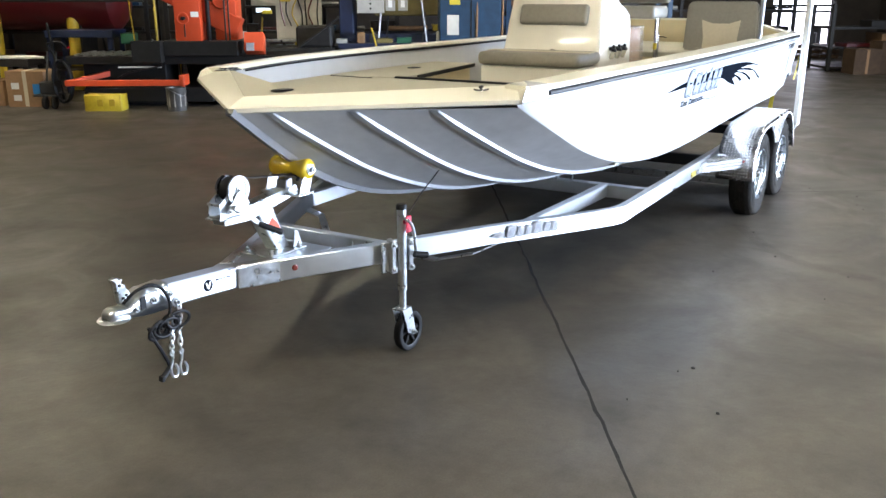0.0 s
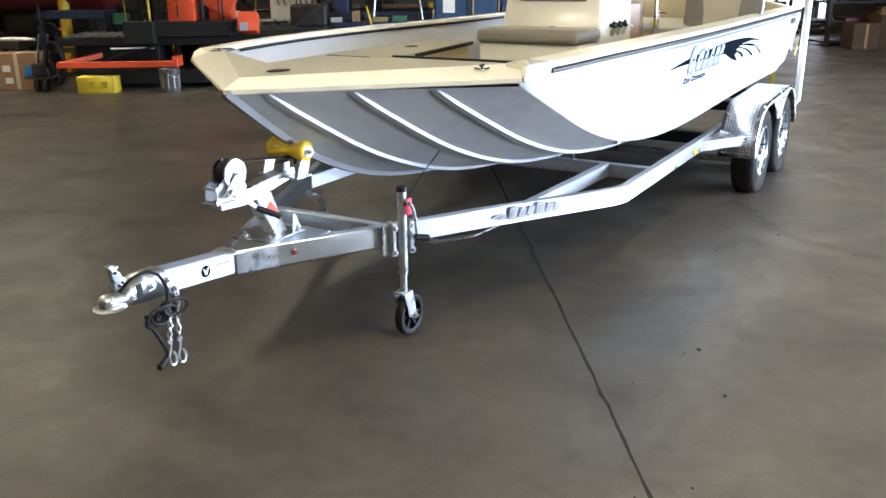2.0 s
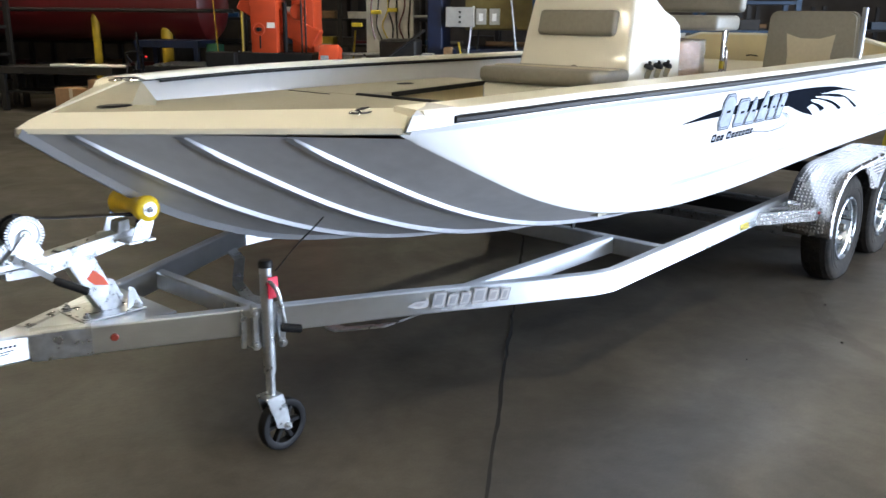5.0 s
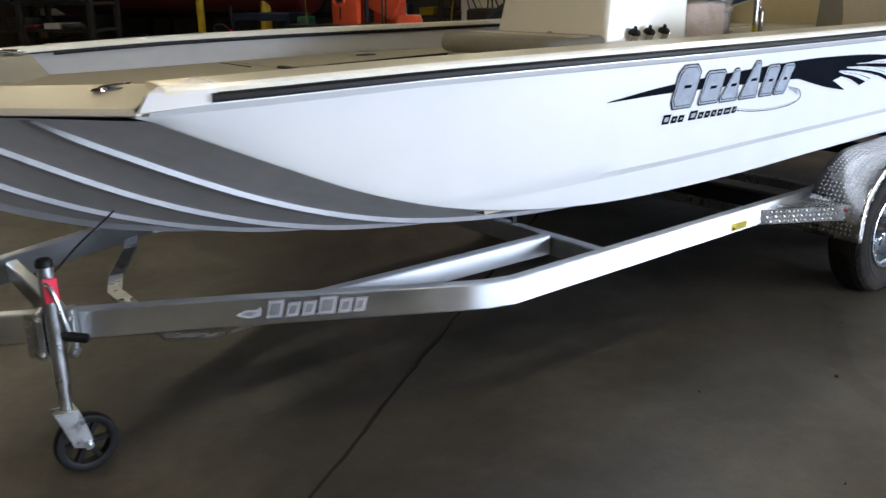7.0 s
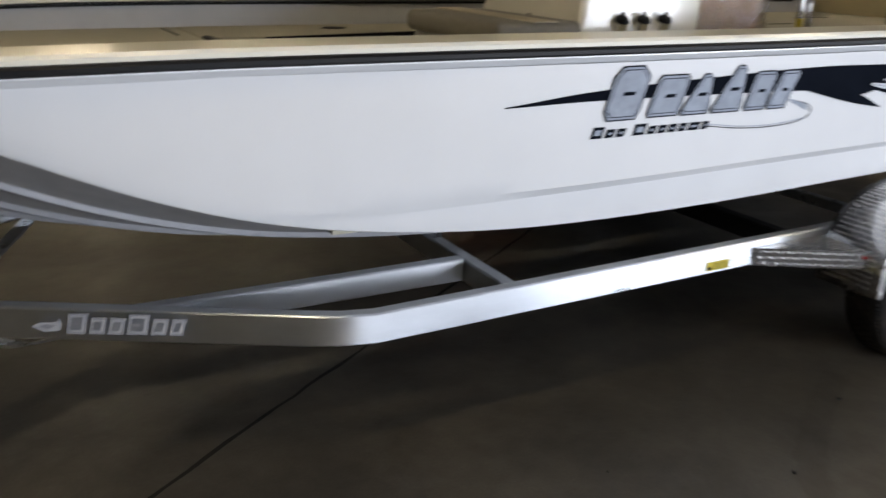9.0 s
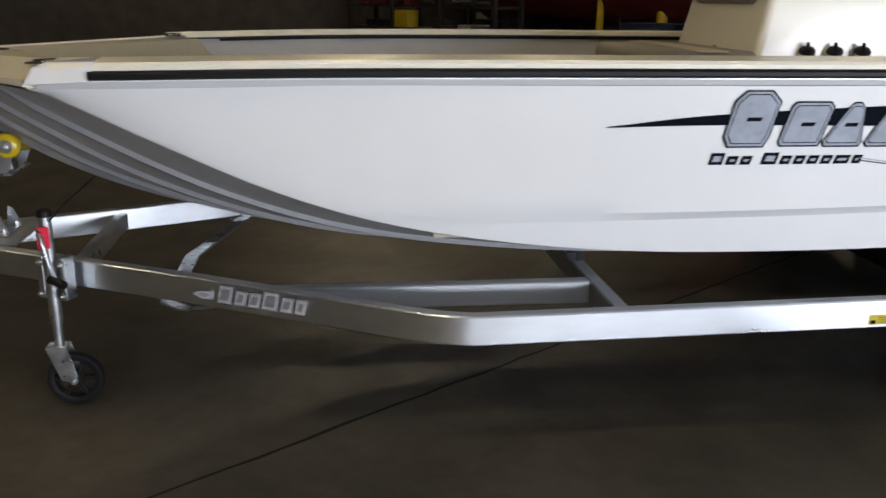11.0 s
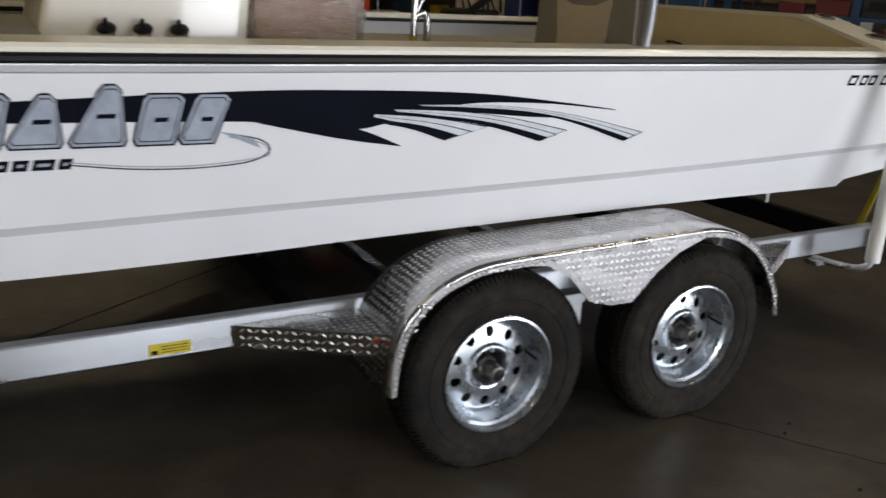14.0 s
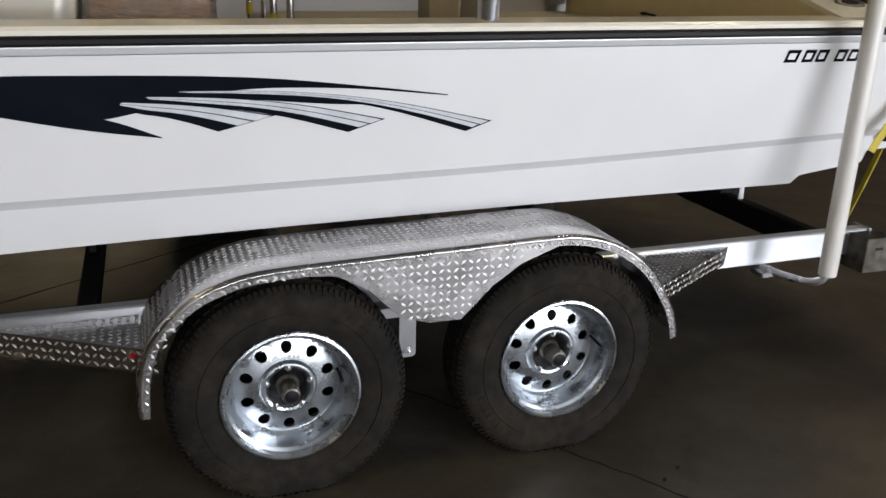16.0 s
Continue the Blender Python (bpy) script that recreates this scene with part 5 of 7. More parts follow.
def coupler(t):
    """The ball coupler at the tip of the tongue, its latch, chains and cable."""
    rows = []
    for x, w, z0, h in ((0.534, 0.014, 0.513, 0.012), (0.542, 0.026, 0.512, 0.03), (0.556, 0.034, 0.511, 0.043), (0.575, 0.037, 0.51, 0.048), (0.6, 0.037, 0.509, 0.044), (0.622, 0.04, 0.507, 0.044), (0.655, 0.05, 0.504, 0.08), (0.70, 0.052, 0.499, 0.1), (0.80, 0.052, 0.493, 0.108), (0.81, 0.052, 0.493, 0.108)):
        pr = []
        for k in range(13):
            a = math.pi * k / 12
            pr.append((x, w * math.copysign(abs(math.cos(a)) ** 0.35, math.cos(a)), z0 + h * math.sin(a) ** 0.4))
        rows.append(pr)
    c = part("coupler", skin_bm(rows), "zinc", t, "bright pressed-steel ball coupler", 40)
    c.modifiers.new("sheet", "SOLIDIFY").thickness = 0.004
    part("ball_flange", turned_bm([(0.03, 0.0), (0.06, 0.0), (0.063, 0.003), (0.06, 0.006), (0.035, 0.011)], 32, Matrix.Translation((0.576, 0, 0.506))), "zinc", c)
    lever = [(0.602, 0.565), (0.652, 0.588), (0.649, 0.604), (0.634, 0.622), (0.632, 0.636), (0.620, 0.64), (0.617, 0.652), (0.628, 0.657), (0.62, 0.664), (0.61, 0.659), (0.60, 0.672), (0.578, 0.668), (0.592, 0.655), (0.598, 0.61)]
    part("latch_lever", prism_bm(lever, 0.026, Matrix.Translation((0, 0.013, 0)) @ Matrix.Rotation(radians(90), 4, "X"), bevel=0.002), "galvanised", c, "stepped upright latch lever")
    for x, z in ((0.618, 0.585), (0.634, 0.594), (0.606, 0.64)):
        part("latch_pin", rod_bm((x, -0.013, z), (x, -0.018, z), 0.006, seg=10), "black_paint", c)
    for x, z in ((0.728, 0.553), (0.808, 0.554), (0.644, 0.536)):
        part("coupler_bolt", bolt_bm((x, -0.052, z), (x, -1, z), 0.011 if x > 0.7 else 0.006), "galvanised", c)
    part("coupler_slot", box_bm(0.664, 0.69, -0.0545, -0.05, 0.528, 0.58, 0.001), "black_paint", c, "dark slot in the coupler")
    part("chain_bolt", bolt_bm((0.842, -0.046, 0.508), (0.842, -1, 0.508), 0.014), "galvanised", t)
    # black cable: an arch over the coupler, loose coils below, and a tail with the plug
    arch = [(0.61, -0.02, 0.565), (0.64, -0.045, 0.604), (0.67, -0.06, 0.62), (0.71, -0.066, 0.622), (0.752, -0.07, 0.598), (0.783, -0.072, 0.548), (0.788, -0.072, 0.5), (0.772, -0.07, 0.455), (0.735, -0.068, 0.428)]
    part("cable", sweep_bm(curve_pts(arch, 8), 0.0068, 8), "black_rubber", t, "looped black wiring cable")
    loops = []
    for k in range(110):
        a = k / 109 * math.tau * 6.4
        loops.append((0.705 + 0.11 * k / 109 + (0.042 + 0.014 * math.sin(a * 0.37)) * math.cos(a), -0.075 - 0.018 * math.sin(a * 0.7), 0.435 - 0.012 * math.sin(k * 0.05) + (0.03 + 0.01 * math.cos(a * 0.31)) * math.sin(a)))
    part("cable", sweep_bm(loops, 0.0068, 8), "black_rubber", t, "coiled black wiring cable")
    part("cable", sweep_bm(curve_pts([(0.675, -0.07, 0.455), (0.685, -0.078, 0.41), (0.715, -0.085, 0.345), (0.74, -0.09, 0.28), (0.735, -0.09, 0.252)], 8), 0.0075, 8), "black_rubber", t, "black cable tail")
    part("plug", rod_bm((0.742, -0.09, 0.262), (0.69, -0.1, 0.236), 0.013, seg=12, bevel=0.003), "black_rubber", t, "black wiring plug")
    part("plug", box_bm(0.683, 0.70, -0.112, -0.086, 0.225, 0.25, 0.003), "black_rubber", t)
    for top, mid, low in (((0.842, -0.06, 0.5), (0.826, -0.075, 0.42), (0.812, -0.085, 0.31)), ((0.80, -0.06, 0.47), (0.775, -0.085, 0.39), (0.752, -0.1, 0.325))):
        cp = curve_pts([top, mix(top, mid, 0.5) + Vector((0.004, 0, 0)), mid, mix(mid, low, 0.5) + Vector((-0.003, 0, 0)), low], 2)
        for k, (p, q) in enumerate(zip(cp, cp[1:])):
            m = frame_along(p, q) @ Matrix.Rotation(radians(90 * (k % 2)), 4, "Z")
            ln = (q - p).length
            ring = [m @ Vector((0.008 * math.cos(a * math.tau / 10), 0, ln * 0.5 + ln * 0.68 * math.sin(a * math.tau / 10))) for a in range(10)]
            part("chain_link", sweep_bm(ring, 0.0038, 6, closed=True), "galvanised", t)
        e = Vector(low)
        hook = [e + Vector((0.004, 0, 0.004)), e + Vector((0.0, 0, -0.03)), e + Vector((-0.012, 0, -0.065)), e + Vector((-0.006, 0, -0.098)), e + Vector((0.014, 0, -0.104)), e + Vector((0.024, 0, -0.08)), e + Vector((0.012, 0, -0.05))]
        part("hook", sweep_bm(curve_pts(hook, 5), 0.0055, 8), "galvanised", t, "long galvanised safety hook")
        part("hook_eye", turned_bm([(0.006, -0.004), (0.012, -0.004), (0.012, 0.004), (0.006, 0.004)], 16, Matrix.Translation(e) @ Matrix.Rotation(radians(90), 4, "X"), closed=True), "galvanised", t)


def winch(t):
    """Winch stand: inclined arm on a leaning post, winch with gear and crank, yellow bow roller."""
    rot = Matrix.Rotation(radians(90), 4, "X")

    def slab(pts, y0, y1, bevel=0.0):
        """A plate in the upright plane of the centreline, from y0 to y1."""
        return prism_bm(pts, y1 - y0, Matrix.Translation((0, y1, 0)) @ rot, bevel=bevel)

    w = part("winch_post", slab([(1.466, 0.565), (1.552, 0.562), (1.50, 0.665), (1.45, 0.782), (1.355, 0.765), (1.40, 0.68)], -0.037, 0.037, 0.004), "galvanised", t, "leaning galvanised winch post")
    part("post_foot", box_bm(1.36, 1.60, -0.1, 0.1, 0.56, 0.568, 0.002), "galvanised", w)
    for x in (1.385, 1.575):
        for y in (-0.075, 0.075):
            part("foot_bolt", bolt_bm((x, y, 0.568), (x, y, 1), 0.012), "galvanised", w)
    for y in (-0.075, 0.07):
        part("foot_gusset", slab([(1.54, 0.568), (1.60, 0.568), (1.57, 0.64), (1.55, 0.65)], y, y + 0.005), "galvanised", w)
    part("post_mark", slab([(1.443, 0.728), (1.416, 0.7), (1.442, 0.672), (1.494, 0.66), (1.478, 0.695)], -0.0392, -0.0372), "orange_paint", w, "orange warning lozenge")
    arm = part("winch_arm", slab([(1.15, 0.752), (1.30, 0.745), (1.43, 0.768), (1.63, 0.808), (1.625, 0.85), (1.59, 0.846), (1.15, 0.79)], -0.036, 0.036, 0.003), "galvanised", w, "inclined galvanised arm", 20)
    part("arm_saddle", box_bm(1.545, 1.65, -0.118, 0.118, 0.812, 0.822, 0.002), "galvanised", arm)
    for y in (-0.106, 0.1):
        part("roller_cheek", slab([(1.56, 0.815), (1.63, 0.815), (1.655, 0.88), (1.645, 0.905), (1.615, 0.905), (1.585, 0.88)], y, y + 0.006, 0.001), "galvanised", arm, "roller cheek plate")
    part("arm_bracket", slab([(1.55, 0.825), (1.60, 0.83), (1.6, 0.885), (1.56, 0.88)], -0.03, 0.03, 0.002), "galvanised", arm)
    prof = [(0.0, -0.112), (0.03, -0.112), (0.044, -0.106), (0.05, -0.095), (0.047, -0.075), (0.034, -0.03), (0.032, 0.0), (0.034, 0.03), (0.047, 0.075), (0.05, 0.095), (0.044, 0.106), (0.03, 0.112), (0.0, 0.112)]
    part("bow_roller", turned_bm(prof, 32, Matrix.Translation((1.638, 0, 0.926)) @ rot), "yellow_roller", arm, "yellow urethane bow roller", 50)
    part("roller_pin", bolt_bm((1.638, -0.115, 0.926), (1.638, -1, 0.926), 0.013), "galvanised", arm)
    part("roller_washer", turned_bm([(0.012, 0.0), (0.026, 0.0), (0.026, 0.004), (0.012, 0.004)], 20, Matrix.Translation((1.638, -0.112, 0.926)) @ rot, closed=True), "zinc", arm)
    # winch body
    c = Vector((1.21, 0, 0.904))
    gm = Matrix.Translation(c + Vector((0, -0.066, 0))) @ rot
    bm = turned_bm([(0.012, 0.002), (0.022, 0.005), (0.03, 0.003), (0.046, 0.003), (0.048, 0.008), (0.053, 0.008), (0.053, 0.0), (0.012, 0.0)], 48, gm, closed=True)
    for k in range(40):
        add(bm, box_bm(0.051, 0.064, -0.0025, 0.0025, 0, 0.008), gm @ Matrix.Rotation(k * math.tau / 40, 4, "Z"))
    g = part("winch_gear", bm, "zinc", w, "bright toothed winch gear", 20)
    part("gear_axle", bolt_bm(c + Vector((0, -0.071, 0)), c + Vector((0, -1, 0)), 0.009), "galvanised", g)
    part("strap_drum", rod_bm(c + Vector((0, -0.05, 0)), c + Vector((0, 0.0, 0)), 0.05, seg=28), "black_rubber", w, "rolled black winch strap")
    part("drum_cover", turned_bm([(0.0, 0.004), (0.05, 0.004), (0.06, 0.0), (0.061, -0.012)], 32, Matrix.Translation(c + Vector((0, 0.008, 0))) @ Matrix.Rotation(radians(-90), 4, "X")), "chrome", w, "round chrome drum cover", 40)
    for y in (-0.058, 0.008):
        part("winch_plate", slab([(1.105, 0.792), (1.275, 0.80), (1.262, 0.84), (1.228, 0.912), (1.196, 0.918), (1.112, 0.858)], y, y + 0.004), "galvanised", w, "side plate of the winch")
    part("gear_bracket", slab([(1.13, 0.815), (1.25, 0.822), (1.262, 0.842), (1.222, 0.905), (1.204, 0.905), (1.15, 0.845)], -0.080, -0.077), "zinc", w, "bright gear bracket")
    part("winch_base", box_bm(1.10, 1.28, -0.062, 0.03, 0.786, 0.792, 0.002), "galvanised", w)
    part("winch_tie", rod_bm((1.108, -0.06, 0.855), (1.108, 0.012, 0.855), 0.006, seg=10), "galvanised", w)
    part("winch_tie", rod_bm((1.108, -0.06, 0.80), (1.108, 0.012, 0.80), 0.006, seg=10), "galvanised", w)
    part("pinion", rod_bm((1.167, -0.062, 0.836), (1.167, -0.1, 0.836), 0.013, seg=16), "galvanised", w)
    for x, z in ((1.145, 0.826), (1.185, 0.822)):
        part("winch_bolt", bolt_bm((x, -0.08, z), (x, -1, z), 0.009), "galvanised", w)
    part("crank", beam_bm([(1.155, -0.098, 0.842), (1.19, -0.106, 0.818), (1.255, -0.125, 0.762), (1.275, -0.13, 0.744)], 0.007, 0.02), "galvanised", w, "flat galvanised crank arm", 20)
    part("crank_grip", turned_bm([(0.0, 0), (0.011, 0), (0.014, 0.02), (0.0135, 0.10), (0.0155, 0.108), (0.013, 0.116), (0.0, 0.117)], 16, frame_along((1.262, -0.128, 0.752), (1.352, -0.172, 0.7))), "black_rubber", w, "black crank grip", 40)
    part("winch_strap", beam_bm([(1.215, 0, 0.953), (1.35, 0, 0.928), (1.62, 0, 0.895)], 0.045, 0.004), "black_rubber", w, "tight dark winch strap")
    part("strap_hook", sweep_bm(curve_pts([(1.60, 0, 0.895), (1.63, -0.02, 0.895), (1.645, -0.03, 0.88), (1.63, -0.035, 0.868)], 5), 0.008, 8), "black_rubber", w, "dark strap hook")


def jack(t):
    """Swivel jack with a caster wheel, clamped to the port rail."""
    x, y = 1.865, -0.468
    j = part("jack_tube", rod_bm((x, y, 0.235), (x, y, 0.745), 0.0175, seg=24), "galvanised", t, "galvanised tongue jack tube")
    part("jack_outer", rod_bm((x, y, 0.33), (x, y, 0.735), 0.0225, seg=24), "galvanised", j)
    part("jack_cap", turned_bm([(0.0, 0.026), (0.02, 0.025), (0.026, 0.018), (0.0265, 0.0)], 24, Matrix.Translation((x, y, 0.735))), "black_rubber", j, "black jack cap", 40)
    part("swivel_plate", box_bm(-0.055, 0.055, -0.006, 0.006, -0.075, 0.075, 0.004, 1, Matrix.Translation((1.845, -0.42, 0.495)) @ Matrix.Rotation(radians(-27), 4, "Z")), "galvanised", j, "clamped mounting plate")
    for k, dx in enumerate((-0.04, 0.045)):
        m = Matrix.Translation((1.88 + dx, -0.44 - dx * 0.5, 0.5)) @ Matrix.Rotation(radians(-27), 4, "Z")
        part("clamp_strap", box_bm(-0.012, 0.012, -0.035, 0.02, -0.08, 0.085, 0.004, 1, m), "galvanised", j)
        for z in (-0.06, 0.06):
            p = m @ Vector((0, -0.035, z))
            part("clamp_bolt", bolt_bm(p, p + Vector((-0.45, -0.9, 0)), 0.011), "zinc", j)
    part("jack_crank", sweep_bm(curve_pts([(x - 0.02, y - 0.03, 0.70), (x + 0.0, y - 0.06, 0.66), (x + 0.02, y - 0.065, 0.56), (x + 0.03, y - 0.06, 0.52)], 6), 0.008, 8), "galvanised", j)
    part("crank_knob", rod_bm((x + 0.01, y - 0.06, 0.517), (x + 0.075, y - 0.1, 0.503), 0.016, seg=14, bevel=0.004), "black_rubber", j, "black crank knob")
    part("red_tag", box_bm(x - 0.022, x + 0.022, y - 0.042, y - 0.037, 0.625, 0.705, 0.002), "red_tag", j, "bright red tag")
    part("tie_wire", sweep_bm(curve_pts([(x + 0.02, y - 0.03, 0.72), (x + 0.10, y - 0.05, 0.80), (x + 0.17, y - 0.07, 0.86), (x + 0.21, y - 0.08, 0.895)], 6), 0.003, 6), "black_rubber", j, "thin black tie wire")
    part("caster_fork", prism_bm([(-0.045, 0.13), (0.03, 0.13), (0.05, 0.06), (0.06, 0.01), (0.035, -0.012), (0.0, 0.0)], 0.004, Matrix.Translation((x, y - 0.028, 0.108)) @ Matrix.Rotation(radians(90), 4, "X"), bevel=0.001), "galvanised", j, "pressed caster fork")
    part("caster_fork", prism_bm([(-0.045, 0.13), (0.03, 0.13), (0.05, 0.06), (0.06, 0.01), (0.035, -0.012), (0.0, 0.0)], 0.004, Matrix.Translation((x, y + 0.034, 0.108)) @ Matrix.Rotation(radians(90), 4, "X"), bevel=0.001), "galvanised", j)
    part("fork_bridge", box_bm(x - 0.045, x + 0.03, y - 0.032, y + 0.034, 0.232, 0.24, 0.002), "galvanised", j)
    c = Matrix.Translation((x + 0.045, y, 0.1045)) @ Matrix.Rotation(radians(90), 4, "X")
    wh = part("caster_wheel", turned_bm([(0.074, -0.018), (0.086, -0.022), (0.099, -0.02), (0.1035, -0.01), (0.1035, 0.01), (0.099, 0.02), (0.086, 0.022), (0.074, 0.018)], 48, c, closed=True), "black_rubber", j, "black caster wheel", 50)
    part("caster_hub", rod_bm((x + 0.045, y - 0.024, 0.1045), (x + 0.045, y + 0.024, 0.1045), 0.024, seg=20), "black_rubber", wh)
    for k in range(6):
        a = k * math.tau / 6
        part("spoke", box_bm(0.02, 0.078, -0.008, 0.008, -0.012, 0.012, 0.002, 1, c @ Matrix.Rotation(a, 4, "Z")), "black_rubber", wh)
    part("caster_bolt", bolt_bm((x + 0.045, y - 0.033, 0.1045), (x + 0.045, y - 1, 0.1045), 0.01), "zinc", j)


TRAILER = trailer()


def strap():
    """A yellow ratchet strap from the trailer's rear beam to the stern eye."""
    s = thing("tie_down_strap", "yellow webbing tie-down strap at the boat's stern", "strap")
    part("webbing", beam_bm([(8.015, -0.955, 0.5), (8.1, -0.953, 0.7), (8.165, -0.95, 0.862)], 0.024, 0.004), "yellow", s)
    part("webbing", beam_bm([(8.04, -0.925, 0.5), (8.125, -0.935, 0.7), (8.18, -0.94, 0.866)], 0.024, 0.004), "yellow", s)
    part("webbing", beam_bm([(8.09, -1.02, 0.99), (8.2, -0.9, 0.985), (8.3, -0.72, 0.989)], 0.045, 0.004), "yellow", s)
    part("webbing", beam_bm([(7.885, -1.168, 0.89), (7.93, -1.176, 0.98), (7.985, -1.176, 1.05), (8.06, -1.165, 1.11)], 0.004, 0.03), "yellow", s)
    part("webbing_end", beam_bm([(7.94, -1.184, 0.975), (8.0, -1.184, 1.06), (8.055, -1.175, 1.17)], 0.006, 0.034), "black_rubber", s, "black webbing end")
    part("ratchet", box_bm(8.03, 8.12, -1.085, -1.042, 0.9, 0.98, 0.008), "black_rubber", s, "black ratchet")


strap()

# ---- boat furniture ----


def cushion_bm(x0, x1, y0, y1, z0, z1, r=0.03, m=None):
    return box_bm(x0, x1, y0, y1, z0, z1, r, 4, m)


def console():
    c = thing("console", "cream moulded boat console with a padded front seat", "console")
    # body: front leans back, rear edge rounded
    rows = []
    for z, x0, x1, w in ((0.82, 4.50, 5.2, 0.395), (1.25, 4.50, 5.215, 0.395), (1.3, 4.53, 5.22, 0.392), (1.45, 4.565, 5.235, 0.38), (1.5, 4.575, 5.24, 0.377), (1.555, 4.59, 5.23, 0.372), (1.6, 4.602, 5.16, 0.368), (1.64, 4.612, 5.04, 0.364), (1.7, 4.63, 4.93, 0.36), (1.76, 4.65, 4.88, 0.355), (1.84, 4.68, 4.85, 0.34)):
        r = 0.03
        ring = []
        for cx, cy, a0 in ((x1 - 0.07, w - 0.07, 0), (x0 + r, w - r, 90), (x0 + r, -w + r, 180), (x1 - 0.07, -w + 0.07, 270)):
            rr = 0.07 if a0 in (0, 270) else r
            for k in range(6):
                a = radians(a0 + 18 * k)
                ring.append((cx + rr * math.cos(a), cy + rr * math.sin(a), z))
        rows.append(ring)
    bm = skin_bm(rows, closed=True)
    bm.faces.new(bm.verts[-24:])
    bmesh.ops.recalc_face_normals(bm, faces=bm.faces)
    part("console_body", bm, "console_white", c, "cream gel-coated console body", 50)
    part("seat_base", box_bm(4.17, 4.52, -0.385, 0.385, 0.82, 1.222, 0.02, 3), "console_white", c, "cream seat base")
    cu = part("seat_cushion", cushion_bm(4.13, 4.56, -0.395, 0.395, 1.226, 1.318, 0.035), "vinyl", c, "grey-beige vinyl seat cushion", 60)
    part("cushion_panel", box_bm(4.3, 4.42, -0.4, 0.4, 1.315, 1.3215, 0.002), "vinyl_light", cu, "pale band across the cushion")
    m = Matrix.Translation((4.60, 0, 1.55)) @ Matrix.Rotation(radians(15), 4, "Y")
    part("back_cushion", cushion_bm(-0.045, 0.03, -0.27, 0.27, -0.06, 0.09, 0.025, m), "vinyl", c, "grey-beige vinyl back cushion", 60)
    part("seat_catch", turned_bm([(0, 0.012), (0.03, 0.01), (0.045, 0)], 20, Matrix.Translation((4.565, -0.02, 1.315))), "vinyl", c)
    # three rod holders on the port side
    for x in (4.745, 4.86, 4.978):
        p = Vector((x, -0.387, 1.262))
        at = frame_along(p, p + Vector((-0.16, -0.36, 0.92)))
        h = part("rod_holder", turned_bm([(0.026, 0.0), (0.026, 0.05), (0.031, 0.054), (0.032, 0.062), (0.024, 0.064), (0.022, 0.0)], 24, at), "chrome", c, "chrome rod holder", 40)
        part("holder_cap", turned_bm([(0.0, 0.082), (0.016, 0.081), (0.026, 0.076), (0.031, 0.068), (0.031, 0.061), (0.02, 0.06)], 24, at), "black_rubber", h, "black rubber cap", 40)
        part("cap_tab", box_bm(-0.006, 0.006, -0.011, 0.011, 0.076, 0.1, 0.003, 1, at), "black_rubber", h)
    return c


def leaning_post():
    c = thing("leaning_post", "chrome-framed helm seat with grey-beige cushions", "seat")
    for y in (-0.36, 0.36):
        part("leg", sweep_bm([(5.875, y, 0.82), (5.875, y, 1.4), (5.88, y, 1.52)], 0.013, 12), "post_metal", c, "polished metal leg")
        part("leg", sweep_bm(curve_pts([(5.935, y, 0.82), (5.935, y, 1.33), (5.93, y, 1.385), (5.91, y, 1.405), (5.878, y, 1.39)], 5), 0.014, 12), "post_metal", c, "polished metal leg")
        part("brace", rod_bm((5.885, y, 1.41), (6.0, y, 1.62), 0.009, seg=12), "post_metal", c)
        part("strap_tape", rod_bm((5.875, y, 1.265), (5.875, y, 1.315), 0.0155, seg=14), "yellow", c, "yellow tape round a leg")
    part("footrest", rod_bm((5.86, -0.36, 1.02), (5.86, 0.36, 1.02), 0.014, seg=12), "post_metal", c)
    part("seat_cushion", cushion_bm(5.62, 6.0, -0.42, 0.42, 1.52, 1.62, 0.03), "vinyl", c, "grey-beige vinyl seat", 60)
    m = Matrix.Translation((6.1, 0, 1.78)) @ Matrix.Rotation(radians(10), 4, "Y")
    part("back_cushion", cushion_bm(-0.04, 0.05, -0.4, 0.4, -0.14, 0.2, 0.03, m), "vinyl", c, "grey-beige vinyl backrest", 60)
    return c


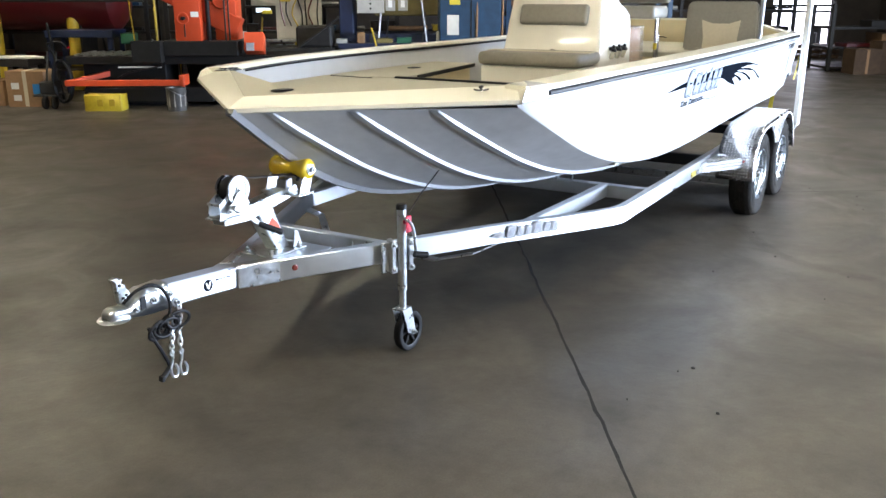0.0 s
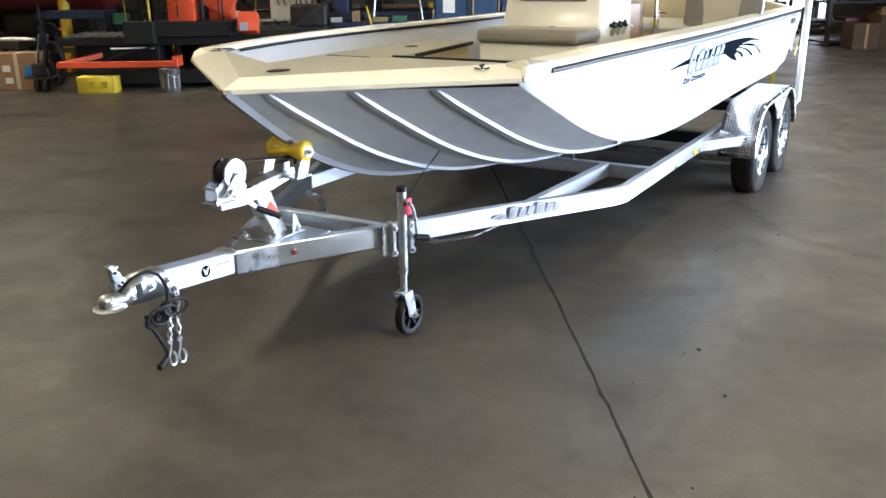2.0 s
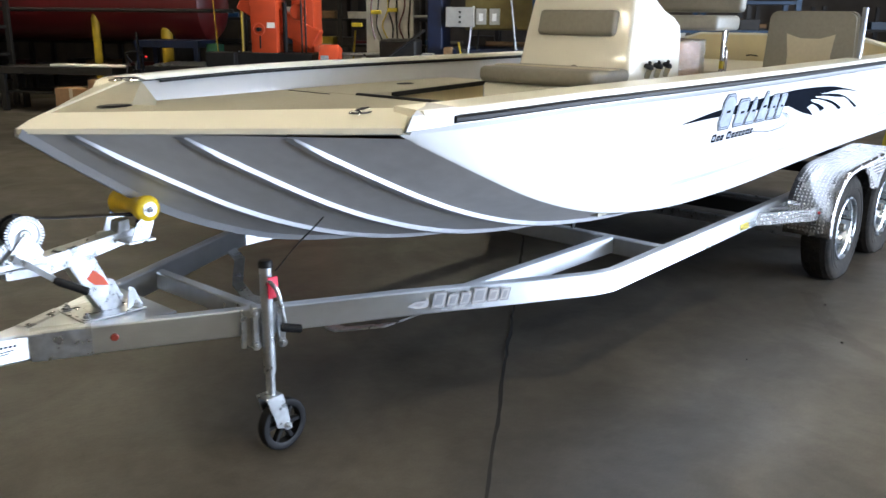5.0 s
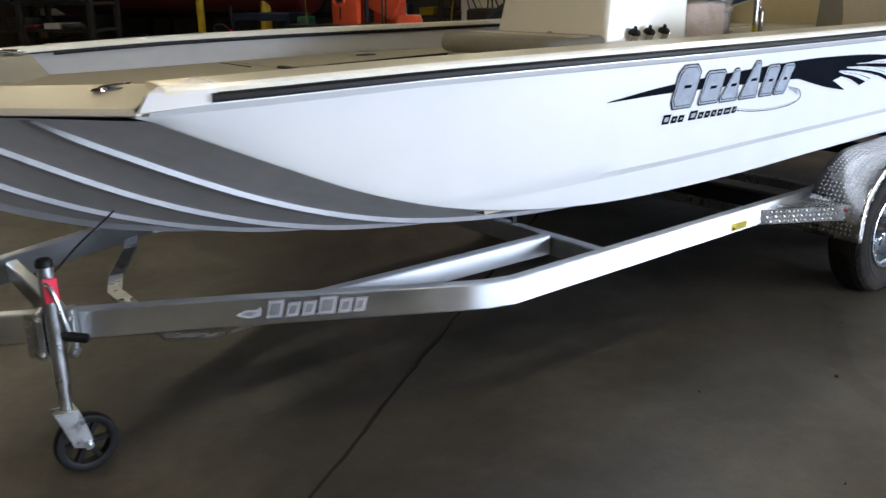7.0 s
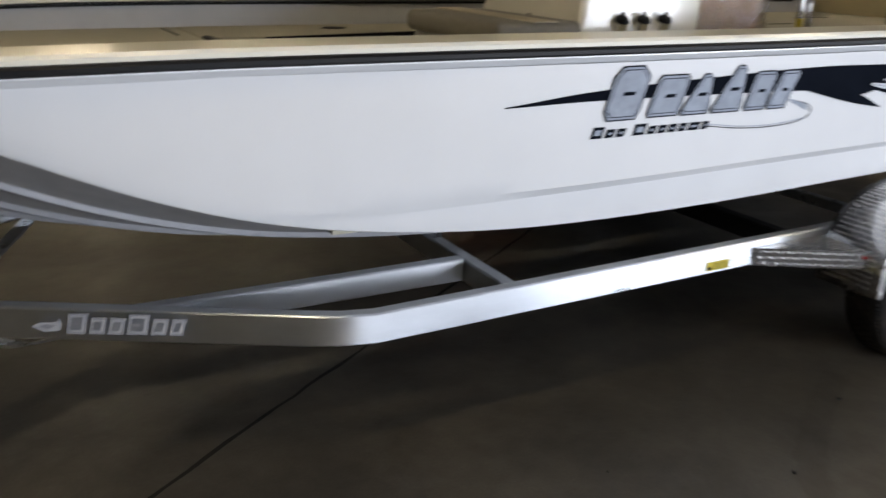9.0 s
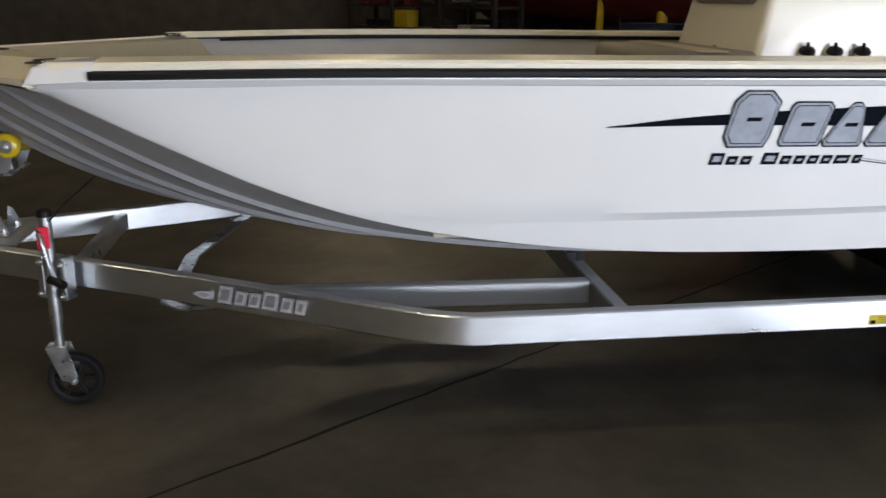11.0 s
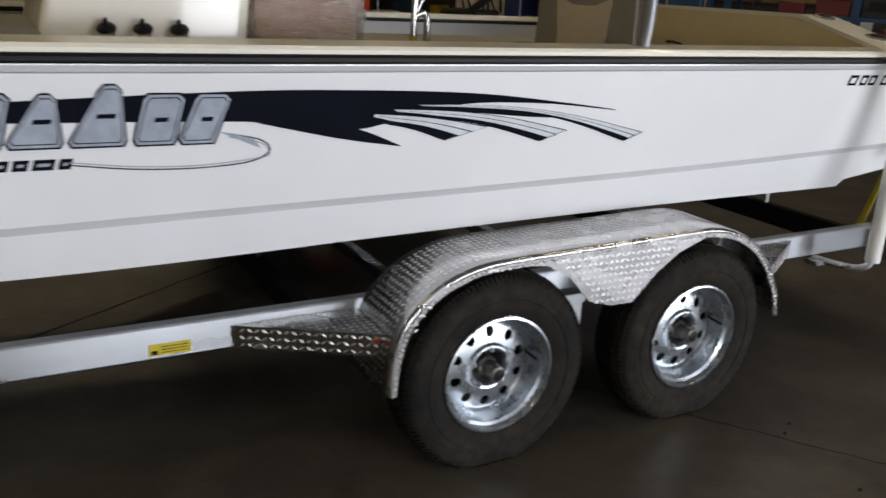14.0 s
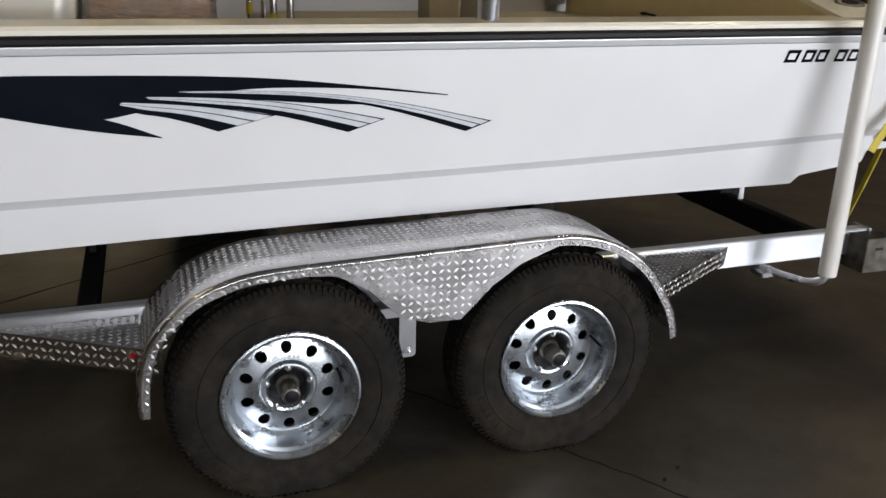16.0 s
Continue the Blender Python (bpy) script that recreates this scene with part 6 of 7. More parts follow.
def wrapped_box():
    c = thing("wrapped_carton", "brown carton wrapped in shiny clear film", "carton")
    part("carton", box_bm(5.26, 5.665, -0.3, 0.22, 0.82, 1.445, 0.012, 2), "carton_pink", c)
    # the film: pulled in slanting folds round the sides and gathered in a loose tuft over the top
    rnd = random.Random(9)
    n, m = 46, 26
    ring = [Vector(q) for q in ((5.25, -0.31), (5.675, -0.31), (5.675, 0.23), (5.25, 0.23))]
    mid = Vector((5.462, -0.04))
    folds = [(rnd.uniform(0, 6.3), rnd.uniform(12, 40), rnd.uniform(-1.6, 1.6), rnd.uniform(0.002, 0.005)) for _ in range(6)]
    rows = []
    for k in range(n + 5):
        z = 0.83 + 0.622 * min(1, k / n)
        shrink = 1 - 0.16 * max(0, k - n)
        row = []
        for i in range(4):
            for j in range(m):
                p = ring[i].lerp(ring[(i + 1) % 4], j / m)
                turn = math.atan2(p.y - mid.y, p.x - mid.x)
                swell = sum(a * abs(math.sin(ph + f * z * 1.5 + f * sl * 0.25 * turn)) for ph, f, sl, a in folds)
                out = (p - mid).normalized() * (swell + rnd.uniform(0, 0.0015))
                q = mid + (p - mid) * shrink + out
                row.append((q.x, q.y, z + (max(0, k - n) * 0.004 + rnd.uniform(0, 0.012) if k >= n else 0.0)))
        rows.append(row)
    bm = skin_bm(rows, closed=True)
    bm.faces.new(bm.verts[-4 * m:])
    w = part("film", bm, "film", c, "creased clear stretch film", 80)
    w.visible_shadow = False
    return c


def jump_seat():
    c = thing("jump_seat", "upright grey-beige folding jump seat at the stern", "seat")
    y0, y1, xb = -1.075, -0.47, 6.38
    # rounded panel
    out = []
    for cy, cz, a0 in ((y1 - 0.06, 1.655 - 0.06, 0), (y0 + 0.06, 1.655 - 0.06, 90)):
        for k in range(7):
            a = radians(a0 + 15 * k)
            out.append((cy + 0.06 * math.cos(a), cz + 0.06 * math.sin(a)))
    out += [(y0 - 0.01, 1.24), (y1 + 0.02, 1.24)]
    mm = Matrix(((0, 0, 1, xb), (1, 0, 0, 0), (0, 1, 0, 0), (0, 0, 0, 1)))
    part("backrest", prism_bm(out, 0.07, mm, bevel=0.014), "vinyl", c, "grey-beige padded panel", 60)
    ym = (y0 + y1) / 2
    part("backrest_inset", prism_bm([(ym - 0.15, 1.25), (ym + 0.15, 1.25), (ym + 0.145, 1.35), (ym + 0.165, 1.50), (ym + 0.07, 1.47), (ym - 0.07, 1.47), (ym - 0.165, 1.50), (ym - 0.145, 1.35)], 0.006, Matrix(((0, 0, 1, xb - 0.008), (1, 0, 0, 0), (0, 1, 0, 0), (0, 0, 0, 1)))), "vinyl_light", c, "pale inset panel")
    part("backrest_inset", prism_bm([(ym - 0.16, 1.515), (ym + 0.16, 1.515), (ym + 0.16, 1.55), (ym - 0.16, 1.55)], 0.004, Matrix(((0, 0, 1, xb - 0.006), (1, 0, 0, 0), (0, 1, 0, 0), (0, 0, 0, 1)))), "vinyl", c)
    part("side_tube", sweep_bm([(xb + 0.03, y0 - 0.0, 1.236), (xb + 0.035, y0 - 0.02, 1.4), (xb + 0.05, y0 - 0.02, 1.68)], 0.02, 12), "mark_grey", c, "dull metal side tube")
    part("hinge_base", box_bm(6.37, 6.5, -1.02, -0.5, 1.2352, 1.262, 0.006), "vinyl", c)
    return c


M["console_white"] = material("console_white", (0.82, 0.795, 0.71), 0.22, grain=0.015, scale=8, stain=0.06, coat=0.5, coat_rough=0.05)
M["carton_pink"] = material("carton_pink", (0.42, 0.26, 0.17), 0.8, grain=0.08, scale=18, stain=0.2)


def film_material():
    m = bpy.data.materials.new("film")
    m.use_nodes = True
    n, l = m.node_tree.nodes, m.node_tree.links
    out = n["Material Output"]
    gl = n.new("ShaderNodeBsdfGlossy")
    gl.inputs["Roughness"].default_value = 0.1
    tr = n.new("ShaderNodeBsdfTransparent")
    mx = n.new("ShaderNodeMixShader")
    mx.inputs[0].default_value = 0.5
    co, nz, bp = n.new("ShaderNodeTexCoord"), n.new("ShaderNodeTexNoise"), n.new("ShaderNodeBump")
    mp = n.new("ShaderNodeMapping")
    mp.inputs["Scale"].default_value = (1, 1, 5)
    nz.inputs["Scale"].default_value, nz.inputs["Detail"].default_value = 11.0, 3.0
    bp.inputs["Distance"].default_value, bp.inputs["Strength"].default_value = 0.06, 1.0
    l.new(co.outputs["Object"], mp.inputs[0])
    l.new(mp.outputs[0], nz.inputs["Vector"])
    l.new(nz.outputs["Fac"], bp.inputs["Height"])
    l.new(bp.outputs["Normal"], gl.inputs["Normal"])
    l.new(tr.outputs[0], mx.inputs[1])
    l.new(gl.outputs[0], mx.inputs[2])
    l.new(mx.outputs[0], out.inputs["Surface"])
    return m


M["film"] = film_material()
console()
leaning_post()
wrapped_box()
jump_seat()

# ---- workshop behind the boat ----


def rb(u0, u1, w0, w1, z0, z1, bevel=0.0, seg=1, bm=None):
    return box_bm(u0, u1, w0, w1, z0, z1, bevel, seg, ROOM, bm)


def rrod(p, q, r, seg=14, bm=None):
    return rod_bm(room(*p), room(*q), r, seg=seg, bm=bm)


def band_saw():
    s = thing("band_saw", "large black and orange horizontal band saw", "machine")
    part("bed", rb(11.2, 12.4, 0.2, 3.85, 0.66, 0.79, 0.01), "black_paint", s, "black machine bed")
    part("base", rb(11.5, 12.3, 2.4, 3.7, 0.0, 0.66, 0.01), "black_paint", s)
    part("base", rb(11.4, 12.3, 0.3, 1.6, 0.0, 0.66, 0.01), "black_paint", s)
    part("coolant_tray", rb(11.15, 12.2, 1.6, 3.6, 0.08, 0.3, 0.01), "black_paint", s)
    part("vise", rb(11.1, 12.1, 1.15, 2.35, 0.79, 1.02, 0.015), "black_paint", s, "dark vise block")
    part("vise_jaw", rb(10.95, 11.15, 2.3, 2.75, 0.7, 1.03, 0.01), "black_paint", s)
    for k in range(9):
        part("roller", rrod((11.3, 2.6 + 0.14 * k, 0.79), (12.2, 2.6 + 0.14 * k, 0.79), 0.03), "galvanised", s)
    part("column", rb(11.2, 11.7, 1.72, 2.12, 1.0, 2.3, 0.02, 2), "orange_paint", s, "orange saw head")
    part("column", rb(11.4, 11.9, 1.2, 1.54, 1.02, 2.3, 0.02, 2), "orange_paint", s, "orange saw head")
    arm = box_bm(-0.65, 0.65, -0.12, 0.12, -0.16, 0.16, 0.015, 1, Matrix.Translation(room(11.5, 1.75, 1.5)) @ ROOM @ Matrix.Rotation(radians(90), 4, "Z") @ Matrix.Rotation(radians(-28), 4, "Y"))
    part("arm", arm, "orange_paint", s, "slanting orange arm")
    part("wheel_guard", turned_bm([(0, 0.05), (0.11, 0.05), (0.13, 0.02), (0.13, 0)], 28, Matrix.Translation(room(11.38, 1.42, 1.62)) @ ROOM @ Matrix.Rotation(radians(-90), 4, "Y")), "orange_paint", s)
    part("handwheel", sweep_bm([room(11.13, 1.97 + 0.085 * math.cos(a * math.tau / 20), 1.36 + 0.085 * math.sin(a * math.tau / 20)) for a in range(20)], 0.014, 8, closed=True), "orange_paint", s, "orange handwheel")
    part("handwheel_hub", rrod((11.2, 1.97, 1.36), (11.1, 1.97, 1.36), 0.03), "black_paint", s)
    part("lever", rrod((11.13, 1.95, 1.28), (11.12, 1.95, 1.08), 0.012), "black_paint", s)
    part("name_plate", rb(11.19, 11.2, 1.74, 1.86, 1.38, 1.46), "white_paint", s, "small white plate")
    part("hydraulic_ram", rrod((11.35, 1.63, 0.95), (11.35, 1.63, 1.75), 0.035), "black_paint", s)
    part("guide_rod", rrod((11.3, 1.36, 1.0), (11.3, 1.36, 1.9), 0.014), "dark_steel", s)
    part("guide_rod", rrod((11.3, 1.3, 1.0), (11.3, 1.3, 1.9), 0.014), "dark_steel", s)
    cb = part("control_box", box_bm(-0.12, 0.12, -0.15, 0.15, -0.15, 0.15, 0.015, 2, Matrix.Translation(room(11.2, 0.9, 0.98)) @ ROOM @ Matrix.Rotation(radians(18), 4, "Y")), "orange_paint", s, "orange control box")
    part("control_plate", rb(11.0, 11.015, 0.88, 1.0, 0.88, 1.0), "decal_silver", cb)
    part("hose", sweep_bm(curve_pts([room(11.0, 2.3, 0.66), room(10.98, 2.5, 0.62), room(11.0, 2.8, 0.56), room(11.05, 3.05, 0.45)], 8), 0.014, 8), "black_rubber", s)
    # orange guard bar on the front
    part("guard_bar", rb(10.86, 10.94, 2.0, 3.78, 0.36, 0.45, 0.006), "orange_paint", s, "orange square guard bar")
    part("guard_bar", beam_bm([room(10.9, 3.74, 0.405), room(11.55, 3.30, 0.50)], 0.08, 0.085), "orange_paint", s)
    part("guard_bar", rb(10.86, 11.2, 1.96, 2.04, 0.36, 0.52, 0.006), "orange_paint", s)
    part("guard_bar", rb(10.87, 10.93, 1.965, 2.035, 0.24, 0.36, 0.006), "orange_paint", s)
    part("white_rod", rrod((11.05, 3.0, 0.63), (11.1, 2.35, 0.63), 0.012), "pvc", s)
    return s


def carton(name, u0, u1, w0, w1, h, mat="cardboard", marks=True):
    c = thing(name, "taped brown cardboard carton on the floor", "carton", "cartons")
    part("carton_body", rb(u0, u1, w0, w1, 0, h, 0.006), mat, c)
    tape = "vinyl_light" if mat == "cardboard" else "cardboard"
    part("tape", rb(u0 - 0.002, u0, (w0 + w1) / 2 - 0.03, (w0 + w1) / 2 + 0.03, 0.01, h - 0.004), tape, c, "parcel tape")
    part("tape", rb(u0, u1, (w0 + w1) / 2 - 0.03, (w0 + w1) / 2 + 0.03, h, h + 0.002), tape, c)
    if marks:
        part("label_patch", rb(u0 - 0.004, u0 - 0.002, w0 + 0.06, w0 + 0.18, 0.2, 0.36), "label_blue", c, "blue printed label")
        part("label_patch", rb(u0 - 0.004, u0 - 0.002, w1 - 0.2, w1 - 0.08, 0.28, 0.38), "white_paint", c)
        part("label_patch", rb(u0 - 0.004, u0 - 0.002, w1 - 0.22, w1 - 0.1, 0.1, 0.19), "white_paint", c)
    return c


M["label_blue"] = material("label_blue", (0.03, 0.2, 0.55), 0.5)
M["teal"] = material("teal", (0.008, 0.035, 0.08), 0.45, grain=0.2, scale=6, stain=0.5)
M["tank_red"] = material("tank_red", (0.09, 0.008, 0.009), 0.4, grain=0.15, scale=4, stain=0.6, coat=0.3)
M["dark_steel"] = material("dark_steel", (0.022, 0.02, 0.018), 0.6, metal=0.3, grain=0.3, scale=9, stain=0.6)
M["grey_box"] = material("grey_box", (0.34, 0.34, 0.32), 0.5, grain=0.08, scale=12, stain=0.3)
M["khaki"] = material("khaki", (0.16, 0.13, 0.04), 0.6, grain=0.2, scale=5, stain=0.6)
M["wood"] = material("wood", (0.22, 0.13, 0.06), 0.75, grain=0.2, scale=14, stain=0.4, stretch=(0.2, 1, 1))
M["pail_metal"] = material("pail_metal", (0.2, 0.2, 0.2), 0.42, metal=0.7, grain=0.2, scale=12, stain=0.6, stain_scale=5)
M["yard_glow"] = material("yard_glow", (1.0, 0.93, 0.96), emit=4.0)
# cardboard brown darkened: the far end's dimness is put into the colour
M["dark_card"] = material("dark_card", (0.07, 0.042, 0.022), 0.85, grain=0.15, scale=10, stain=0.5)
M["green"] = material("green", (0.015, 0.09, 0.05), 0.5, grain=0.1)
M["yellow_paint"] = material("yellow_paint", (0.45, 0.32, 0.015), 0.5, grain=0.15, scale=6, stain=0.5)
M["white_plastic"] = material("white_plastic", (0.55, 0.53, 0.48), 0.55, grain=0.08, scale=10, stain=0.35)
M["window_glow"] = material("window_glow", (0.85, 0.95, 1.0), emit=3.0)


def bucket():
    b = thing("metal_pail", "dull metal pail with a worn pale label", "pail")
    prof = [(0.0, 0.005), (0.135, 0.0), (0.14, 0.01), (0.15, 0.34), (0.154, 0.345), (0.154, 0.352), (0.145, 0.35), (0.137, 0.02), (0.0, 0.015)]
    p = room(10.72, 2.06)
    part("pail_body", turned_bm(prof, 32, Matrix.Translation(p)), "pail_metal", b, "", 40)
    part("pail_label", turned_bm([(0.1445, 0.07), (0.1485, 0.27)], 10, Matrix.Translation(p)), "white_plastic", b)
    part("pail_handle", sweep_bm([p + Vector((0.15 * math.cos(a), 0.15 * math.sin(a), 0.33 - 0.1 * math.sin(a) ** 2)) for a in [math.pi + math.pi * k / 12 for k in range(13)]], 0.004, 6), "galvanised", b)


def yellow_case():
    b = thing("yellow_tool_bag", "crumpled bright yellow bag lying on the floor", "bag")
    bm = rb(10.65, 10.95, 2.88, 3.44, 0.0, 0.25, 0.014, 2)
    rnd = random.Random(3)
    for v in bm.verts:
        v.co += Vector((rnd.uniform(-0.012, 0.012), rnd.uniform(-0.012, 0.012), rnd.uniform(-0.015, 0.015) if v.co.z > 0.06 else 0))
    part("bag_body", bm, "yellow", b, "", 60)
    for w in (3.2, 3.02):
        part("bag_mark", rb(10.64, 10.65, w - 0.04, w + 0.04, 0.08, 0.18), "yellow_paint", b)


def hand_truck():
    b = thing("cable_reel_cart", "black cable reel on a small wheeled cart", "cart")
    for w in (4.0, 4.14):
        p = room(10.95, w, 0.1)
        part("wheel", turned_bm([(0.0, -0.025), (0.09, -0.025), (0.1, -0.012), (0.1, 0.012), (0.09, 0.025), (0.0, 0.025)], 24, Matrix.Translation(p) @ ROOM @ Matrix.Rotation(radians(90), 4, "X")), "tyre", b)
        part("wheel_disc", turned_bm([(0.0, -0.028), (0.05, -0.027), (0.055, -0.02)], 18, Matrix.Translation(p) @ ROOM @ Matrix.Rotation(radians(90), 4, "X")), "tank_red", b)
        part("frame_tube", rrod((11.0, w, 0.12), (11.25, w, 0.85), 0.015), "dark_steel", b)
    for k in range(5):
        part("cable_loop", sweep_bm([room(10.98 + 0.02 * k, 3.86 + 0.14 * math.cos(a * math.tau / 18), 0.42 + 0.32 * math.sin(a * math.tau / 18)) for a in range(18)], 0.018, 8, closed=True), "black_rubber", b, "coiled black cable")
    part("shelf", rb(10.9, 11.3, 3.95, 4.3, 0.2, 0.22), "dark_steel", b)
    part("grey_case", rb(10.98, 11.25, 3.98, 4.22, 0.22, 0.42, 0.02), "dark_steel", b)
    part("cable_bend", sweep_bm(curve_pts([room(11.0, 3.95, 0.85), room(10.95, 4.0, 0.98), room(10.95, 3.82, 1.02), room(10.98, 3.7, 0.9)], 6), 0.016, 8), "black_rubber", b)
    part("red_knob", turned_bm([(0, 0.03), (0.02, 0.02), (0.025, 0)], 12, Matrix.Translation(room(10.93, 3.68, 0.93))), "red", b)


def bench(u0, u1, w0, w1, z, name, mat, label):
    b = thing(name, label, "workbench")
    part("bench_top", rb(u0, u1, w0, w1, z - 0.12, z, 0.006), mat, b)
    for u in (u0 + 0.06, u1 - 0.06):
        for w in (w0 + 0.06, w1 - 0.06):
            part("leg", rb(u - 0.04, u + 0.04, w - 0.04, w + 0.04, 0, z - 0.12), mat, b)
    part("lower_shelf", rb(u0 + 0.05, u1 - 0.05, w0 + 0.05, w1 - 0.05, z * 0.4, z * 0.4 + 0.03), "dark_steel", b)
    return b


def rack(u0, u1, w0, w1, heights, mat, seed, label, fill):
    """An open steel rack with mixed stock on its shelves."""
    b = thing("storage_rack", label, "rack", "storage racks")
    n = max(2, round((w1 - w0) / 1.6) + 1)
    for k in range(n):
        w = w0 + (w1 - w0) * k / (n - 1)
        for u in (u0, u1):
            part("upright", rb(u - 0.04, u + 0.04, w - 0.04, w + 0.04, 0, heights[-1] + 0.5), mat, b)
    for z in heights:
        part("shelf", rb(u0 - 0.03, u1 + 0.03, w0, w1, z - 0.05, z), mat, b)
    rnd = random.Random(seed)
    names = {"cardboard": ("carton", "brown cardboard carton on a steel rack"), "dark_steel": ("steel_block", "dark steel stock on a rack"), "grey_box": ("grey_bin", "grey metal bin on a rack"), "black_paint": ("black_case", "black case on a rack"), "white_plastic": ("pale_bin", "pale plastic bin on a rack"), "teal": ("blue_bin", "dark blue bin on a rack"), "yellow_paint": ("yellow_bin", "yellow bin on a rack"), "wood": ("timber_block", "rough timber block on a rack"), "tank_red": ("red_case", "dark red case on a rack")}
    for z in heights:
        w = w0 + 0.1
        while w < w1 - 0.35:
            ln, h, dp = rnd.uniform(0.15, 0.6), rnd.uniform(0.08, 0.34), rnd.uniform(0.3, u1 - u0)
            if rnd.random() < fill:
                mat2 = rnd.choice(["cardboard", "dark_steel", "dark_steel", "dark_steel", "grey_box", "black_paint", "black_paint", "white_plastic", "teal", "yellow_paint", "wood", "tank_red"])
                nm, lb = names[mat2]
                t = thing(nm, lb, "stock", "rack stock")
                if rnd.random() < 0.3:
                    part("tube", rrod((u0 - 0.05, w, z + 0.05), (u0 - 0.05, w + ln * 1.6, z + 0.05), rnd.uniform(0.02, 0.05)), mat2, t)
                    part("tube", rrod((u0 + 0.08, w, z + 0.04), (u0 + 0.08, w + ln * 1.4, z + 0.04), rnd.uniform(0.02, 0.04)), mat2, t)
                else:
                    part("body", rb(u0, u0 + dp, w, w + ln, z, z + h, 0.008), mat2, t)
                    part("rim", rb(u0 - 0.008, u0 + dp + 0.008, w - 0.008, w + ln + 0.008, z + h * 0.86, z + h * 0.93), mat2, t)
            w += ln + rnd.uniform(0.04, 0.3)
    return b


def tank():
    b = thing("red_tank", "long dark red steel tank lying behind the bench", "tank")
    prof = [(0.0, 0.0), (0.3, 0.02), (0.55, 0.1), (0.68, 0.22), (0.7, 0.35), (0.7, 5.6), (0.6, 5.8), (0.0, 5.9)]
    part("shell", turned_bm(prof, 40, frame_along(room(14.2, 3.7, 1.75), room(14.2, 10.0, 1.75))), "tank_red", b, "", 30)
    for w in (4.6, 8.6):
        part("saddle", rb(13.8, 14.6, w - 0.1, w + 0.1, 0, 1.2), "dark_steel", b)
    part("pipe", rrod((13.4, 3.2, 1.62), (13.4, 10.0, 1.62), 0.035), "dark_steel", b)


def post(u, w, r, h, mat, name, label):
    b = thing(name, label, "post")
    part("shaft", rrod((u, w, 0), (u, w, h), r, 24), mat, b)
    part("base_plate", rb(u - r - 0.06, u + r + 0.06, w - r - 0.06, w + r + 0.06, 0, 0.015), "dark_steel", b)


def press_brake():
    b = thing("blue_press", "dark blue press with grey switch boxes", "machine")
    part("body", rb(13.0, 14.2, -2.2, -0.3, 0, 1.05, 0.02), "blue_paint", b)
    part("upper_beam", rb(13.3, 14.0, -2.4, -0.9, 1.35, 2.4, 0.02), "khaki", b, "khaki guard sheet")
    part("side_frame", rb(13.0, 14.2, -0.55, -0.3, 1.0, 2.6, 0.02), "blue_paint", b)
    part("side_frame", rb(13.0, 14.2, -2.5, -2.35, 0, 2.6, 0.02), "tank_red", b)
    part("switch_box", rb(12.85, 13.0, -1.1, -0.62, 1.4, 1.72, 0.012), "grey_box", b, "grey switch box")
    for z in (1.64, 1.56, 1.48):
        part("button", rrod((12.85, -0.86, z), (12.83, -0.86, z), 0.018), "black_paint", b)
    for w in (-1.2, -1.42):
        part("switch_box", rb(12.88, 13.0, w - 0.09, w + 0.08, 1.44, 1.7, 0.01), "grey_box", b)
        part("switch_plate", rb(12.87, 12.88, w - 0.04, w + 0.03, 1.5, 1.62), "white_paint", b)
    part("work_table", rb(12.6, 13.0, -2.3, -0.3, 0.82, 0.9), "blue_paint", b)


def blue_cabinet():
    b = thing("blue_cabinet", "bright blue steel cabinet with a taped sheet", "cabinet")
    part("cabinet_body", rb(12.4, 13.2, -3.1, -2.0 - 0.05, 0, 2.2, 0.015), "teal", b)
    part("door_line", rb(12.39, 12.4, -2.6, -2.58, 0.1, 2.1), "black_paint", b)
    part("paper_sheet", rb(12.392, 12.396, -2.38, -2.18, 1.05, 1.38), "white_plastic", b, "pale paper sheet")
    part("yellow_notice", rb(12.392, 12.396, -2.4, -2.22, 1.55, 1.72), "yellow", b, "yellow notice")


def lathe():
    b = thing("dark_lathe", "dark grey lathe with a tilted tray", "machine")
    part("lathe_bed", rb(12.4, 13.1, -0.2, 2.4, 0.62, 0.85, 0.02), "dark_steel", b)
    part("lathe_foot", rb(12.5, 13.0, -0.1, 0.4, 0, 0.62, 0.02), "dark_steel", b)
    part("lathe_foot", rb(12.5, 13.0, 1.8, 2.3, 0, 0.62, 0.02), "dark_steel", b)
    part("headstock", rb(12.4, 13.1, -0.2, 0.4, 0.85, 1.2, 0.03), "dark_steel", b)
    part("tray", beam_bm([room(12.3, 0.35, 0.85), room(12.3, -0.35, 1.35)], 0.3, 0.03), "dark_steel", b)
    part("tailstock", rb(12.5, 12.9, 1.3, 1.6, 0.85, 1.1, 0.02), "grey_box", b)
    for k in range(3):
        part("rail", rrod((12.5 + 0.2 * k, -0.1, 0.95), (12.5 + 0.2 * k, 2.3, 0.95), 0.018), "galvanised", b)


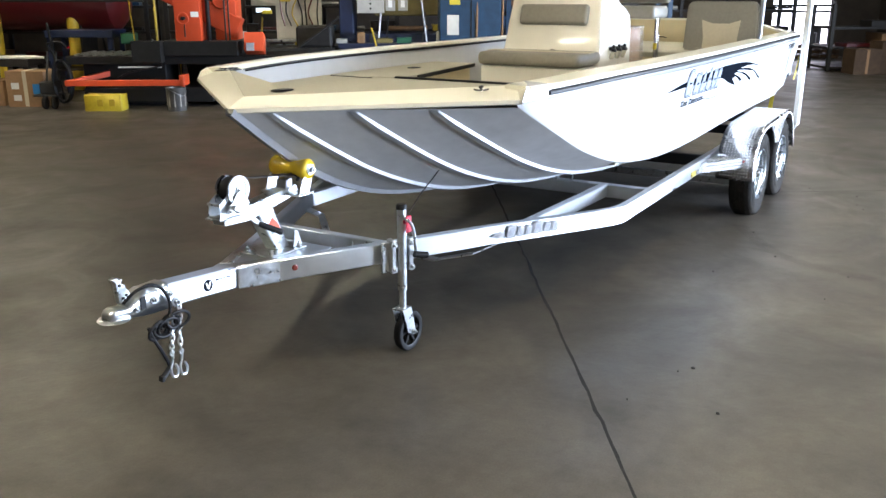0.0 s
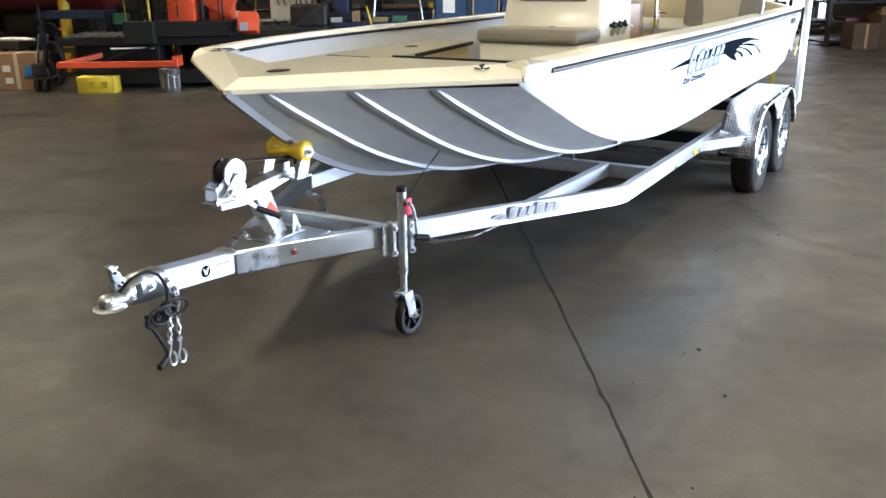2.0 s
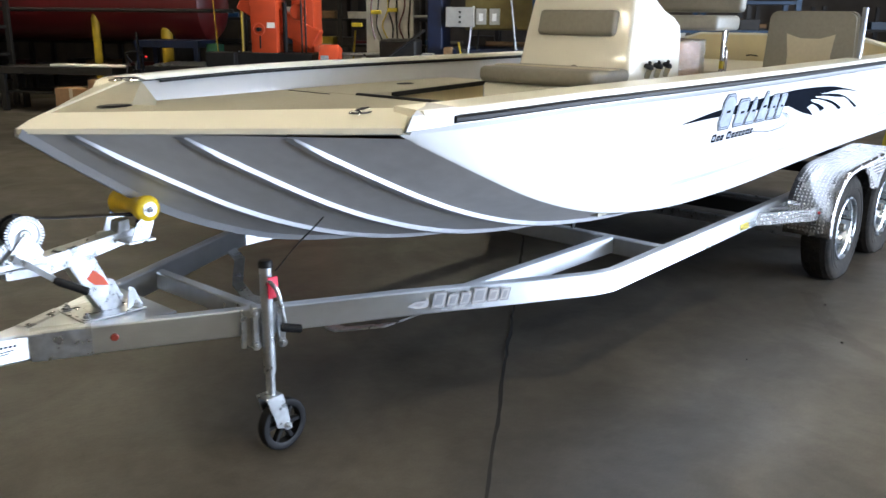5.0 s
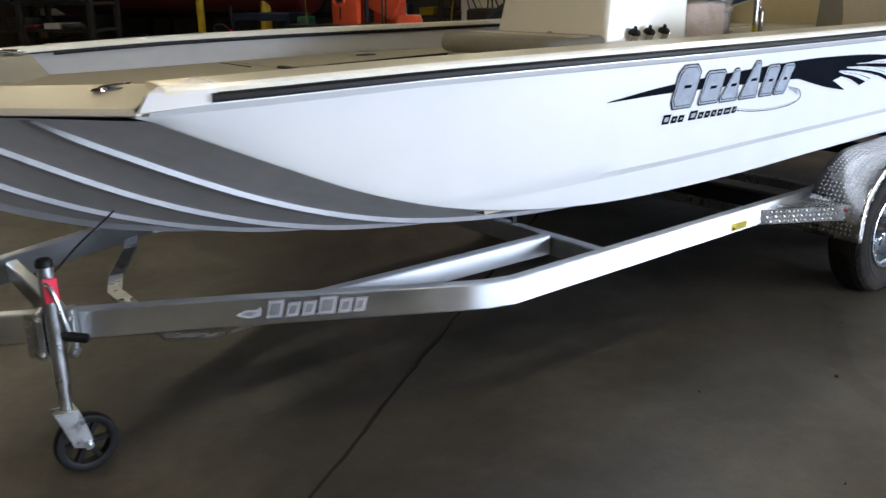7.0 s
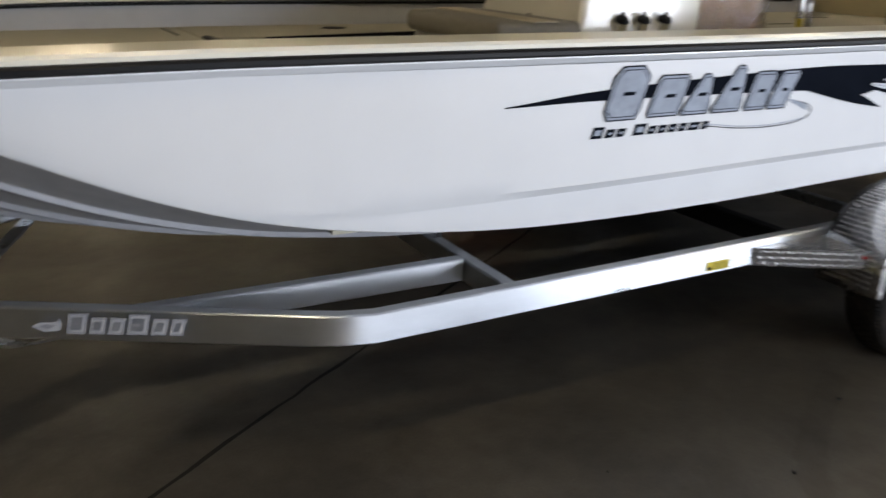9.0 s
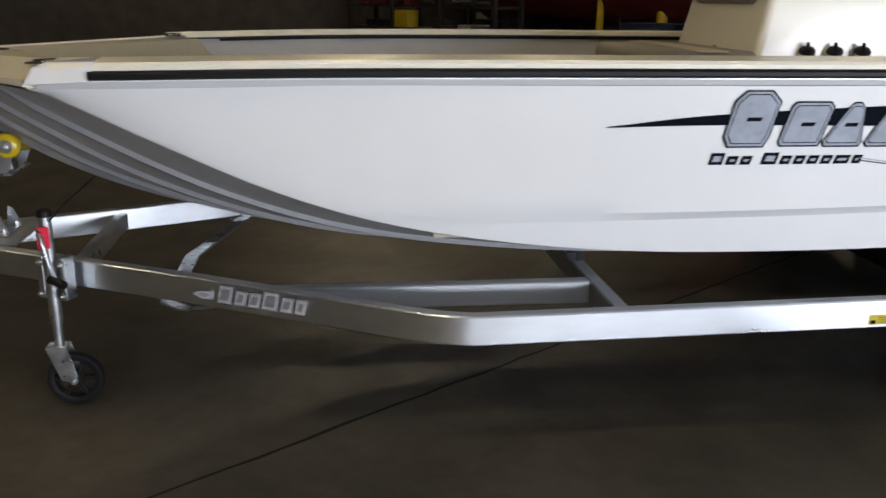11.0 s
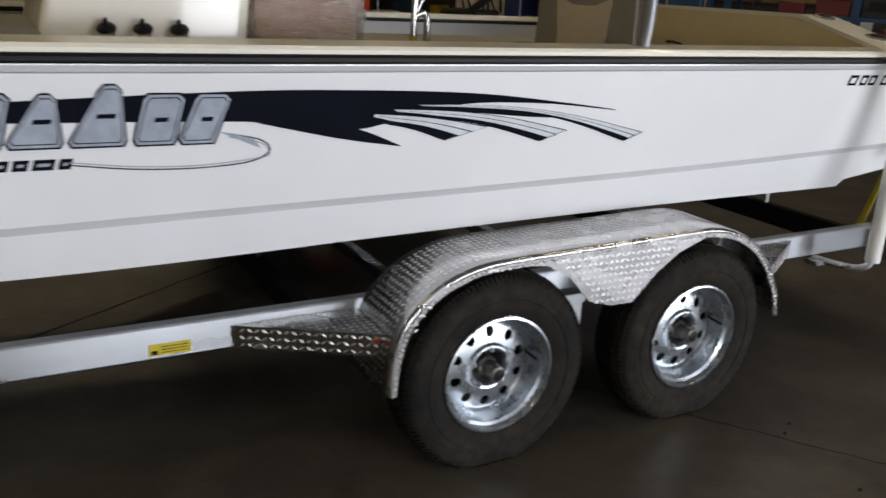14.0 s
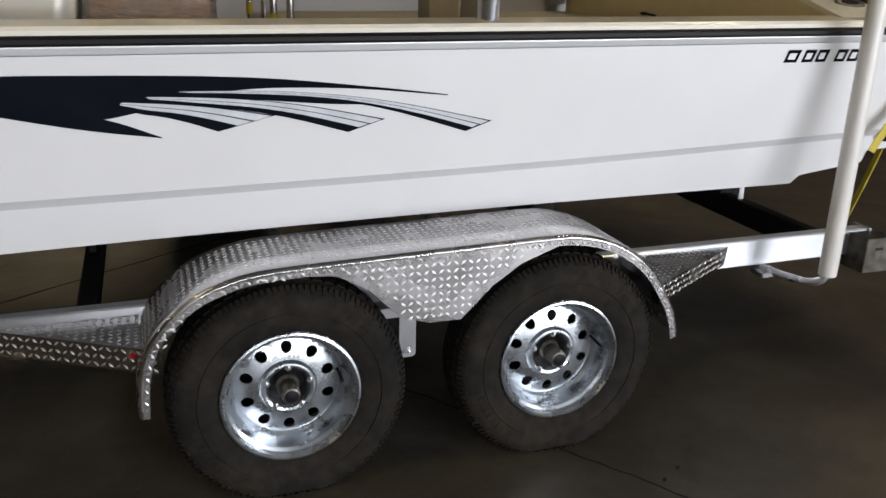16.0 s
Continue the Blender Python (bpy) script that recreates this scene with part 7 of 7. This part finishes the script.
def hose_rack():
    b = thing("hose_board", "pale board hung with hoses and yellow tools", "board")
    part("board", rb(14.0, 14.06, 0.1, 0.95, 0.9, 2.1), "white_plastic", b)
    part("stand", rb(14.02, 14.06, 0.2, 0.26, 0, 0.9), "dark_steel", b)
    part("stand", rb(14.02, 14.06, 0.8, 0.86, 0, 0.9), "dark_steel", b)
    rnd = random.Random(12)
    for k in range(7):
        w = 0.15 + 0.11 * k
        pts = [room(13.95, w, 2.0), room(13.93, w + rnd.uniform(-0.06, 0.06), 1.7), room(13.93, w + rnd.uniform(-0.08, 0.08), 1.4), room(13.95, w + rnd.uniform(-0.05, 0.05), 1.15)]
        part("hose", sweep_bm(curve_pts(pts, 5), 0.014, 6), rnd.choice(["black_rubber", "black_rubber", "yellow_paint", "tank_red"]), b)
    for w, z in ((0.75, 1.62), (0.45, 1.66), (1.1, 1.4)):
        part("yellow_tool", rb(13.85, 13.95, w - 0.09, w + 0.09, z - 0.03, z + 0.04, 0.01), "yellow", b)


def window_light():
    b = thing("wall_window", "small bright daylight window in the back wall", "window")
    part("window_frame", rb(21.94, 21.99, 2.0, 2.9, 1.2, 2.9), "dark_steel", b)
    for z in (1.26, 1.82, 2.38):
        part("pane", rb(21.92, 21.94, 2.25, 2.62, z, z + 0.46), "window_glow", b, "bright pane")


band_saw()
carton("carton", 11.25, 11.75, 4.25, 4.84, 0.56)
carton("carton", 11.4, 11.9, 4.95, 5.5, 0.4, marks=False)
bucket()
yellow_case()
hand_truck()
bench(12.55, 13.3, 3.53, 4.67, 1.13, "blue_workbench", "blue_paint", "dark blue steel workbench")
bench(11.6, 12.3, 4.6, 6.6, 0.72, "dark_workbench", "dark_steel", "dark steel workbench with scrap metal")
tank()
post(13.75, 4.62, 0.1, 3.5, "yellow_paint", "yellow_column", "round yellow-painted steel column")
post(13.6, 5.9, 0.07, 3.5, "yellow_paint", "yellow_column", "round yellow-painted steel column")
press_brake()
blue_cabinet()
lathe()
hose_rack()
window_light()
rack(13.0, 13.8, -6.2, -3.3, (0.5, 0.95, 1.4, 1.85), "teal", 5, "blue steel rack with bar stock and bins", 0.8)
rack(15.6, 16.4, -6.0, 3.4, (0.5, 1.0, 1.5, 2.0, 2.6), "dark_steel", 6, "dark steel rack full of parts", 0.9)
rack(15.6, 16.4, 3.8, 11.6, (0.5, 1.0, 1.5, 2.0, 2.6), "dark_steel", 8, "dark steel rack full of parts", 0.85)
rack(11.8, 12.5, 6.9, 11.4, (0.45, 0.9, 1.35, 1.8), "dark_steel", 11, "dark steel rack with mixed parts", 0.8)
rack(19.5, 20.4, -11.4, -7.0, (0.15, 0.75, 1.35), "dark_steel", 14, "dark rack of brown cartons far back", 0.9)
rack(17.2, 18.2, -13.6, -11.3, (0.1, 0.55, 1.0), "dark_steel", 17, "dark rack by the far door", 0.6)
# far cartons take the darkened brown in place of real shade
for _k, (_u, _w, _h, _z) in enumerate(((16.3, -11.75, 0.55, 0), (16.4, -12.4, 0.7, 0), (16.2, -13.1, 0.5, 0))):
    carton("carton", _u, _u + 0.55, _w - 0.3, _w + 0.3, _h, "dark_card", marks=False)


def yard():
    """What the far door opens on: a bright yard, with dark shapes of pallets and drums against it."""
    tagged(link_mesh("backdrop", rb(25.0, 25.1, -17.5, -12.0, 0.0, 5.0), "yard_glow"), kind="structure")
    for u, w, r, h, mat in ((23.6, -13.0, 0.16, 0.5, "tank_red"), (23.2, -13.6, 0.2, 0.62, "dark_steel"), (23.8, -14.0, 0.22, 0.8, "dark_steel")):
        d = thing("steel_drum", "dark steel drum standing in the bright yard", "drum", "drums in the yard")
        p = room(u, w)
        part("drum_body", turned_bm([(0, 0), (r, 0), (r * 1.03, h * 0.33), (r, h * 0.36), (r * 1.03, h * 0.66), (r, h * 0.7), (r, h), (0, h)], 20, Matrix.Translation(p)), mat, d, "", 30)
        part("drum_lid", turned_bm([(0, h + 0.012), (r * 0.9, h + 0.012), (r * 0.95, h)], 20, Matrix.Translation(p)), mat, d)
    for k, w in enumerate((-12.2, -12.75, -13.3)):
        p = thing("pallet_stack", "low dark stack of pallets before the far door", "pallets", "pallets at the far door")
        for z in (0.02, 0.16, 0.3):
            part("pallet_board", rb(21.2, 21.8, w - 0.26, w + 0.26, z, z + 0.05 + 0.02 * k), "dark_card", p)
            for d in (-0.22, 0.22):
                part("pallet_block", rb(21.25, 21.75, w + d - 0.04, w + d + 0.04, z - 0.02 if z > 0.1 else 0.0, z), "dark_card", p)
    g = thing("door_bars", "dark horizontal bars across the far door", "gate")
    for z in (1.25, 1.42, 1.6):
        part("bar", rb(22.1, 22.15, -13.7, -11.9, z - 0.03, z + 0.03), "dark_steel", g)


yard()


def leaning_bars():
    """Bar stock and pipes that lean and hang among the machines."""
    rnd = random.Random(31)
    for k in range(26):
        w = rnd.uniform(-3.6, 4.6)
        u = rnd.choice((12.3, 12.9, 14.6))
        h = rnd.uniform(0.9, 2.3)
        b = thing("steel_bar", "thin steel bar leaning among the machines", "bar stock", "leaning bars")
        part("bar", rrod((u, w, 0.0), (u + 0.15, w + rnd.uniform(-0.35, 0.35), h), rnd.uniform(0.008, 0.022), 8), rnd.choice(["dark_steel", "dark_steel", "black_paint", "galvanised", "wood", "yellow_paint"]), b)
    for k in range(3):
        b = thing("plastic_pipe", "pale plastic pipe lying on the dark workbench", "pipe", "pale pipes")
        part("pipe", rrod((11.62 + 0.1 * k, 4.35 + 0.1 * k, 0.745), (11.7 + 0.08 * k, 5.7, 0.745), 0.022, 10), "pvc", b)
    for k in range(12):
        w = rnd.uniform(-3.3, 3.4)
        b = thing("small_tool", "small dark tool lying on a machine", "tool", "tools on the machines")
        z = 0.85 if -0.2 < w < 2.4 else 0.9
        part("tool_body", rb(12.62, 12.62 + rnd.uniform(0.1, 0.25), w, w + rnd.uniform(0.06, 0.3), z, z + rnd.uniform(0.04, 0.2), 0.01), rnd.choice(["dark_steel", "khaki", "grey_box", "green", "wood", "tank_red"]), b)


leaning_bars()
